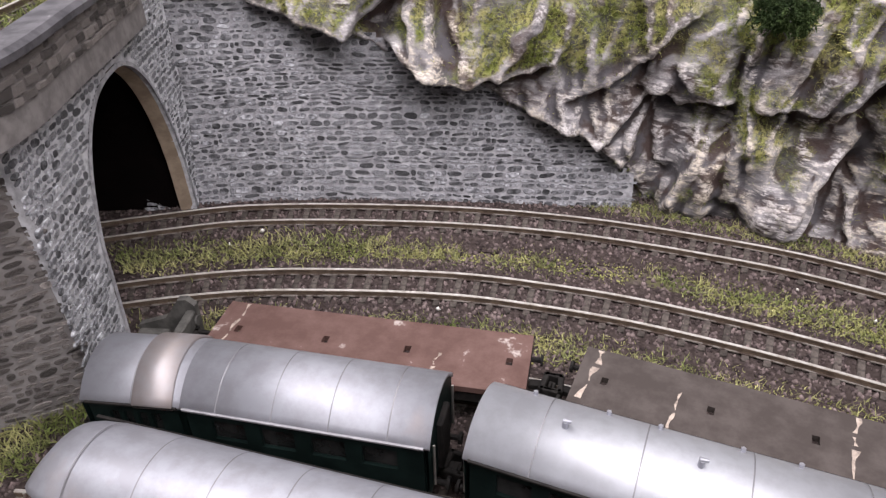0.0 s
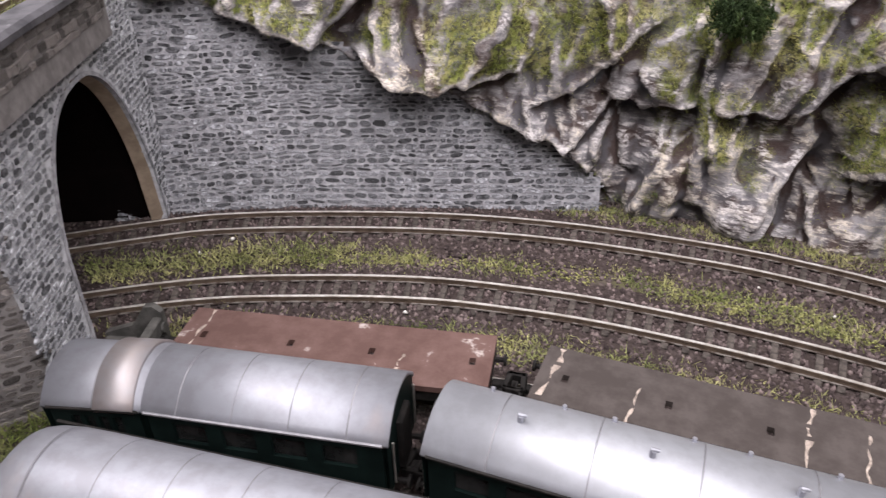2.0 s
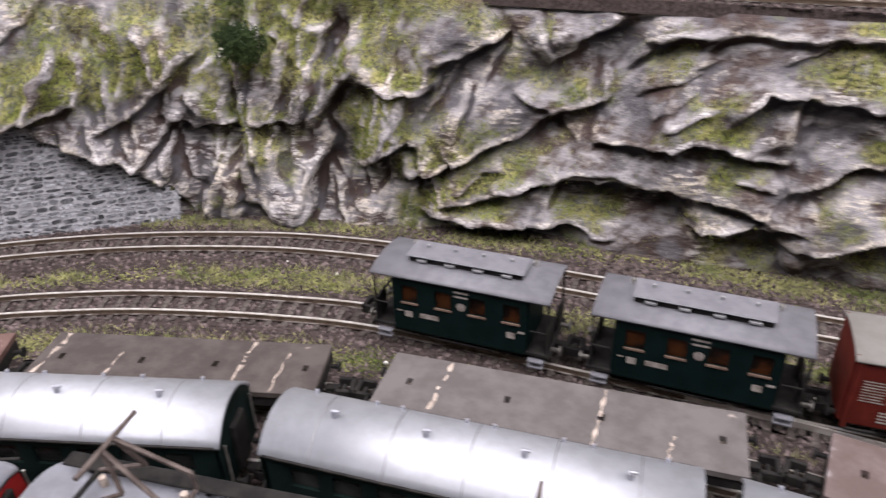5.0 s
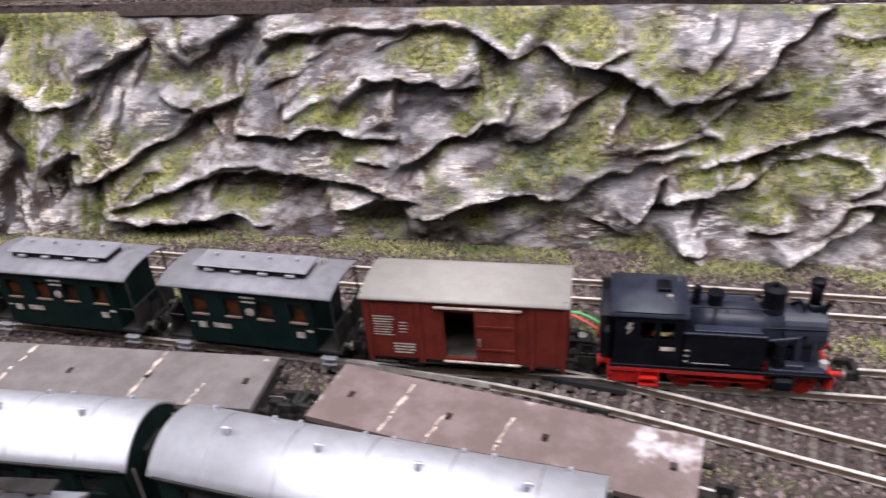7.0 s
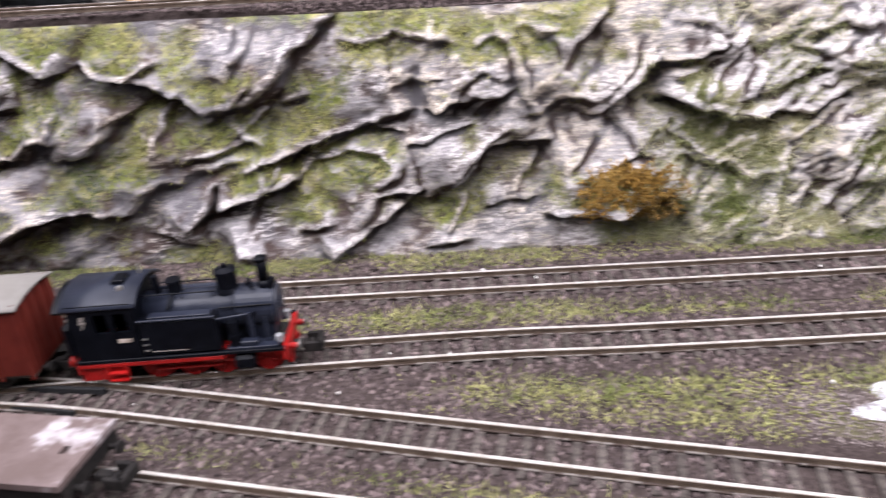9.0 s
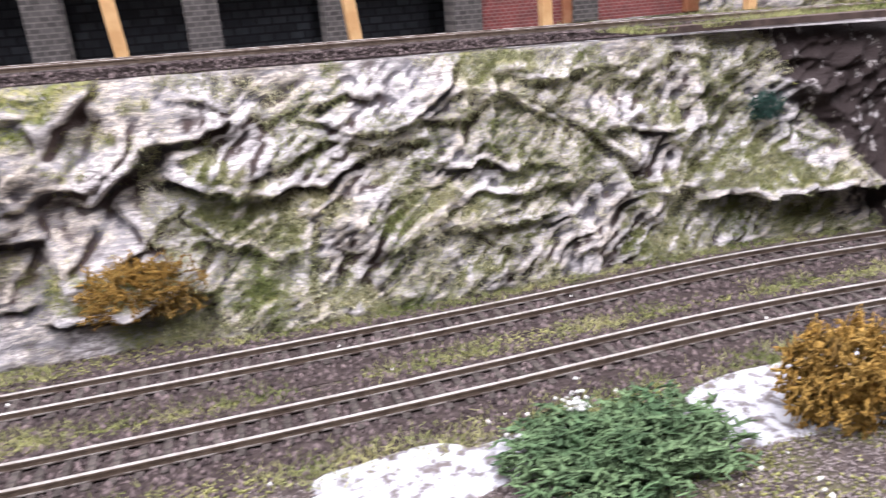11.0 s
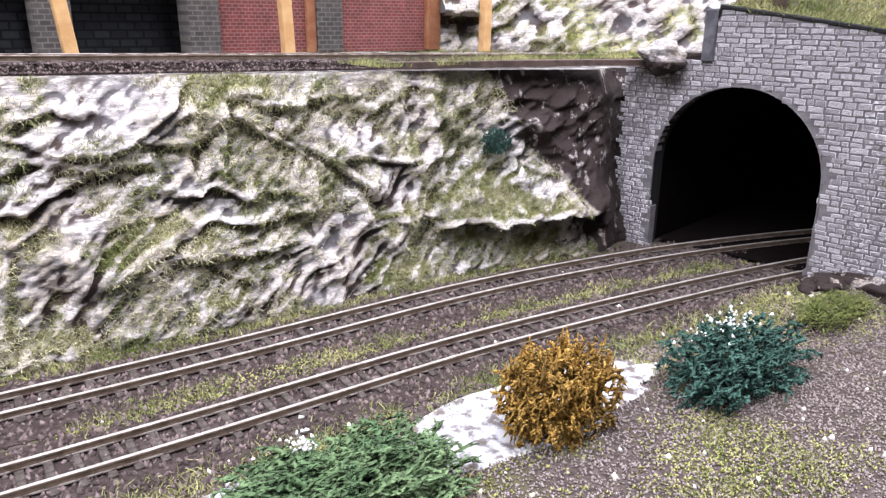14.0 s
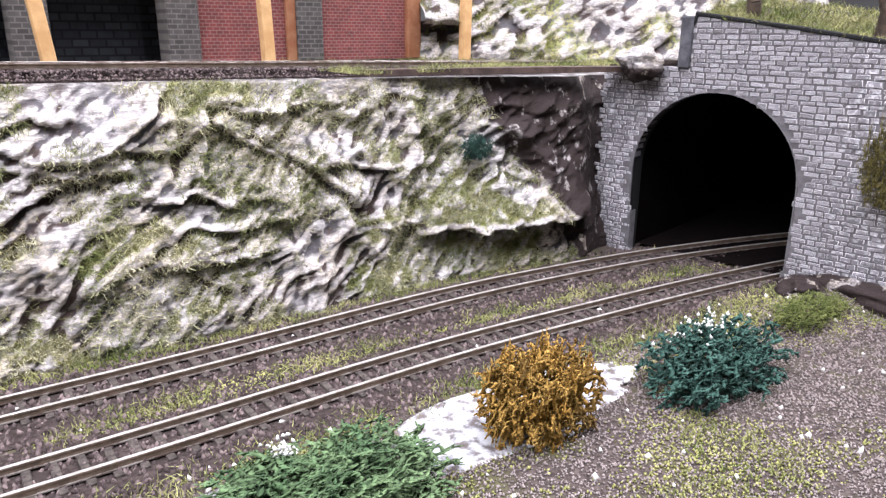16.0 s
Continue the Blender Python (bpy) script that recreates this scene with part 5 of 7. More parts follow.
# ---- rolling stock ----
DECKS = {
    "brown": mat("deck_brown", (0.085, 0.046, 0.039), 0.65, 0, (0.12, 0.07, 0.061), 150, 0.25, spec=0.25, color3=(0.36, 0.31, 0.29), scale3=150, spread3=(0.62, 0.68)),
    "umber": mat("deck_umber", (0.045, 0.036, 0.033), 0.65, 0, (0.07, 0.058, 0.054), 150, 0.25, spec=0.25, color3=(0.36, 0.3, 0.26), scale3=110, spread3=(0.68, 0.74)),
    "grey": mat("deck_grey", (0.08, 0.07, 0.068), 0.6, 0, (0.11, 0.098, 0.096), 150, 0.25, spec=0.3, color3=(0.36, 0.31, 0.28), scale3=90, spread3=(0.69, 0.75)),
    "pink": mat("deck_pink", (0.088, 0.062, 0.057), 0.55, 0, (0.125, 0.093, 0.09), 120, 0.25, spec=0.35, color3=(0.42, 0.4, 0.42), scale3=60, spread3=(0.6, 0.72)),
}
SCUFF = mat("pale_scuff", (0.42, 0.35, 0.3), 0.8, 0, (0.22, 0.18, 0.155), 500, 0.3)
FRAME = mat("frame_black", (0.012, 0.011, 0.011), 0.65, 0, (0.022, 0.02, 0.019), 300, 0.2, spec=0.08)
WHEEL = mat("wheel_metal", (0.09, 0.085, 0.08), 0.45, 0.6, (0.14, 0.13, 0.12), 300, 0.1)
CHROME = mat("bright_metal", (0.7, 0.68, 0.64), 0.3, 0.9, (0.5, 0.48, 0.45), 300, 0.1)
COACHGREEN = mat("coach_green", (0.0035, 0.007, 0.0065), 0.5, 0, (0.006, 0.012, 0.011), 200, 0.1, spec=0.07)
COACHRED = mat("coach_red", (0.22, 0.012, 0.012), 0.4, 0, (0.28, 0.02, 0.02), 200, 0.1)
PANE = mat("window_dark", (0.008, 0.009, 0.009), 0.15, 0, (0.03, 0.03, 0.03), 100, 0.0)
# interior glow painted as amber colour on panes and seats, nothing emits
AMBER = mat("amber_glow_tint", (0.05, 0.017, 0.006), 0.3, 0, (0.008, 0.005, 0.004), 170, 0.0, spread=(0.42, 0.56), spec=0.15)
LETTER = mat("print_white", (0.28, 0.25, 0.23), 0.7, 0, (0.17, 0.14, 0.125), 600, 0.0, spread=(0.42, 0.58))
SEAM = mat("seam_grey", (0.24, 0.235, 0.25), 0.55, 0.6, (0.19, 0.185, 0.2), 200, 0.1)
SILVERDULL = mat("silver_dull", (0.34, 0.345, 0.385), 0.5, 0.6, (0.29, 0.29, 0.32), 200, 0.05, color3=(0.4, 0.33, 0.31), scale3=40, spread3=(0.58, 0.8))
SILVERBROWN = mat("silver_tarnished", (0.33, 0.29, 0.285), 0.5, 0.6, (0.35, 0.34, 0.365), 70, 0.08, spread=(0.42, 0.62))


def coupler(parent, x, s, material=None):
    """A boxy spring coupler at the end x, pointing to s."""
    bm = bmnew()
    box(bm, x, x + s * 0.35, -0.1, 0.1, 0.42, 0.58, 0.02) if s > 0 else box(bm, x - 0.35, x, -0.1, 0.1, 0.42, 0.58, 0.02)
    a, b = sorted((x + s * 0.3, x + s * 0.72))
    box(bm, a, b, -0.28, -0.18, 0.4, 0.66, 0.02)
    box(bm, a, b, 0.18, 0.28, 0.4, 0.66, 0.02)
    e = x + s * 0.68
    box(bm, e - 0.06, e + 0.06, -0.28, 0.28, 0.4, 0.66, 0.02)
    c = x + s * 0.48
    box(bm, c - 0.05, c + 0.05, -0.2, 0.05, 0.44, 0.62, 0.02)
    return part("coupler", bm, material or FRAME, parent)


def buffers(parent, x, s, material=None, y=0.55, z=0.72):
    for k in (-1, 1):
        bm = bmnew()
        cyl(bm, (x, k * y, z), (x + s * 0.22, k * y, z), 0.06, n=8)
        cyl(bm, (x + s * 0.2, k * y, z), (x + s * 0.26, k * y, z), 0.13, n=12)
        part("buffer", bm, material or FRAME, parent)


def wheelset(parent, x, r=0.3, material=None):
    for k in (-1, 1):
        bm = bmnew()
        cyl(bm, (x, k * 0.42, 0.2 + r), (x, k * 0.53, 0.2 + r), r, n=20)
        cyl(bm, (x, k * 0.38, 0.2 + r), (x, k * 0.42, 0.2 + r), r + 0.06, n=20)
        cyl(bm, (x, k * 0.53, 0.2 + r), (x, k * 0.57, 0.2 + r), 0.1, n=10)
        part("wheel", bm, material or WHEEL, parent)
    bm = bmnew()
    cyl(bm, (x, -0.4, 0.2 + r), (x, 0.4, 0.2 + r), 0.06, n=8)
    part("axle", bm, WHEEL, parent)


def put(line, x0, x1):
    """The pose of a vehicle whose ends stand at the places x0, x1 of a track, and its length."""
    a, _ = along(line, nearest_s(line, x0))
    b, _ = along(line, nearest_s(line, x1))
    d = b - a
    return pose((a[0] + b[0]) / 2 * CM, (a[1] + b[1]) / 2 * CM, 0, 0, 0, math.degrees(math.atan2(d[1], d[0]))), float(np.hypot(d[0], d[1]))


def flat_wagon(line, x0, x1, deck, label, marks):
    m, L = put(line, x0, x1)
    w = thing("flat_wagon", label, "wagon", m, "flat wagons on the siding")
    hx, W = (-0.42 * L, -0.13 * L, 0.13 * L, 0.44 * L), 0.93
    us = sorted({-L / 2, L / 2, *[h - 0.07 for h in hx], *[h + 0.07 for h in hx]})
    vs = [-W, -0.12, 0.1, W]
    panel("deck", w, lambda u, v: ((u, v, 1.08), (0, 0, 1)), us, vs, lambda u, v: not (abs(v) < 0.12 and min(abs(u - h) for h in hx) < 0.05), DECKS[deck], 0.14)
    for s in (-1, 1):
        bm = bmnew()
        box(bm, -L / 2 + 0.1, L / 2 - 0.1, s * 0.82 - 0.06, s * 0.82 + 0.06, 0.62, 0.94, 0.02)
        part("side_sill", bm, FRAME, w)
        bm = bmnew()
        box(bm, s * (L / 2 - 0.06) - 0.06, s * (L / 2 - 0.06) + 0.06, -0.86, 0.86, 0.6, 0.93, 0.02)
        part("buffer_beam", bm, FRAME, w)
        coupler(w, s * L / 2, s)
        buffers(w, s * L / 2, s)
        for dx in (-0.45, 0.45):
            wheelset(w, s * L * 0.3 + dx, 0.27)
        bm = bmnew()
        for k in (-1, 1):
            box(bm, s * L * 0.3 - 0.75, s * L * 0.3 + 0.75, k * 0.64 - 0.05, k * 0.64 + 0.05, 0.38, 0.62, 0.03)
        box(bm, s * L * 0.3 - 0.25, s * L * 0.3 + 0.25, -0.6, 0.6, 0.5, 0.65, 0.03)
        part("bogie", bm, FRAME, w)
    for cx, half, width in marks:
        bm = bmnew()
        n = 16
        prev = None
        for k in range(n + 1):
            y = -W + 0.04 + 1.78 * half * k / n
            ww = max(0.004, width * (0.45 + 0.9 * noise.noise(Vector((k * 0.45, cx * 3, L)))))
            o = 0.06 * noise.noise(Vector((k * 0.3, cx, 5.0))) + 0.12 * (k / n - 0.5)
            cur = [bm.verts.new(Vector((cx + o + e * ww, y, 1.083)) * CM) for e in (-1, 1)]
            if prev and noise.noise(Vector((k * 0.8, cx * 2, 9.0))) > -0.28:
                bm.faces.new((prev[0], prev[1], cur[1], cur[0]))
            prev = cur
        part("scuff_stripe", bm, SCUFF, w, "pale scraped paint and glue stripe")
    return w


flat_wagon(WAGONS, -35.6, -29.0, "brown", "reddish-brown empty flat wagon with chipped edges", [(-3.2, 1.0, 0.05), (1.6, 0.5, 0.05)])
flat_wagon(WAGONS, -27.85, -20.75, "umber", "dark grey-brown flat wagon with pale stripes", [(-3.35, 1.0, 0.1), (-1.6, 0.7, 0.05), (1.6, 1.0, 0.08), (2.6, 0.8, 0.05)])
flat_wagon(WAGONS, -19.3, -11.3, "grey", "grey flat wagon with two pale scraped stripes", [(-2.6, 1.0, 0.09), (1.0, 1.0, 0.07), (2.5, 0.4, 0.07)])
flat_wagon(WAGONS, -10.0, -2.1, "pink", "faded pinkish-brown flat wagon with worn deck", [(-2.2, 0.9, 0.08), (-1.2, 0.5, 0.05), (0.2, 0.7, 0.06)])


def arc_roof(x0, x1, half, eave, rise, thick=0.08, n=18, drop=0.0, domed=(False, False)):
    """A barrel roof, thick, in centimetres; domed ends are rounded off towards the eaves."""
    bm = bmnew()
    steps = ((0.0, 0.3, 0.74), (0.12, 0.55, 0.84), (0.35, 0.78, 0.93), (0.75, 0.94, 0.985), (1.3, 1.0, 1.0))
    stations = [(x0 + d, a, b) for d, a, b in steps] if domed[0] else [(x0, 1, 1)]
    stations += [(x1 - d, a, b) for d, a, b in reversed(steps)] if domed[1] else [(x1, 1, 1)]

    def ring(a, b):
        prof = []
        for k in range(n + 1):
            t = -1 + 2 * k / n
            prof.append((t * half * b, eave + rise * a * (1 - abs(t) ** 2.3) - (drop if k in (0, n) else 0)))
        return prof, prof + [(y * 0.97, z - thick) for y, z in reversed(prof)]

    prof = ring(1, 1)[0]
    rows = [[bm.verts.new(Vector((x, y, z)) * CM) for y, z in ring(a, b)[1]] for x, a, b in stations]
    for a, b in zip(rows, rows[1:]):
        for i in range(len(a)):
            j = (i + 1) % len(a)
            bm.faces.new((a[i], b[i], b[j], a[j]))
    N, a, b = len(prof), rows[0], rows[-1]
    for i in range(N - 1):
        bm.faces.new((a[i], a[i + 1], a[2 * N - 2 - i], a[2 * N - 1 - i]))
        bm.faces.new((b[i + 1], b[i], b[2 * N - 1 - i], b[2 * N - 2 - i]))
    return bm, prof


def body_shell(parent, x0, x1, half, z0, z1, wins, wz0, wz1, material, pane, name="side"):
    """Both sides of a coach with real window openings, and panes set in behind them. wins: (x0, x1) pairs."""
    us = sorted({x0, x1, *[a for w in wins for a in w]})
    vs = [z0, wz0, wz1, z1]
    for s in (-1, 1):
        panel(name, parent, lambda u, v, s=s: ((u, s * half, v), (0, s, 0)), us, vs, lambda u, v: not (wz0 < v < wz1 and any(a < u < b for a, b in wins)), material, 0.07)
        for a, b in wins:
            bm = bmnew()
            box(bm, a - 0.02, b + 0.02, s * (half - 0.1) - 0.01, s * (half - 0.1) + 0.01, wz0 - 0.02, wz1 + 0.02)
            part("window_pane", bm, pane, parent)
    for x in (x0, x1):
        bm = bmnew()
        box(bm, x - 0.035, x + 0.035, -half + 0.07, half - 0.07, z0, z1 + 0.06)
        part("end_wall", bm, material, parent)


def silver_coach(line, x0, x1, label, roof_mat=None, body_mat=None, n_vents=3, seams=6, end_mat=None, domed=(False, False), stripe=False):
    m, L = put(line, x0, x1)
    c = thing("passenger_coach", label, "coach", m, "silver-roofed coaches")
    half = 0.95
    bm, prof = arc_roof(-L / 2, L / 2, half, 2.02, 0.52, domed=domed)
    roof = part("roof", bm, roof_mat or SILVER, c, "curved silver-painted roof", True)
    for k in range(seams):
        x = -L / 2 + L * (k + 0.7) / (seams + 0.4)
        bm = bmnew()
        vs = [[bm.verts.new(Vector((x + dx, y * 1.004, z + 0.004)) * CM) for y, z in prof] for dx in (-0.012, 0.012)]
        for i in range(len(prof) - 1):
            bm.faces.new((vs[0][i], vs[1][i], vs[1][i + 1], vs[0][i + 1]))
        part("roof_seam", bm, SEAM, roof, "", True)
    for k in range(n_vents):
        x = -L / 2 + L * (k + 0.72) / (n_vents + 0.35)
        bm = bmnew()
        cyl(bm, (x - 0.05, -0.12, 2.5), (x - 0.05, -0.12, 2.66), 0.055, n=10)
        cyl(bm, (x - 0.09, -0.12, 2.66), (x + 0.05, -0.1, 2.66), 0.05, 0.03, n=8)
        part("roof_vent", bm, SILVERDULL, roof, "small torpedo roof vent")
        for dx in (-0.75, 0.55):
            bm = bmnew()
            cyl(bm, (x + dx, 0.55, 2.32), (x + dx, 0.57, 2.46), 0.05, 0.04, n=8)
            part("roof_vent", bm, SILVERDULL, roof)
    n = max(4, int(L / 0.95))
    inset = 0.95 if any(domed) and L > 4 else 0.45
    wins = [(-L / 2 + inset + (L - 2 * inset) * (k + 0.16) / n, -L / 2 + inset + (L - 2 * inset) * (k + 0.84) / n) for k in range(n)]
    body_shell(c, -L / 2 + (0.8 if domed[0] else 0.12), L / 2 - (0.8 if domed[1] else 0.12), half - 0.05, 0.62, 2.0, wins, 1.3, 1.78, body_mat or COACHGREEN, PANE)
    for s in (-1, 1):
        bm = bmnew()
        cut = domed[0 if s < 0 else 1]
        r = [bm.verts.new(Vector((s * (L / 2 - 0.03), y * (0.72 if cut else 0.99), 2.02 + (z - 2.02) * (0.2 if cut else 1))) * CM) for y, z in prof] + [bm.verts.new(Vector((s * (L / 2 - 0.03), y, 0.7)) * CM) for y in (0.9, -0.9)]
        bm.faces.new(r if s > 0 else r[::-1])
        part("end_panel", bm, end_mat or body_mat or COACHGREEN, c)
        bm = bmnew()
        box(bm, s * L / 2 - 0.05, s * L / 2 + 0.08, -0.3, 0.3, 0.75, 1.95, 0.03)
        part("gangway", bm, FRAME, c)
        for k in (-1, 1):
            bm = bmnew()
            cyl(bm, (s * (L / 2 + 0.03), k * 0.75, 0.9), (s * (L / 2 + 0.03), k * 0.75, 1.9), 0.025, n=6)
            part("handrail", bm, CHROME, c)
        coupler(c, s * L / 2, s)
        buffers(c, s * L / 2, s)
        wheelset(c, s * (L / 2 - 1.3), 0.28)
        wheelset(c, s * (L / 2 - 2.3), 0.28)
        bm = bmnew()
        for k in (-1, 1):
            box(bm, s * (L / 2 - 1.8) - 0.85, s * (L / 2 - 1.8) + 0.85, k * 0.66 - 0.05, k * 0.66 + 0.05, 0.35, 0.62, 0.03)
        part("bogie", bm, FRAME, c)
        bm = bmnew()
        cyl(bm, (-L / 2 + 0.1, s * 0.95, 2.0), (L / 2 - 0.1, s * 0.95, 2.0), 0.035, n=6)
        part("rain_strip", bm, SEAM if stripe else FRAME, c)
    bm = bmnew()
    box(bm, -L / 2 + 0.1, L / 2 - 0.1, -0.8, 0.8, 0.52, 0.66, 0.03)
    box(bm, -1.0, 0.6, -0.7, 0.7, 0.35, 0.54, 0.03)
    part("underframe", bm, FRAME, c)
    return c


silver_coach(COACHES, -33.5, -29.05, "old dark green coach with seamed silver roof", SILVERDULL, n_vents=0, seams=4, stripe=True)
silver_coach(COACHES, -28.35, -21.4, "dark coach with bright silver roof and vents", n_vents=3, seams=4)
silver_coach(COACHES, -20.45, -12.5, "long dark coach with silver roof, small vents", n_vents=4, seams=5)
silver_coach(COACHES, -11.75, -3.75, "dark coach with gleaming silver roof by the turnout", n_vents=4, seams=5)
silver_coach(FRONT, -34.0, -24.25, "red coach with dull silver roof at the front", SILVERDULL, COACHRED, n_vents=0, seams=8, domed=(True, True))
# short van with the taller roof that stands coupled before the old coach
van = silver_coach(COACHES, -35.35, -33.62, "short dark green van with dull silver roof", SILVERDULL, n_vents=0, seams=1)
bm, _ = arc_roof(0.05, 0.82, 0.99, 2.06, 0.56, 0.12)
part("roof_step", bm, SILVERBROWN, van, "raised overlapping roof section", True)

# electric locomotive with two raised pantographs
PANTO = mat("pantograph_brown", (0.06, 0.045, 0.04), 0.6, 0.2, (0.12, 0.095, 0.085), 300, 0.1)


def electric_loco(line, x0, x1):
    m, L = put(line, x0, x1)
    e = thing("electric_locomotive", "dark electric locomotive with raised pantographs", "locomotive", m)
    bm, prof = arc_roof(-L / 2, L / 2, 0.92, 2.1, 0.34)
    part("roof", bm, SILVERDULL, e, "grey painted roof", True)
    body_shell(e, -L / 2 + 0.05, L / 2 - 0.05, 0.9, 0.6, 2.08, [(-L / 2 + 0.4, -L / 2 + 1.0), (-1.0, -0.4), (0.4, 1.0), (L / 2 - 1.0, L / 2 - 0.4)], 1.35, 1.8, FRAME, PANE)
    for s in (-1, 1):
        bm = bmnew()
        box(bm, -L / 2 + 0.3, L / 2 - 0.3, s * 0.62 - 0.16, s * 0.62 + 0.16, 2.5, 2.56, 0.02)
        for k in range(5):
            x = -L / 2 + 0.8 + k * (L - 1.6) / 4
            box(bm, x - 0.05, x + 0.05, s * 0.62 - 0.08, s * 0.62 + 0.08, 2.25, 2.5, 0.01)
        part("walkway", bm, FRAME, e)
        coupler(e, s * L / 2, s)
        buffers(e, s * L / 2, s)
        for dx in (-0.9, 0.0, 0.9):
            wheelset(e, s * L * 0.27 + dx, 0.34)
        px_ = s * L * 0.31
        pan = bmnew()
        cyl(pan, (px_ - 0.95, -0.45, 2.6), (px_ - 0.95, 0.45, 2.6), 0.05, n=6)
        p = part("pantograph", pan, FRAME, e, "raised dark pantograph")
        arms = []
        for y in (-0.45, 0.45):
            arms += [((px_ - 0.95, y, 2.6), (px_ + 0.2, y * 0.7, 3.15)), ((px_ + 0.2, y * 0.7, 3.15), (px_ - 0.1, y * 0.3, 3.85)), ((px_ + 0.95, y, 2.6), (px_ + 1.0, y * 0.8, 3.1)), ((px_ + 1.0, y * 0.8, 3.1), (px_ - 0.1, y * 0.3, 3.85))]
        arms.append(((px_ + 0.95, -0.45, 2.6), (px_ + 0.95, 0.45, 2.6)))
        for q0, q1 in arms:
            part("arm", cyl(bmnew(), q0, q1, 0.045, n=6), PANTO, p)
        bm = bmnew()
        cyl(bm, (px_ - 0.1, -0.75, 3.87), (px_ - 0.1, 0.75, 3.87), 0.045, n=6)
        part("contact_strip", bm, PANTO, p)
        for dx in (-0.8, 0.8):
            bm = bmnew()
            cyl(bm, (px_ + dx, 0.3, 2.4), (px_ + dx, 0.3, 2.62), 0.07, n=8)
            part("insulator", bm, SCUFF, e, "cream insulator")
    bm = bmnew()
    box(bm, -L / 2 + 0.05, L / 2 - 0.05, -0.85, 0.85, 0.45, 0.62, 0.03)
    part("underframe", bm, FRAME, e)
    return e


electric_loco(FRONT, -23.6, -12.6)

# ---- the train ----
ROOFGREY = mat("roof_grey", (0.18, 0.168, 0.155), 0.6, 0, (0.2, 0.19, 0.177), 250, 0.1)
OXIDE = mat("oxide_red", (0.075, 0.012, 0.009), 0.55, 0, (0.1, 0.017, 0.012), 160, 0.15, spec=0.08)
TRAINGREEN = mat("train_green", (0.0025, 0.0065, 0.0065), 0.5, 0, (0.004, 0.0095, 0.0095), 160, 0.1, spec=0.06)
ROOFDARK = mat("roof_slate", (0.12, 0.118, 0.132), 0.45, 0, (0.15, 0.148, 0.163), 250, 0.1)
ENGINE = mat("engine_black", (0.0022, 0.0025, 0.004), 0.35, 0, (0.004, 0.0045, 0.007), 250, 0.1, spec=0.08)
# lighter, bluer copy of the engine black: sheen on upper parts as colour
ENGINESHEEN = mat("engine_black_sheen", (0.011, 0.013, 0.022), 0.34, 0, (0.016, 0.019, 0.03), 250, 0.1)
SIGNAL = mat("signal_red", (0.3, 0.008, 0.007), 0.45, 0, (0.24, 0.008, 0.007), 200, 0.05)
INTERIOR = mat("inside_dark", (0.04, 0.034, 0.03), 0.8, 0, (0.1, 0.09, 0.08), 90, 0.1)


def bars(bm, x0, x1, z0, y, rows, h=0.035, gap=0.075, face=-1):
    """Unreadable print as plain bars on a side."""
    for k in range(rows):
        w = (x1 - x0) * random.uniform(0.7, 1.0)
        box(bm, x0, x0 + w, y - 0.004, y + 0.004, z0 - k * gap, z0 - k * gap + h * 0.7)


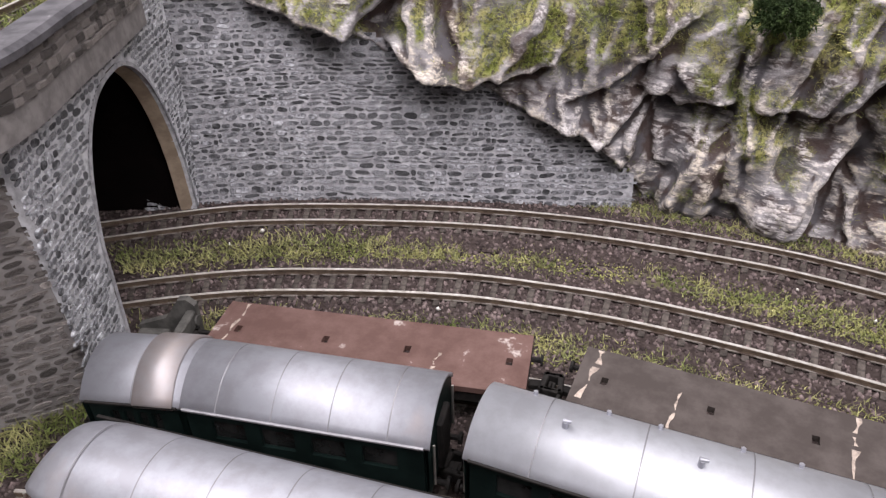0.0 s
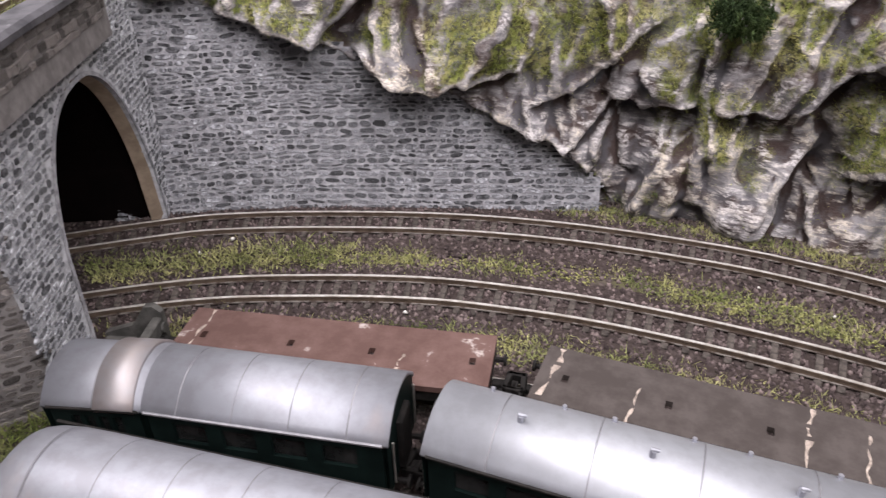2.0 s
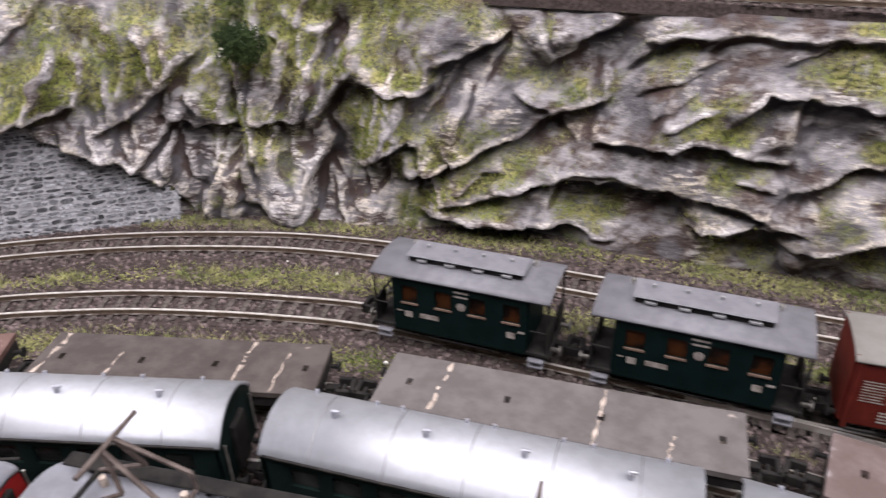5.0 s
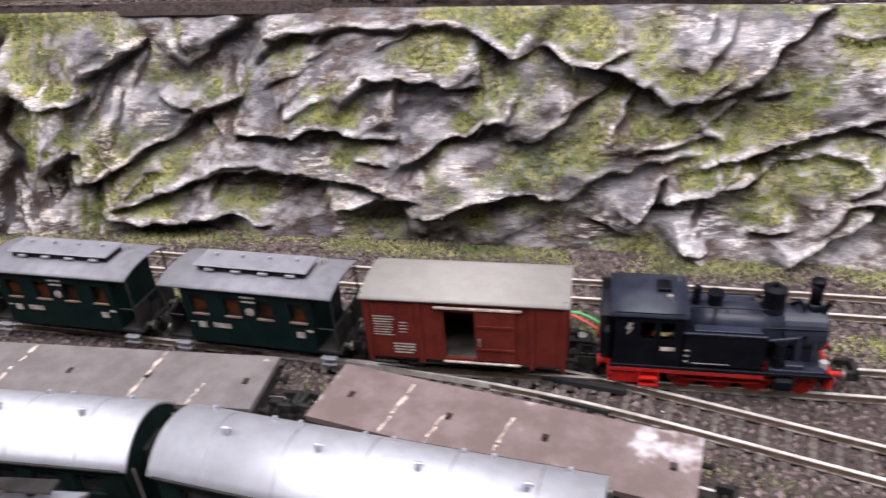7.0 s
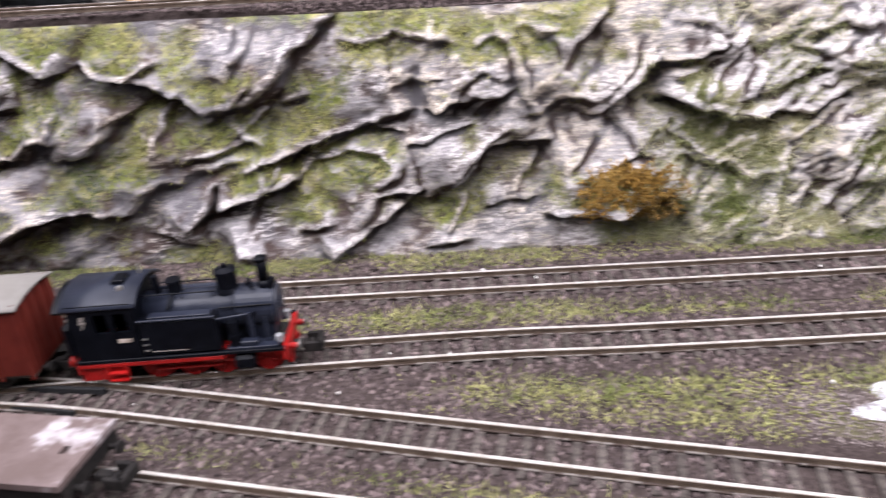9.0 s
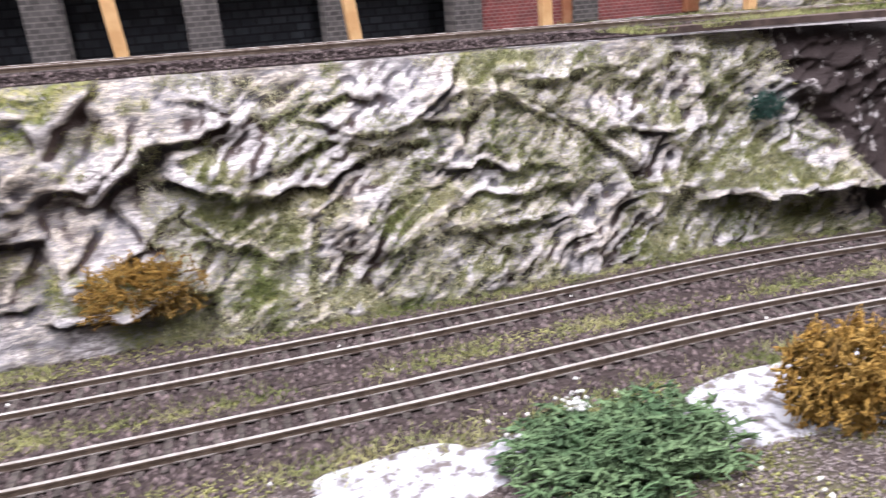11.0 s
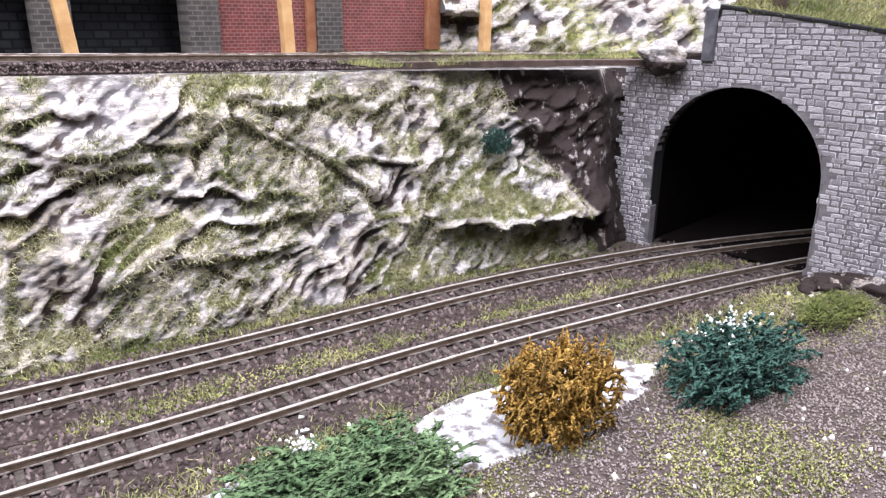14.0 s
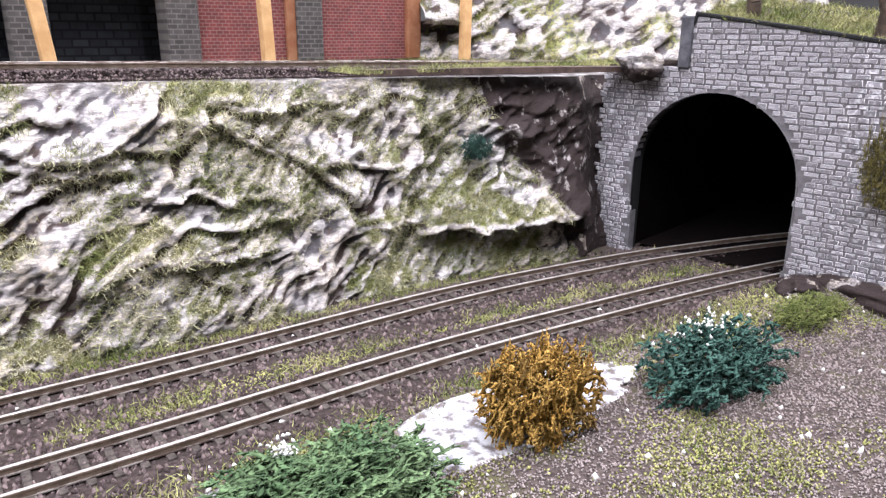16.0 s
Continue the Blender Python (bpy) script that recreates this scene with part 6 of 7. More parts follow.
def boxcar(m, L):
    c = thing("goods_van", "oxide-red wooden goods van with open sliding door", "wagon", m)
    half = 0.86
    door = (-0.46, 0.27)
    us, vs = sorted({-L / 2, L / 2, *door}), [0.72, 0.8, 2.12, 2.45]
    panel("side", c, lambda u, v: ((u, -half, v), (0, -1, 0)), us, vs, lambda u, v: not (door[0] < u < door[1] and 0.8 < v < 2.12), OXIDE, 0.07)
    panel("side", c, lambda u, v: ((u, half, v), (0, 1, 0)), [-L / 2, L / 2], [0.72, 2.45], lambda u, v: True, OXIDE, 0.07)
    for s in (-1, 1):
        bm = bmnew()
        box(bm, s * L / 2 - 0.07, s * L / 2 + 0.0, -half + 0.07, half - 0.07, 0.72, 2.5)
        part("end_wall", bm, OXIDE, c)
        for y in (-0.55, -0.18, 0.18, 0.55):
            bm = bmnew()
            box(bm, s * L / 2 - 0.03, s * L / 2 + 0.05, y - 0.05, y + 0.05, 0.75, 2.45, 0.01)
            part("end_stake", bm, OXIDE, c)
        coupler(c, s * L / 2, s)
        buffers(c, s * L / 2, s)
        wheelset(c, s * (L / 2 - 1.05), 0.3)
        bm = bmnew()
        for k in (-1, 1):
            box(bm, s * (L / 2 - 1.05) - 0.3, s * (L / 2 - 1.05) + 0.3, k * 0.68 - 0.05, k * 0.68 + 0.05, 0.42, 0.72, 0.03)
        part("axle_guard", bm, FRAME, c)
    for x in np.arange(-L / 2 + 0.11, L / 2, 0.22):
        if not door[0] - 0.1 < x < door[1] + 0.95:
            bm = bmnew()
            box(bm, x - 0.006, x + 0.006, -half - 0.006, -half + 0.004, 0.75, 2.42)
            part("plank_line", bm, OXIDE, c)
    bm = bmnew()
    box(bm, door[1] + 0.02, door[1] + 0.95, -half - 0.05, -half - 0.005, 0.8, 2.2, 0.015)
    d = part("sliding_door", bm, OXIDE, c, "door slid open along its rail")
    bm = bmnew()
    for z in (1.15, 1.8):
        box(bm, door[1] + 0.05, door[1] + 0.92, -half - 0.07, -half - 0.04, z - 0.03, z + 0.03)
    part("door_strap", bm, OXIDE, d)
    bm = bmnew()
    box(bm, door[1] + 0.08, door[1] + 0.13, -half - 0.1, -half - 0.05, 1.25, 1.45)
    part("door_handle", bm, CHROME, d)
    bm = bmnew()
    box(bm, door[0] - 0.2, door[1] + 1.1, -half - 0.08, -half - 0.02, 2.24, 2.3, 0.01)
    part("door_rail", bm, SCUFF, c)
    bm = bmnew()
    box(bm, door[0] - 0.05, door[1] + 1.05, -half - 0.07, -half - 0.01, 0.7, 0.75, 0.01)
    part("door_sill", bm, SCUFF, c)
    for x in (-L / 2 + 0.06, -1.05, 1.6, L / 2 - 0.06):
        bm = bmnew()
        box(bm, x - 0.05, x + 0.05, -half - 0.035, -half, 0.6, 2.42, 0.01)
        part("side_post", bm, OXIDE, c)
    bm = bmnew()
    bars(bm, -L / 2 + 0.2, -L / 2 + 0.72, 1.9, -half - 0.008, 8)
    bars(bm, -1.55, -1.3, 1.75, -half - 0.008, 4, 0.03, 0.09)
    bars(bm, -1.72, -1.12, 1.12, -half - 0.008, 4, 0.055, 0.085)
    part("print", bm, LETTER, c, "faded white unreadable lettering bars")
    bm, _ = arc_roof(-L / 2 - 0.08, L / 2 + 0.08, half + 0.09, 2.45, 0.13, 0.06)
    part("roof", bm, ROOFGREY, c, "plain warm grey roof", True)
    bm = bmnew()
    box(bm, -L / 2 + 0.05, L / 2 - 0.05, -0.8, 0.8, 0.62, 0.74)
    part("floor", bm, INTERIOR, c)
    bm = bmnew()
    box(bm, -0.4, 0.9, -0.62, 0.62, 0.42, 0.62, 0.03)
    cyl(bm, (-1.2, -0.78, 0.55), (1.2, -0.78, 0.55), 0.03, n=6)
    part("underframe", bm, FRAME, c)
    bm = bmnew()
    box(bm, -L / 2 + 0.1, -L / 2 + 0.7, -half - 0.05, -half, 0.55, 0.62, 0.01)
    part("step_board", bm, FRAME, c)
    return c


SILLTAN = mat("sill_tan", (0.16, 0.11, 0.085), 0.7, 0, (0.1, 0.065, 0.05), 300, 0.1)
VENTGREY = mat("vent_grey", (0.2, 0.2, 0.21), 0.5, 0.2, (0.28, 0.28, 0.29), 300, 0.1)


def train_coach(m, L):
    c = thing("branch_coach", "bottle-green branch line coach with grey clerestory roof", "coach", m, "green coaches of the train")
    half, B = 0.86, L - 1.15
    wins = [(-B / 2 + B * a, -B / 2 + B * b) for a, b in ((0.07, 0.19), (0.33, 0.45), (0.58, 0.7), (0.83, 0.95))]
    body_shell(c, -B / 2, B / 2, half, 0.62, 2.3, wins, 1.5, 2.02, TRAINGREEN, AMBER)
    for a, b in wins:
        bm = bmnew()
        for s in (-1, 1):
            box(bm, a - 0.02, b + 0.02, s * (half + 0.01) - 0.02, s * (half + 0.01) + 0.02, 1.46, 1.51)
        part("window_sill", bm, SILLTAN, c)
    bm, _ = arc_roof(-L / 2, L / 2, half + 0.1, 2.32, 0.15, 0.06)
    roof = part("roof", bm, ROOFDARK, c, "slate-grey arched roof", True)
    bm = bmnew()
    box(bm, -B * 0.42, B * 0.42, -0.34, 0.34, 2.45, 2.62, 0.02)
    cl = part("clerestory", bm, FRAME, roof, "dark clerestory sides")
    bm = bmnew()
    box(bm, -B * 0.44, B * 0.44, -0.42, 0.42, 2.62, 2.68, 0.03)
    part("clerestory_roof", bm, ROOFDARK, roof)
    for k in range(4):
        x = -B * 0.42 + B * 0.84 * (k + 0.5) / 4
        for s in (-1, 1):
            bm = bmnew()
            box(bm, x - 0.13, x + 0.13, s * 0.37 - 0.05, s * 0.37 + 0.05, 2.5, 2.57, 0.01)
            part("roof_vent", bm, VENTGREY, cl)
        bm = bmnew()
        cyl(bm, (x, 0.1, 2.68), (x, 0.1, 2.76), 0.04, n=8)
        part("roof_vent", bm, VENTGREY, roof)
    for s in (-1, 1):
        bm = bmnew()
        box(bm, s * L / 2 - 0.05, s * B / 2 + 0.0, -half, half, 0.62, 0.72, 0.01) if s < 0 else box(bm, B / 2, L / 2 + 0.05, -half, half, 0.62, 0.72, 0.01)
        part("platform", bm, FRAME, c)
        xe = s * (L / 2 - 0.04)
        bm = bmnew()
        cyl(bm, (xe, -0.82, 1.4), (xe, 0.82, 1.4), 0.03, n=6)
        railing = part("railing", bm, FRAME, c, "dark platform railing")
        for y in (-0.82, 0.82):
            part("post", cyl(bmnew(), (xe, y, 0.7), (xe, y, 2.3), 0.03, n=6), FRAME, railing)
            part("side_rail", cyl(bmnew(), (s * (B / 2 + 0.1), y, 1.35), (xe, y, 1.35), 0.02, n=6), FRAME, railing)
        for y in np.linspace(-0.8, 0.8, 9):
            part("baluster", cyl(bmnew(), (xe, y, 0.7), (xe, y, 1.4), 0.014, n=5), FRAME, railing)
        for y0, y1 in ((-0.8, -0.25), (0.25, 0.8)):
            part("panel", box(bmnew(), xe - 0.02, xe + 0.02, y0, y1, 0.75, 1.35), FRAME, railing)
        bm = bmnew()
        for y in (-0.86, 0.86):
            for z in (0.36, 0.52):
                box(bm, s * (L / 2 - 0.3) - 0.2, s * (L / 2 - 0.3) + 0.2, y - 0.12, y + 0.06, z - 0.015, z + 0.015)
        part("steps", bm, ROOFDARK, c)
        bm = bmnew()
        cyl(bm, (s * B / 2 * 0.92, 0.5, 2.45), (s * B / 2 * 0.92, 0.5, 2.56), 0.07, n=8)
        part("roof_lamp", bm, CHROME, roof)
        coupler(c, s * L / 2, s)
        buffers(c, s * L / 2, s, WHEEL)
        wheelset(c, s * (B / 2 - 0.7), 0.28)
        bm = bmnew()
        for k in (-1, 1):
            box(bm, s * (B / 2 - 0.7) - 0.32, s * (B / 2 - 0.7) + 0.32, k * 0.66 - 0.05, k * 0.66 + 0.05, 0.4, 0.66, 0.03)
        part("axle_guard", bm, FRAME, c)
        y = s * (half + 0.006)
        for a, b, z0, z1 in ((-0.47, -0.43, 1.2, 1.24), (-0.41, -0.35, 1.06, 1.24), (-0.29, -0.15, 1.1, 1.24), (0.36, 0.42, 1.04, 1.22), (0.44, 0.49, 1.24, 1.3)):
            part("placard", box(bmnew(), B * a, B * b, y - 0.004, y + 0.004, z0, z1), LETTER, c)
        crest = bmnew()
        cyl(crest, (B * 0.025, y - 0.004, 1.68), (B * 0.025, y + 0.004, 1.68), 0.12, n=14)
        part("emblem", crest, LETTER, c, "small round pale emblem")
        rows = bmnew()
        for z0 in (1.95, 2.08):
            box(rows, B * -0.03, B * 0.08, y - 0.004, y + 0.004, z0, z0 + 0.05)
        part("print", rows, LETTER, c, "faded unreadable lettering bars")
    bm = bmnew()
    box(bm, -B / 2, B / 2, -0.78, 0.78, 0.5, 0.64, 0.02)
    cyl(bm, (-B / 4, -0.78, 0.45), (B / 4, -0.78, 0.45), 0.025, n=6)
    part("underframe", bm, FRAME, c)
    bm = bmnew()
    box(bm, -B / 2 + 0.1, B / 2 - 0.1, -0.3, 0.3, 0.7, 1.35)
    part("interior_seats", bm, AMBER, c)
    return c


def steam_loco(m):
    e = thing("steam_locomotive", "black tank steam locomotive with bright red frame", "locomotive", m)
    for s in (-1, 1):
        bm = bmnew()
        box(bm, -2.4, 0.95, s * 0.8 - 0.05, s * 0.8 + 0.05, 0.74, 0.86, 0.015)
        part("footplate_edge", bm, SIGNAL, e)
        bm = bmnew()
        box(bm, -2.4, 2.35, s * 0.8 - 0.06, s * 0.8 + 0.06, 0.86, 0.95, 0.015)
        part("footplate", bm, ENGINE, e, "black footplate edge")
        bm = bmnew()
        cyl(bm, (1.22, s * 0.64, 0.98), (1.22, s * 0.64, 1.62), 0.12, n=12)
        cyl(bm, (1.22, s * 0.64, 1.2), (1.22, s * 0.64, 1.3), 0.15, n=12)
        part("air_pump", bm, ENGINE, e)
        bm = bmnew()
        cyl(bm, (1.62, s * 0.56, 0.98), (1.6, s * 0.52, 1.75), 0.07, n=8)
        cyl(bm, (1.95, s * 0.6, 0.98), (1.95, s * 0.5, 1.6), 0.035, n=6)
        cyl(bm, (0.95, s * 0.8, 1.78), (1.6, s * 0.56, 1.72), 0.03, n=6)
        part("steam_pipe", bm, ENGINESHEEN, e)
        bm = bmnew()
        box(bm, -0.83, 0.9, s * 0.81 - 0.03, s * 0.81 + 0.03, 1.84, 1.89, 0.01)
        box(bm, -0.6, 0.8, s * 0.62 - 0.12, s * 0.62 + 0.12, 1.86, 1.91, 0.01)
        part("tank_lid", bm, ENGINESHEEN, e)
        bm = bmnew()
        box(bm, -2.4, -1.35, s * 0.74 - 0.04, s * 0.74 + 0.04, 0.36, 0.8, 0.02)
        part("frame_plate", bm, SIGNAL, e)
        bm = bmnew()
        for z in (0.42, 0.6):
            box(bm, -1.72, -1.3, s * 0.86 - 0.07, s * 0.86 + 0.05, z - 0.02, z + 0.02)
        for x in (-1.72, -1.3):
            box(bm, x - 0.02, x + 0.02, s * 0.86 - 0.02, s * 0.86 + 0.02, 0.4, 0.82)
        part("cab_steps", bm, SIGNAL, e)
        for x, r in ((-0.7, 0.36), (0.1, 0.36), (0.85, 0.36), (1.85, 0.27)):
            bm = bmnew()
            cyl(bm, (x, s * 0.46, 0.2 + r), (x, s * 0.56, 0.2 + r), r, n=24)
            cyl(bm, (x, s * 0.4, 0.2 + r), (x, s * 0.46, 0.2 + r), r + 0.06, n=24)
            cyl(bm, (x, s * 0.56, 0.2 + r), (x, s * 0.6, 0.2 + r), 0.1, n=12)
            w = part("wheel", bm, SIGNAL, e, "red spoked wheel")
            bm = bmnew()
            for k in range(10):
                a = k * math.pi / 5
                cyl(bm, (x, s * 0.575, 0.2 + r), (x + math.cos(a) * r * 0.85, s * 0.575, 0.2 + r + math.sin(a) * r * 0.85), 0.022, n=5)
            part("spokes", bm, SIGNAL, w)
        bm = bmnew()
        cyl(bm, (-0.7, s * 0.66, 0.5), (0.85, s * 0.66, 0.5), 0.04, n=6)
        box(bm, 0.4, 1.2, s * 0.68 - 0.03, s * 0.68 + 0.03, 0.6, 0.68, 0.01)
        part("coupling_rod", bm, SIGNAL, e)
        bm = bmnew()
        box(bm, 1.15, 1.62, s * 0.72 - 0.16, s * 0.72 + 0.14, 0.42, 0.8, 0.08)
        part("cylinder", bm, ENGINE, e)
        bm = bmnew()
        box(bm, -0.85, 0.92, s * 0.62 - 0.2, s * 0.62 + 0.2, 0.95, 1.86, 0.05)
        tk = part("side_tank", bm, ENGINE, e, "black side tank")
        bm = bmnew()
        for z in (1.1, 1.25, 1.4):
            box(bm, -0.78, -0.68, s * 0.83 - 0.02, s * 0.83 + 0.03, z, z + 0.03)
        part("tank_steps", bm, CHROME, tk)
        bm = bmnew()
        box(bm, -0.6, 0.2, s * 0.825 - 0.004, s * 0.825 + 0.004, 1.06, 1.08)
        part("print", bm, LETTER, tk, "thin pale lining on the tank")
        us, vs = [-2.3, -1.75, -1.45, -1.32, -1.02, -0.85], [0.95, 1.65, 2.12, 2.36]
        panel("cab_side", e, lambda u, v, s=s: ((u, s * 0.84, v), (0, s, 0)), us, vs, lambda u, v: not (1.65 < v < 2.12 and (-1.75 < u < -1.45 or -1.32 < u < -1.02)), ENGINE, 0.07)
        bm = bmnew()
        z0, y = 1.72, s * 0.85
        bv = [bm.verts.new(Vector((a, y, b)) * CM) for a, b in ((-2.02, 2.1), (-1.92, 2.1), (-1.98, 1.97), (-1.91, 1.97), (-2.05, 1.75), (-2.0, 1.92), (-2.07, 1.92))]
        bm.faces.new(bv)
        part("lightning_mark", bm, LETTER, e, "white lightning warning flash")
        bm = bmnew()
        box(bm, -1.3, -1.0, s * 0.85 - 0.004, s * 0.85 + 0.004, 1.38, 1.48)
        part("number_plate", bm, SCUFF, e)
        bm = bmnew()
        cyl(bm, (2.35, s * 0.52, 0.78), (2.62, s * 0.52, 0.78), 0.07, n=10)
        bf = part("buffer", bm, SIGNAL, e)
        bm = bmnew()
        cyl(bm, (2.6, s * 0.52, 0.78), (2.66, s * 0.52, 0.78), 0.14, n=14)
        part("buffer_head", bm, WHEEL, bf)
        bm = bmnew()
        cyl(bm, (-2.4, s * 0.52, 0.78), (-2.62, s * 0.52, 0.78), 0.07, n=10)
        cyl(bm, (-2.6, s * 0.52, 0.78), (-2.66, s * 0.52, 0.78), 0.14, n=14)
        part("buffer", bm, SIGNAL, e)
        bm = bmnew()
        cyl(bm, (2.2, s * 0.55, 0.95), (2.2, s * 0.55, 1.12), 0.09, n=10)
        part("lamp", bm, VENTGREY, e)
        bm = bmnew()
        cyl(bm, (0.95, s * 0.5, 1.9), (2.15, s * 0.48, 1.9), 0.018, n=5)
        cyl(bm, (1.3, s * 0.55, 1.0), (1.75, s * 0.5, 1.75), 0.04, n=6)
        cyl(bm, (-0.8, s * 0.3, 2.24), (0.9, s * 0.3, 2.24), 0.018, n=5)
        for x in (-0.7, 0.1, 0.85):
            cyl(bm, (x, s * 0.3, 2.1), (x, s * 0.3, 2.24), 0.014, n=5)
        part("handrail", bm, ENGINE, e)
        bm = bmnew()
        box(bm, 1.05, 2.2, s * 0.62 - 0.18, s * 0.62 + 0.18, 0.93, 1.0, 0.01)
        box(bm, 1.35, 1.75, s * 0.66 - 0.1, s * 0.66 + 0.1, 1.0, 1.12, 0.02)
        part("running_board", bm, ENGINESHEEN, e)
    for x in (-2.38, 2.33):
        bm = bmnew()
        box(bm, x - 0.05, x + 0.05, -0.84, 0.84, 0.58, 0.92, 0.02)
        part("buffer_beam", bm, SIGNAL, e)
    bm = bmnew()
    box(bm, -2.35, 2.3, -0.36, 0.36, 0.4, 0.92, 0.02)
    part("chassis", bm, FRAME, e)
    bm = bmnew()
    box(bm, 2.3, 2.42, -0.5, -0.3, 0.3, 0.58, 0.01)
    box(bm, 2.3, 2.42, 0.3, 0.5, 0.3, 0.58, 0.01)
    part("rail_guard", bm, SIGNAL, e)
    bm = bmnew()
    cyl(bm, (-0.9, 0, 1.66), (1.35, 0, 1.66), 0.5, n=32)
    b = part("boiler", bm, ENGINESHEEN, e, "black boiler barrel with the sheen in its colour", True)
    bm = bmnew()
    cyl(bm, (1.3, 0, 1.66), (2.16, 0, 1.66), 0.52, n=32)
    cyl(bm, (2.16, 0, 1.66), (2.22, 0, 1.66), 0.47, 0.44, n=32)
    cyl(bm, (2.22, 0, 1.66), (2.27, 0, 1.66), 0.2, 0.12, n=20)
    box(bm, 1.4, 2.1, -0.4, 0.4, 0.95, 1.4, 0.02)
    part("smokebox", bm, ENGINESHEEN, e)
    for x in (-0.3, 0.45, 1.3):
        bm = bmnew()
        cyl(bm, (x - 0.02, 0, 1.62), (x + 0.02, 0, 1.62), 0.512 if x < 1.2 else 0.53, n=32)
        part("boiler_band", bm, ENGINE, b)
    bm = bmnew()
    box(bm, -0.85, 0.92, -0.5, 0.5, 0.95, 1.6)
    part("firebox", bm, ENGINE, e)
    bm = bmnew()
    cyl(bm, (1.95, 0, 2.1), (1.95, 0, 2.3), 0.2, 0.13, n=16)
    cyl(bm, (1.95, 0, 2.28), (1.95, 0, 2.82), 0.125, 0.135, n=16)
    cyl(bm, (1.95, 0, 2.78), (1.95, 0, 2.87), 0.15, n=16)
    part("chimney", bm, ENGINE, e, "black chimney", True)
    bm = bmnew()
    cyl(bm, (1.1, 0, 2.1), (1.1, 0, 2.2), 0.3, 0.25, n=20)
    cyl(bm, (1.1, 0, 2.18), (1.1, 0, 2.55), 0.24, n=20)
    cyl(bm, (1.1, 0, 2.54), (1.1, 0, 2.62), 0.26, n=20)
    cyl(bm, (1.1, 0, 2.62), (1.1, 0, 2.68), 0.23, 0.1, n=20)
    cyl(bm, (1.1, 0, 2.66), (1.1, 0, 2.76), 0.06, n=8)
    part("steam_dome", bm, ENGINE, e)
    bm = bmnew()
    cyl(bm, (-0.12, 0, 2.1), (-0.12, 0, 2.4), 0.17, n=16)
    cyl(bm, (-0.12, 0, 2.4), (-0.12, 0, 2.46), 0.19, n=16)
    cyl(bm, (-0.12, -0.2, 2.2), (-0.2, -0.5, 1.95), 0.035, n=6)
    part("sand_dome", bm, ENGINE, e)
    bm = bmnew()
    cyl(bm, (-0.52, 0, 2.1), (-0.52, 0, 2.58), 0.09, n=10)
    part("safety_valve", bm, ENGINE, e)
    bm = bmnew()
    cyl(bm, (1.5, 0.1, 2.15), (1.62, -0.1, 2.38), 0.05, n=6)
    cyl(bm, (1.62, -0.1, 2.38), (1.72, -0.2, 2.2), 0.05, n=6)
    cyl(bm, (2.1, -0.15, 2.15), (2.2, -0.15, 2.4), 0.07, n=8)
    part("fittings", bm, ENGINE, e)
    bm = bmnew()
    box(bm, -0.92, -0.84, -0.8, 0.8, 0.95, 2.36)
    part("cab_front", bm, ENGINE, e)
    bm = bmnew()
    box(bm, -2.32, -2.24, -0.8, 0.8, 0.95, 2.36)
    part("cab_back", bm, ENGINE, e)
    bm = bmnew()
    box(bm, -2.62, -2.3, -0.75, 0.75, 0.95, 1.85, 0.12)
    part("coal_bunker", bm, ENGINE, e)
    bm, _ = arc_roof(-2.42, -0.74, 0.9, 2.3, 0.3, 0.06)
    r = part("cab_roof", bm, ENGINESHEEN, e, "curved black cab roof with the sheen in its colour", True)
    bm, _ = arc_roof(-2.62, -2.4, 0.8, 2.22, 0.3, 0.06)
    part("roof_overhang", bm, ENGINE, r)
    bm = bmnew()
    box(bm, -1.4, -1.1, -0.3, 0.1, 2.56, 2.68, 0.02)
    part("roof_hatch", bm, ENGINE, r)
    bm = bmnew()
    cyl(bm, (-1.15, -0.45, 2.5), (-1.15, -0.45, 2.6), 0.07, n=10)
    cyl(bm, (-0.9, 0.2, 2.55), (-0.9, 0.2, 2.82), 0.035, n=6)
    part("roof_fitting", bm, CHROME, r)
    coupler(e, 2.36, 1)
    coupler(e, -2.4, -1)
    return e


m, _ = put(MAIN, -3.65, 1.1)
steam_loco(m)
m, L = put(MAIN, -9.45, -4.6)
boxcar(m, L)
m, L = put(MAIN, -14.95, -10.2)
gc = train_coach(m, L)
m, _ = put(MAIN, -20.6, -15.85)
copy_thing(gc, m)

# point motor beside the turnout
pm = thing("point_motor", "black plastic point motor with brass screw", "point motor", pose(0, 0, 0))
m, L = put(MAIN, -8.6, -4.0)
pm.matrix_world = m @ Matrix.Translation((0, 0.0125, 0))
bm = bmnew()
pts = [(-2.3, -0.42), (1.0, -0.42), (2.35, -0.36), (2.4, 0.05), (0.9, 0.55), (-2.3, 0.55)]
lo = [bm.verts.new(Vector((x, y, -0.05)) * CM) for x, y in pts]
hi = [bm.verts.new(Vector((x * 0.99, y * 0.95, 0.22)) * CM) for x, y in pts]
bm.faces.new(hi)
for i in range(6):
    j = (i + 1) % 6
    bm.faces.new((lo[i], lo[j], hi[j], hi[i]))
part("base", bm, FRAME, pm)
bm = bmnew()
cyl(bm, (-2.2, 0.25, 0.3), (0.5, 0.25, 0.3), 0.22, n=20)
part("coil_cover", bm, FRAME, pm, "", True)
bm = bmnew()
cyl(bm, (2.1, -0.15, 0.2), (2.1, -0.15, 0.28), 0.13, n=14)
part("screw", bm, CHROME, pm, "brass screw head")
WIREGREEN = mat("wire_green", (0.04, 0.3, 0.08), 0.4)
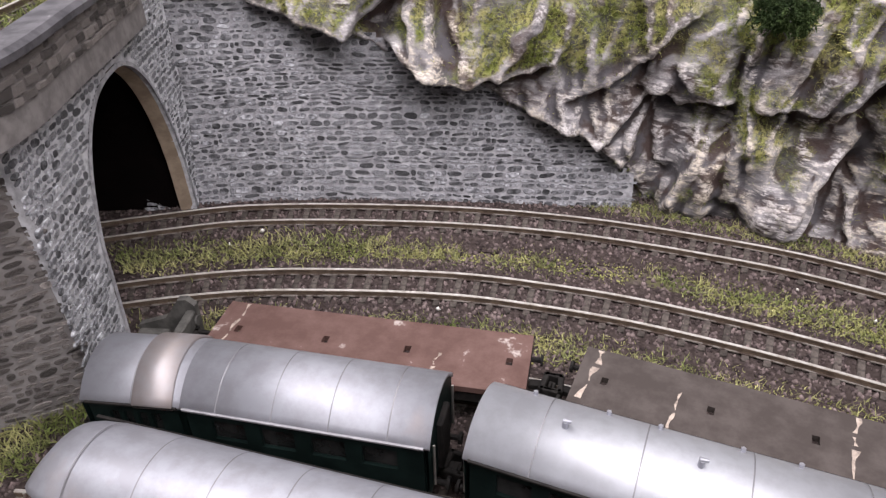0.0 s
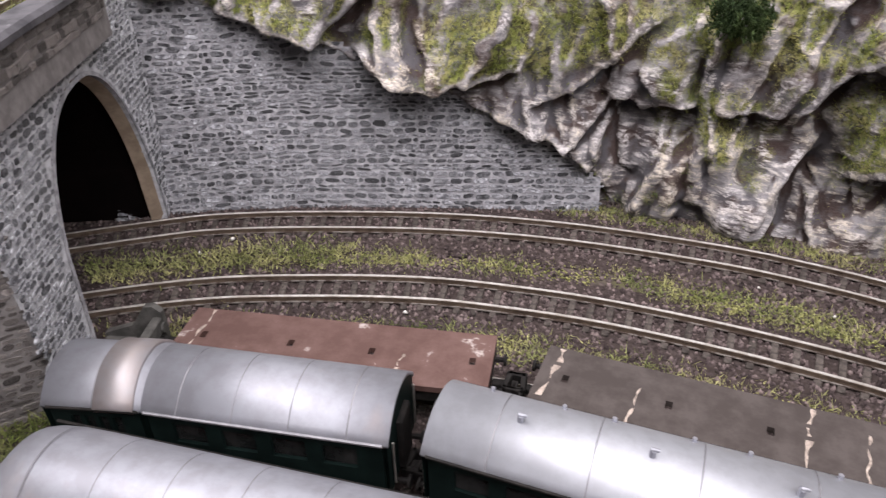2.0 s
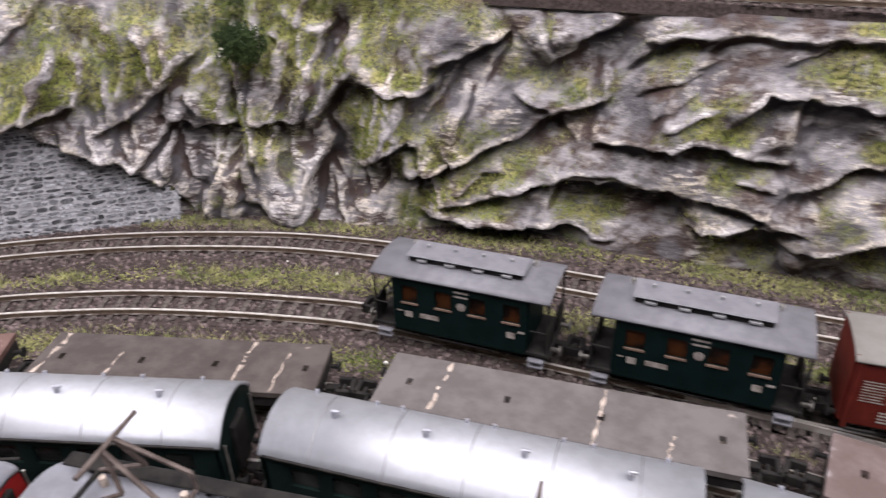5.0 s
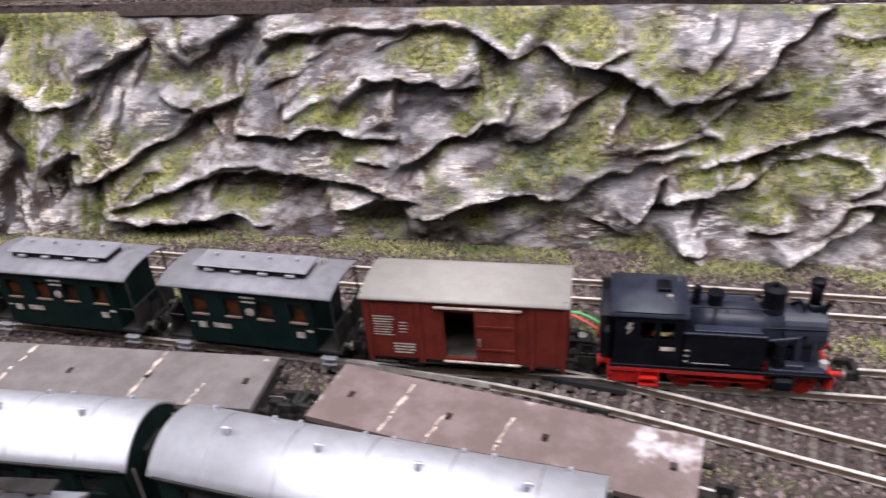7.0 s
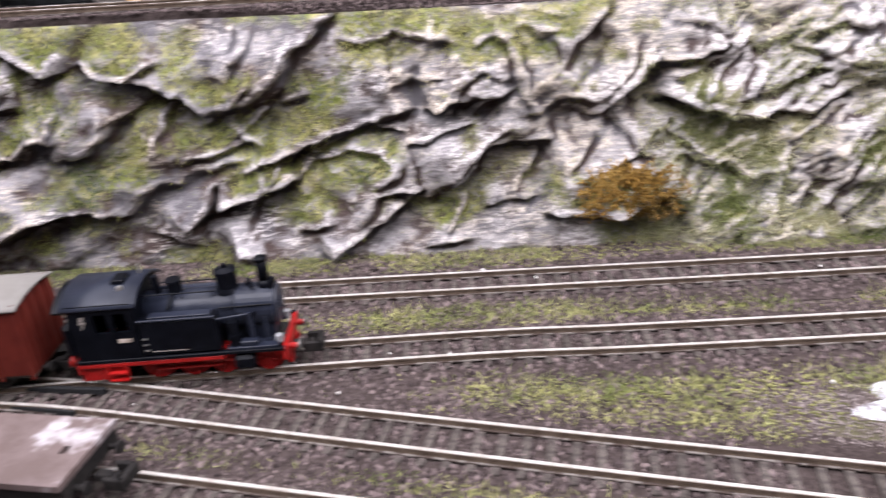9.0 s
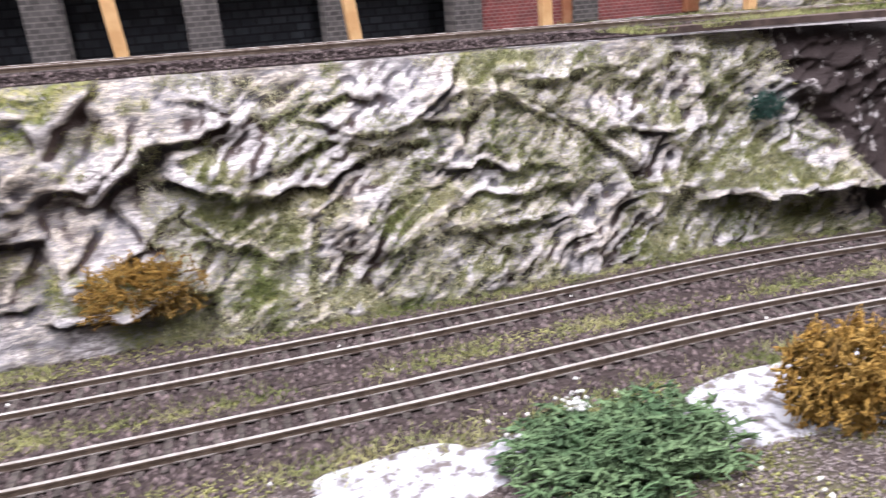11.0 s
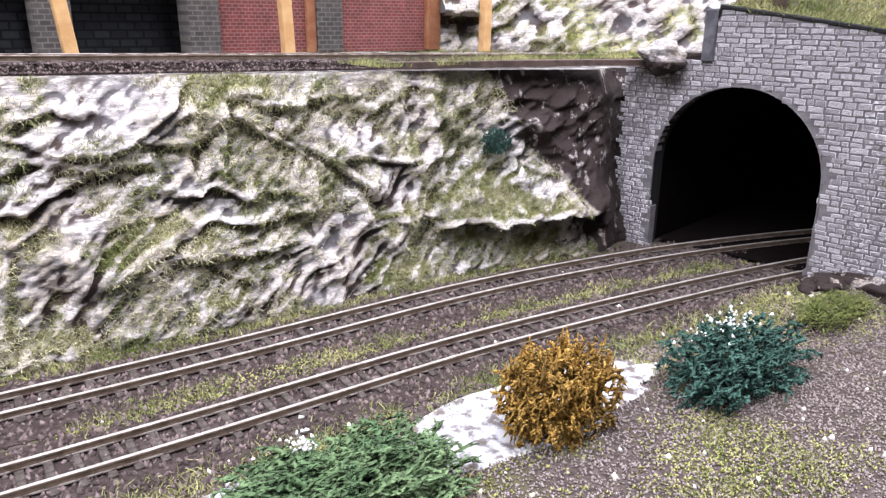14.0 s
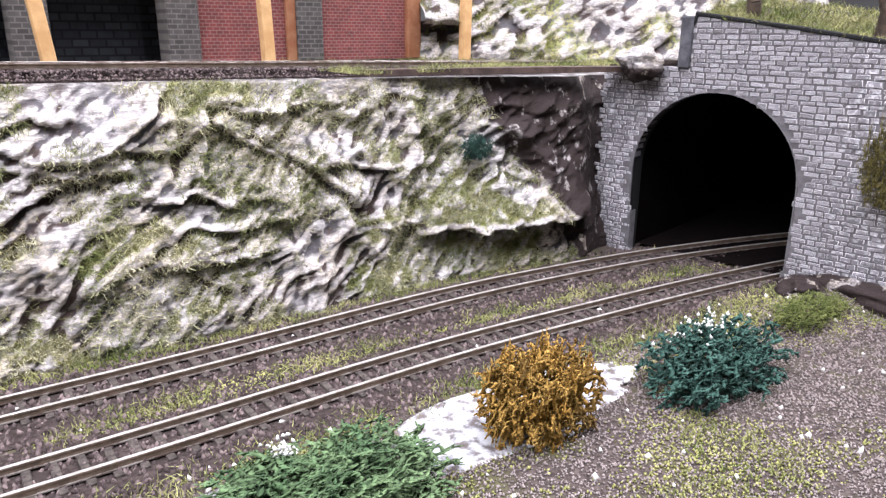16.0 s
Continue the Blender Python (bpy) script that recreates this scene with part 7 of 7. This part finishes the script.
WIRERED = mat("wire_red", (0.5, 0.06, 0.03), 0.4)
for k, (wm, lab) in enumerate(((WIREGREEN, "thin green cable"), (WIRERED, "thin red cable"))):
    bm = bmnew()
    P = [Vector((1.0 + t * 1.6, 0.55 + 0.35 * math.sin(t * 3 + k), 0.12 + 0.15 * math.sin(t * 3.1))) for t in np.linspace(0, 1, 9)]
    rings = [[bm.verts.new((q + Vector((0, 0.035 * math.cos(g), 0.035 * math.sin(g)))) * CM) for g in (0, 1.57, 3.14, 4.71)] for q in P]
    for r0, r1 in zip(rings, rings[1:]):
        for j in range(4):
            bm.faces.new((r0[j], r0[(j + 1) % 4], r1[(j + 1) % 4], r1[j]))
    part("cable", bm, wm, pm, lab)

# buffer stop at the end of the wagon siding
bs = thing("buffer_stop", "dark grey plastic buffer stop at the siding's end", "buffer stop")
p, a = along(WAGONS, nearest_s(WAGONS, -36.5))
bs.matrix_world = pose(p[0] * CM, p[1] * CM, 0, 0, 0, math.degrees(a))
BSGREY = mat("stop_grey", (0.055, 0.053, 0.05), 0.6, 0, (0.1, 0.096, 0.09), 300, 0.2, spec=0.15)
for s in (-1, 1):
    bm = bmnew()
    prof = [(-1.3, 0.0), (0.3, 0.0), (0.3, 1.15), (0.12, 1.32), (-0.1, 1.3), (-0.5, 0.75), (-1.25, 0.5)]
    ring = [[bm.verts.new(Vector((x, s * 0.66 + dy, z)) * CM) for x, z in prof] for dy in (-0.09, 0.09)]
    bm.faces.new(ring[0])
    bm.faces.new(ring[1][::-1])
    for i in range(len(prof)):
        j = (i + 1) % len(prof)
        bm.faces.new((ring[0][j], ring[0][i], ring[1][i], ring[1][j]))
    part("cheek", bm, BSGREY, bs)
part("cross_beam", box(bmnew(), 0.05, 0.28, -0.8, 0.8, 0.6, 1.02, 0.04), BSGREY, bs)
part("back_plate", box(bmnew(), -1.2, -0.45, -0.56, 0.56, 0.3, 0.45, 0.03), BSGREY, bs)
buffers(bs, 0.1, 1, BSGREY, 0.5, 0.78)

# ---- bushes of dyed lichen ----
def lichen(name, label, place, size, count, material, seed, thick=0.045, kink=0.55, droop=0.0, clumps=5):
    """A cushion of many short forking strands, torn off in a few clumps that stand side by side."""
    r = np.random.default_rng(seed)

    def strand(V, F, p, d, length, t, depth):
        n = 5
        pts = [p]
        for k in range(n):
            d = d + r.normal(0, kink * 0.5, 3) + np.array((0, 0, -droop))
            d = d / np.linalg.norm(d)
            p = p + d * length / n
            pts.append(p)
            if depth > 0 and k in (1, 2, 3):
                strand(V, F, p, d + r.normal(0, 0.8, 3), length * r.uniform(0.4, 0.65), t * 0.75, depth - 1)
        base = len(V)
        for k, q in enumerate(pts):
            w = t * (1.0 - 0.6 * k / n)
            for a in (0, 2.09, 4.19):
                V.append(q + np.array((math.cos(a + k) * w, math.sin(a + k) * w, 0.5 * w * math.sin(a * 2))))
        for k in range(n):
            for j in range(3):
                F.append((base + 3 * k + j, base + 3 * k + (j + 1) % 3, base + 3 * k + 3 + (j + 1) % 3, base + 3 * k + 3 + j))

    bunch = [([], []) for _ in range(clumps)]
    for _ in range(count):
        q = r.normal(size=3)
        q /= np.max(np.abs(q)) ** 0.55 * np.linalg.norm(q) ** 0.45
        q *= r.uniform(0.35, 0.92)
        d = q / np.linalg.norm(q) + r.normal(0, 0.5, 3)
        k = int((math.atan2(q[1], q[0]) / (2 * math.pi) + 0.5) * clumps) % clumps
        q[2] = (q[2] + 1) * 0.5
        strand(*bunch[k], q * 0.86, d, r.uniform(0.14, 0.34), thick / max(size), 1)
    meshes = []
    for V, F in bunch:
        V = np.array(V) * (np.array(size) * 0.95)
        V[:, 2] = np.maximum(V[:, 2], -0.05)
        meshes.append(soup("clump", V * CM, F, material, True))
    m = Matrix.Translation(Vector(place) * CM)
    if clumps == 1:
        return thing(name, label, "bush", m, data=meshes[0])
    ob = thing(name, label, "bush", m)
    for me in meshes:
        part("clump", me, material, ob)
    return ob


GOLD = mat("gold_lichen", (0.23, 0.125, 0.022), 0.8, 0, (0.4, 0.25, 0.065), 120, 0.2, rnd=0.3, color3=(0.13, 0.08, 0.025), scale3=70)
TEAL = mat("green_lichen", (0.024, 0.062, 0.048), 0.85, 0, (0.045, 0.1, 0.08), 120, 0.2, rnd=0.35)
MOSSG = mat("moss_lichen", (0.055, 0.1, 0.045), 0.85, 0, (0.12, 0.18, 0.085), 120, 0.2, rnd=0.35)
OLIVE = mat("olive_lichen", (0.12, 0.15, 0.04), 0.85, 0, (0.2, 0.22, 0.07), 120, 0.2, rnd=0.35)
OLIVEDARK = mat("dark_foliage", (0.03, 0.052, 0.018), 0.85, 0, (0.06, 0.09, 0.028), 120, 0.2, rnd=0.35)
gz = lambda x, y: float(ground_z(np.array([x]), np.array([y]))[0])  # noqa: E731
lichen("bush", "golden-brown dyed lichen bush on white plaster", (24.1, 6.9, gz(24.1, 6.9) - 0.05), (1.6, 1.2, 2.2), 760, GOLD, 1, 0.085, 1.0)
lichen("bush", "dark teal-green lichen bush with thick strands", (29.1, 5.9, gz(29.1, 5.9) - 0.05), (2.65, 1.6, 1.6), 480, TEAL, 2, 0.1, 1.1)
lichen("bush", "mossy green low bush at the track's edge", (19.3, 7.4, gz(19.3, 7.4) - 0.05), (2.8, 1.8, 1.05), 700, MOSSG, 3, 0.095, 1.0)
lichen("bush", "small light green bush before the portal", (34.4, 6.2, gz(34.4, 6.2) - 0.05), (2.1, 0.85, 0.75), 560, OLIVE, 4, 0.04, 0.9)
def on_rock(u, z):
    """The place on the rock face at u along and about z up."""
    i = int((u + 44.5) / 0.075)
    return RC[i, int(np.argmin(np.abs(RC[i, :, 2] - z)))]


for label, u, z, size, count, material, seed, thick in (
    ("flat golden lichen bush on the rock face", 10.75, 0.9, (1.95, 0.9, 1.75), 620, GOLD, 5, 0.055),
    ("small dark green bush on the rock face", 30.2, 3.9, (0.75, 0.5, 0.95), 300, TEAL, 6, 0.035),
    ("dark green bushy shrub high on the rock", -27.2, 5.6, (1.0, 0.8, 1.3), 620, OLIVEDARK, 7, 0.045),
):
    x, y, z = on_rock(u, z)
    lichen("bush", label, (x, y - 0.75 * size[1], z), size, count, material, seed, thick, 0.95)
lichen("bush", "olive creeper hanging on the brick portal", (37.4, 6.0, 3.2), (0.5, 0.9, 2.8), 520, mat("brown_creeper", (0.1, 0.085, 0.025), 0.85, 0, (0.2, 0.17, 0.06), 120, 0.2, rnd=0.35), 8, 0.045, 0.9)
FLOWER = mat("white_flower", (0.8, 0.8, 0.78), 0.8, 0, (0.65, 0.65, 0.62), 300, 0.2)
for nm, (fx, fy, fz), n, sp in (("flowers", (29.2, 6.3, 1.35), 70, (1.3, 0.5, 0.22)), ("flowers", (18.9, 8.5, 0.7), 45, (0.25, 0.2, 0.3))):
    x, y, z = fx + rng.normal(0, sp[0] / 2, n), fy + rng.normal(0, sp[1] / 2, n), fz + rng.normal(0, sp[2] / 2, n)
    o = grains(nm, "tiny white blossoms on a lichen bush", x, y, z, rng.uniform(0.03, 0.07, n), FLOWER)
    o["category"] = "flowers"

# white plaster patches on the ground
def patch(label, cx, cy, rx, ry, seed):
    bm = bmnew()
    rings, seg = 8, 36
    rows = []
    for i in range(rings + 1):
        f = i / rings
        row = []
        for k in range(seg):
            a = 2 * math.pi * k / seg
            j = 1 + 0.5 * noise.noise(Vector((math.cos(a) * 1.6, math.sin(a) * 1.6, seed))) + 0.18 * noise.noise(Vector((math.cos(a) * 5, math.sin(a) * 5, seed)))
            x, y = cx + math.cos(a) * rx * f * j, cy + math.sin(a) * ry * f * j
            z = gz(x, y) + 0.06 * (1 - f) + (0.05 if f < 0.95 else -0.04) + 0.05 * noise.noise(Vector((x * 1.7, y * 1.7, seed)))
            row.append(bm.verts.new(Vector((x, y, z)) * CM))
        rows.append(row)
    for a, b in zip(rows, rows[1:]):
        for k in range(seg):
            q = (a[k], a[(k + 1) % seg], b[(k + 1) % seg], b[k])
            try:
                bm.faces.new(q)
            except ValueError:
                pass
    me = bpy.data.meshes.new("plaster_patch")
    bm.to_mesh(me)
    bm.free()
    me.materials.append(SNOWPATCH)
    me.polygons.foreach_set("use_smooth", [True] * len(me.polygons))
    thing("plaster_patch", label, "plaster patch", data=me)


patch("bare white plaster patch beside the track", 15.9, 8.5, 2.9, 0.95, 2.0)
patch("white plaster patch under the golden bush", 24.3, 7.75, 4.1, 1.35, 5.0)

# tree trunks on the turf above the portal
BARK = mat("bark", (0.06, 0.045, 0.035), 0.9, 0, (0.12, 0.09, 0.07), 300, 0.6)
for x, y, z, r in ((38.6, 11.6, 8.3, 0.27), (38.4, 7.2, 7.9, 0.24)):
    bm = bmnew()
    prev = None
    P = [Vector((x + 0.12 * math.sin(k * 1.3 + x), y + 0.1 * math.cos(k * 1.7), z - 0.3 + k * 0.6)) for k in range(10)]
    for k, (a, b) in enumerate(zip(P, P[1:])):
        cyl(bm, a, b, r * (1 - k * 0.06), r * (1 - (k + 1) * 0.06), n=12)
    t = thing("tree", "tall brown tree trunk on the turf", "tree")
    part("trunk", bm, BARK, t)
    cr = lichen("crown", "", (x, y, z + 3.2), (1.6, 1.6, 2.4), 260, OLIVEDARK, int(x * 7), 0.05, clumps=1)
    for key in ("label", "category"):
        if key in cr:
            del cr[key]
    cr.parent = t
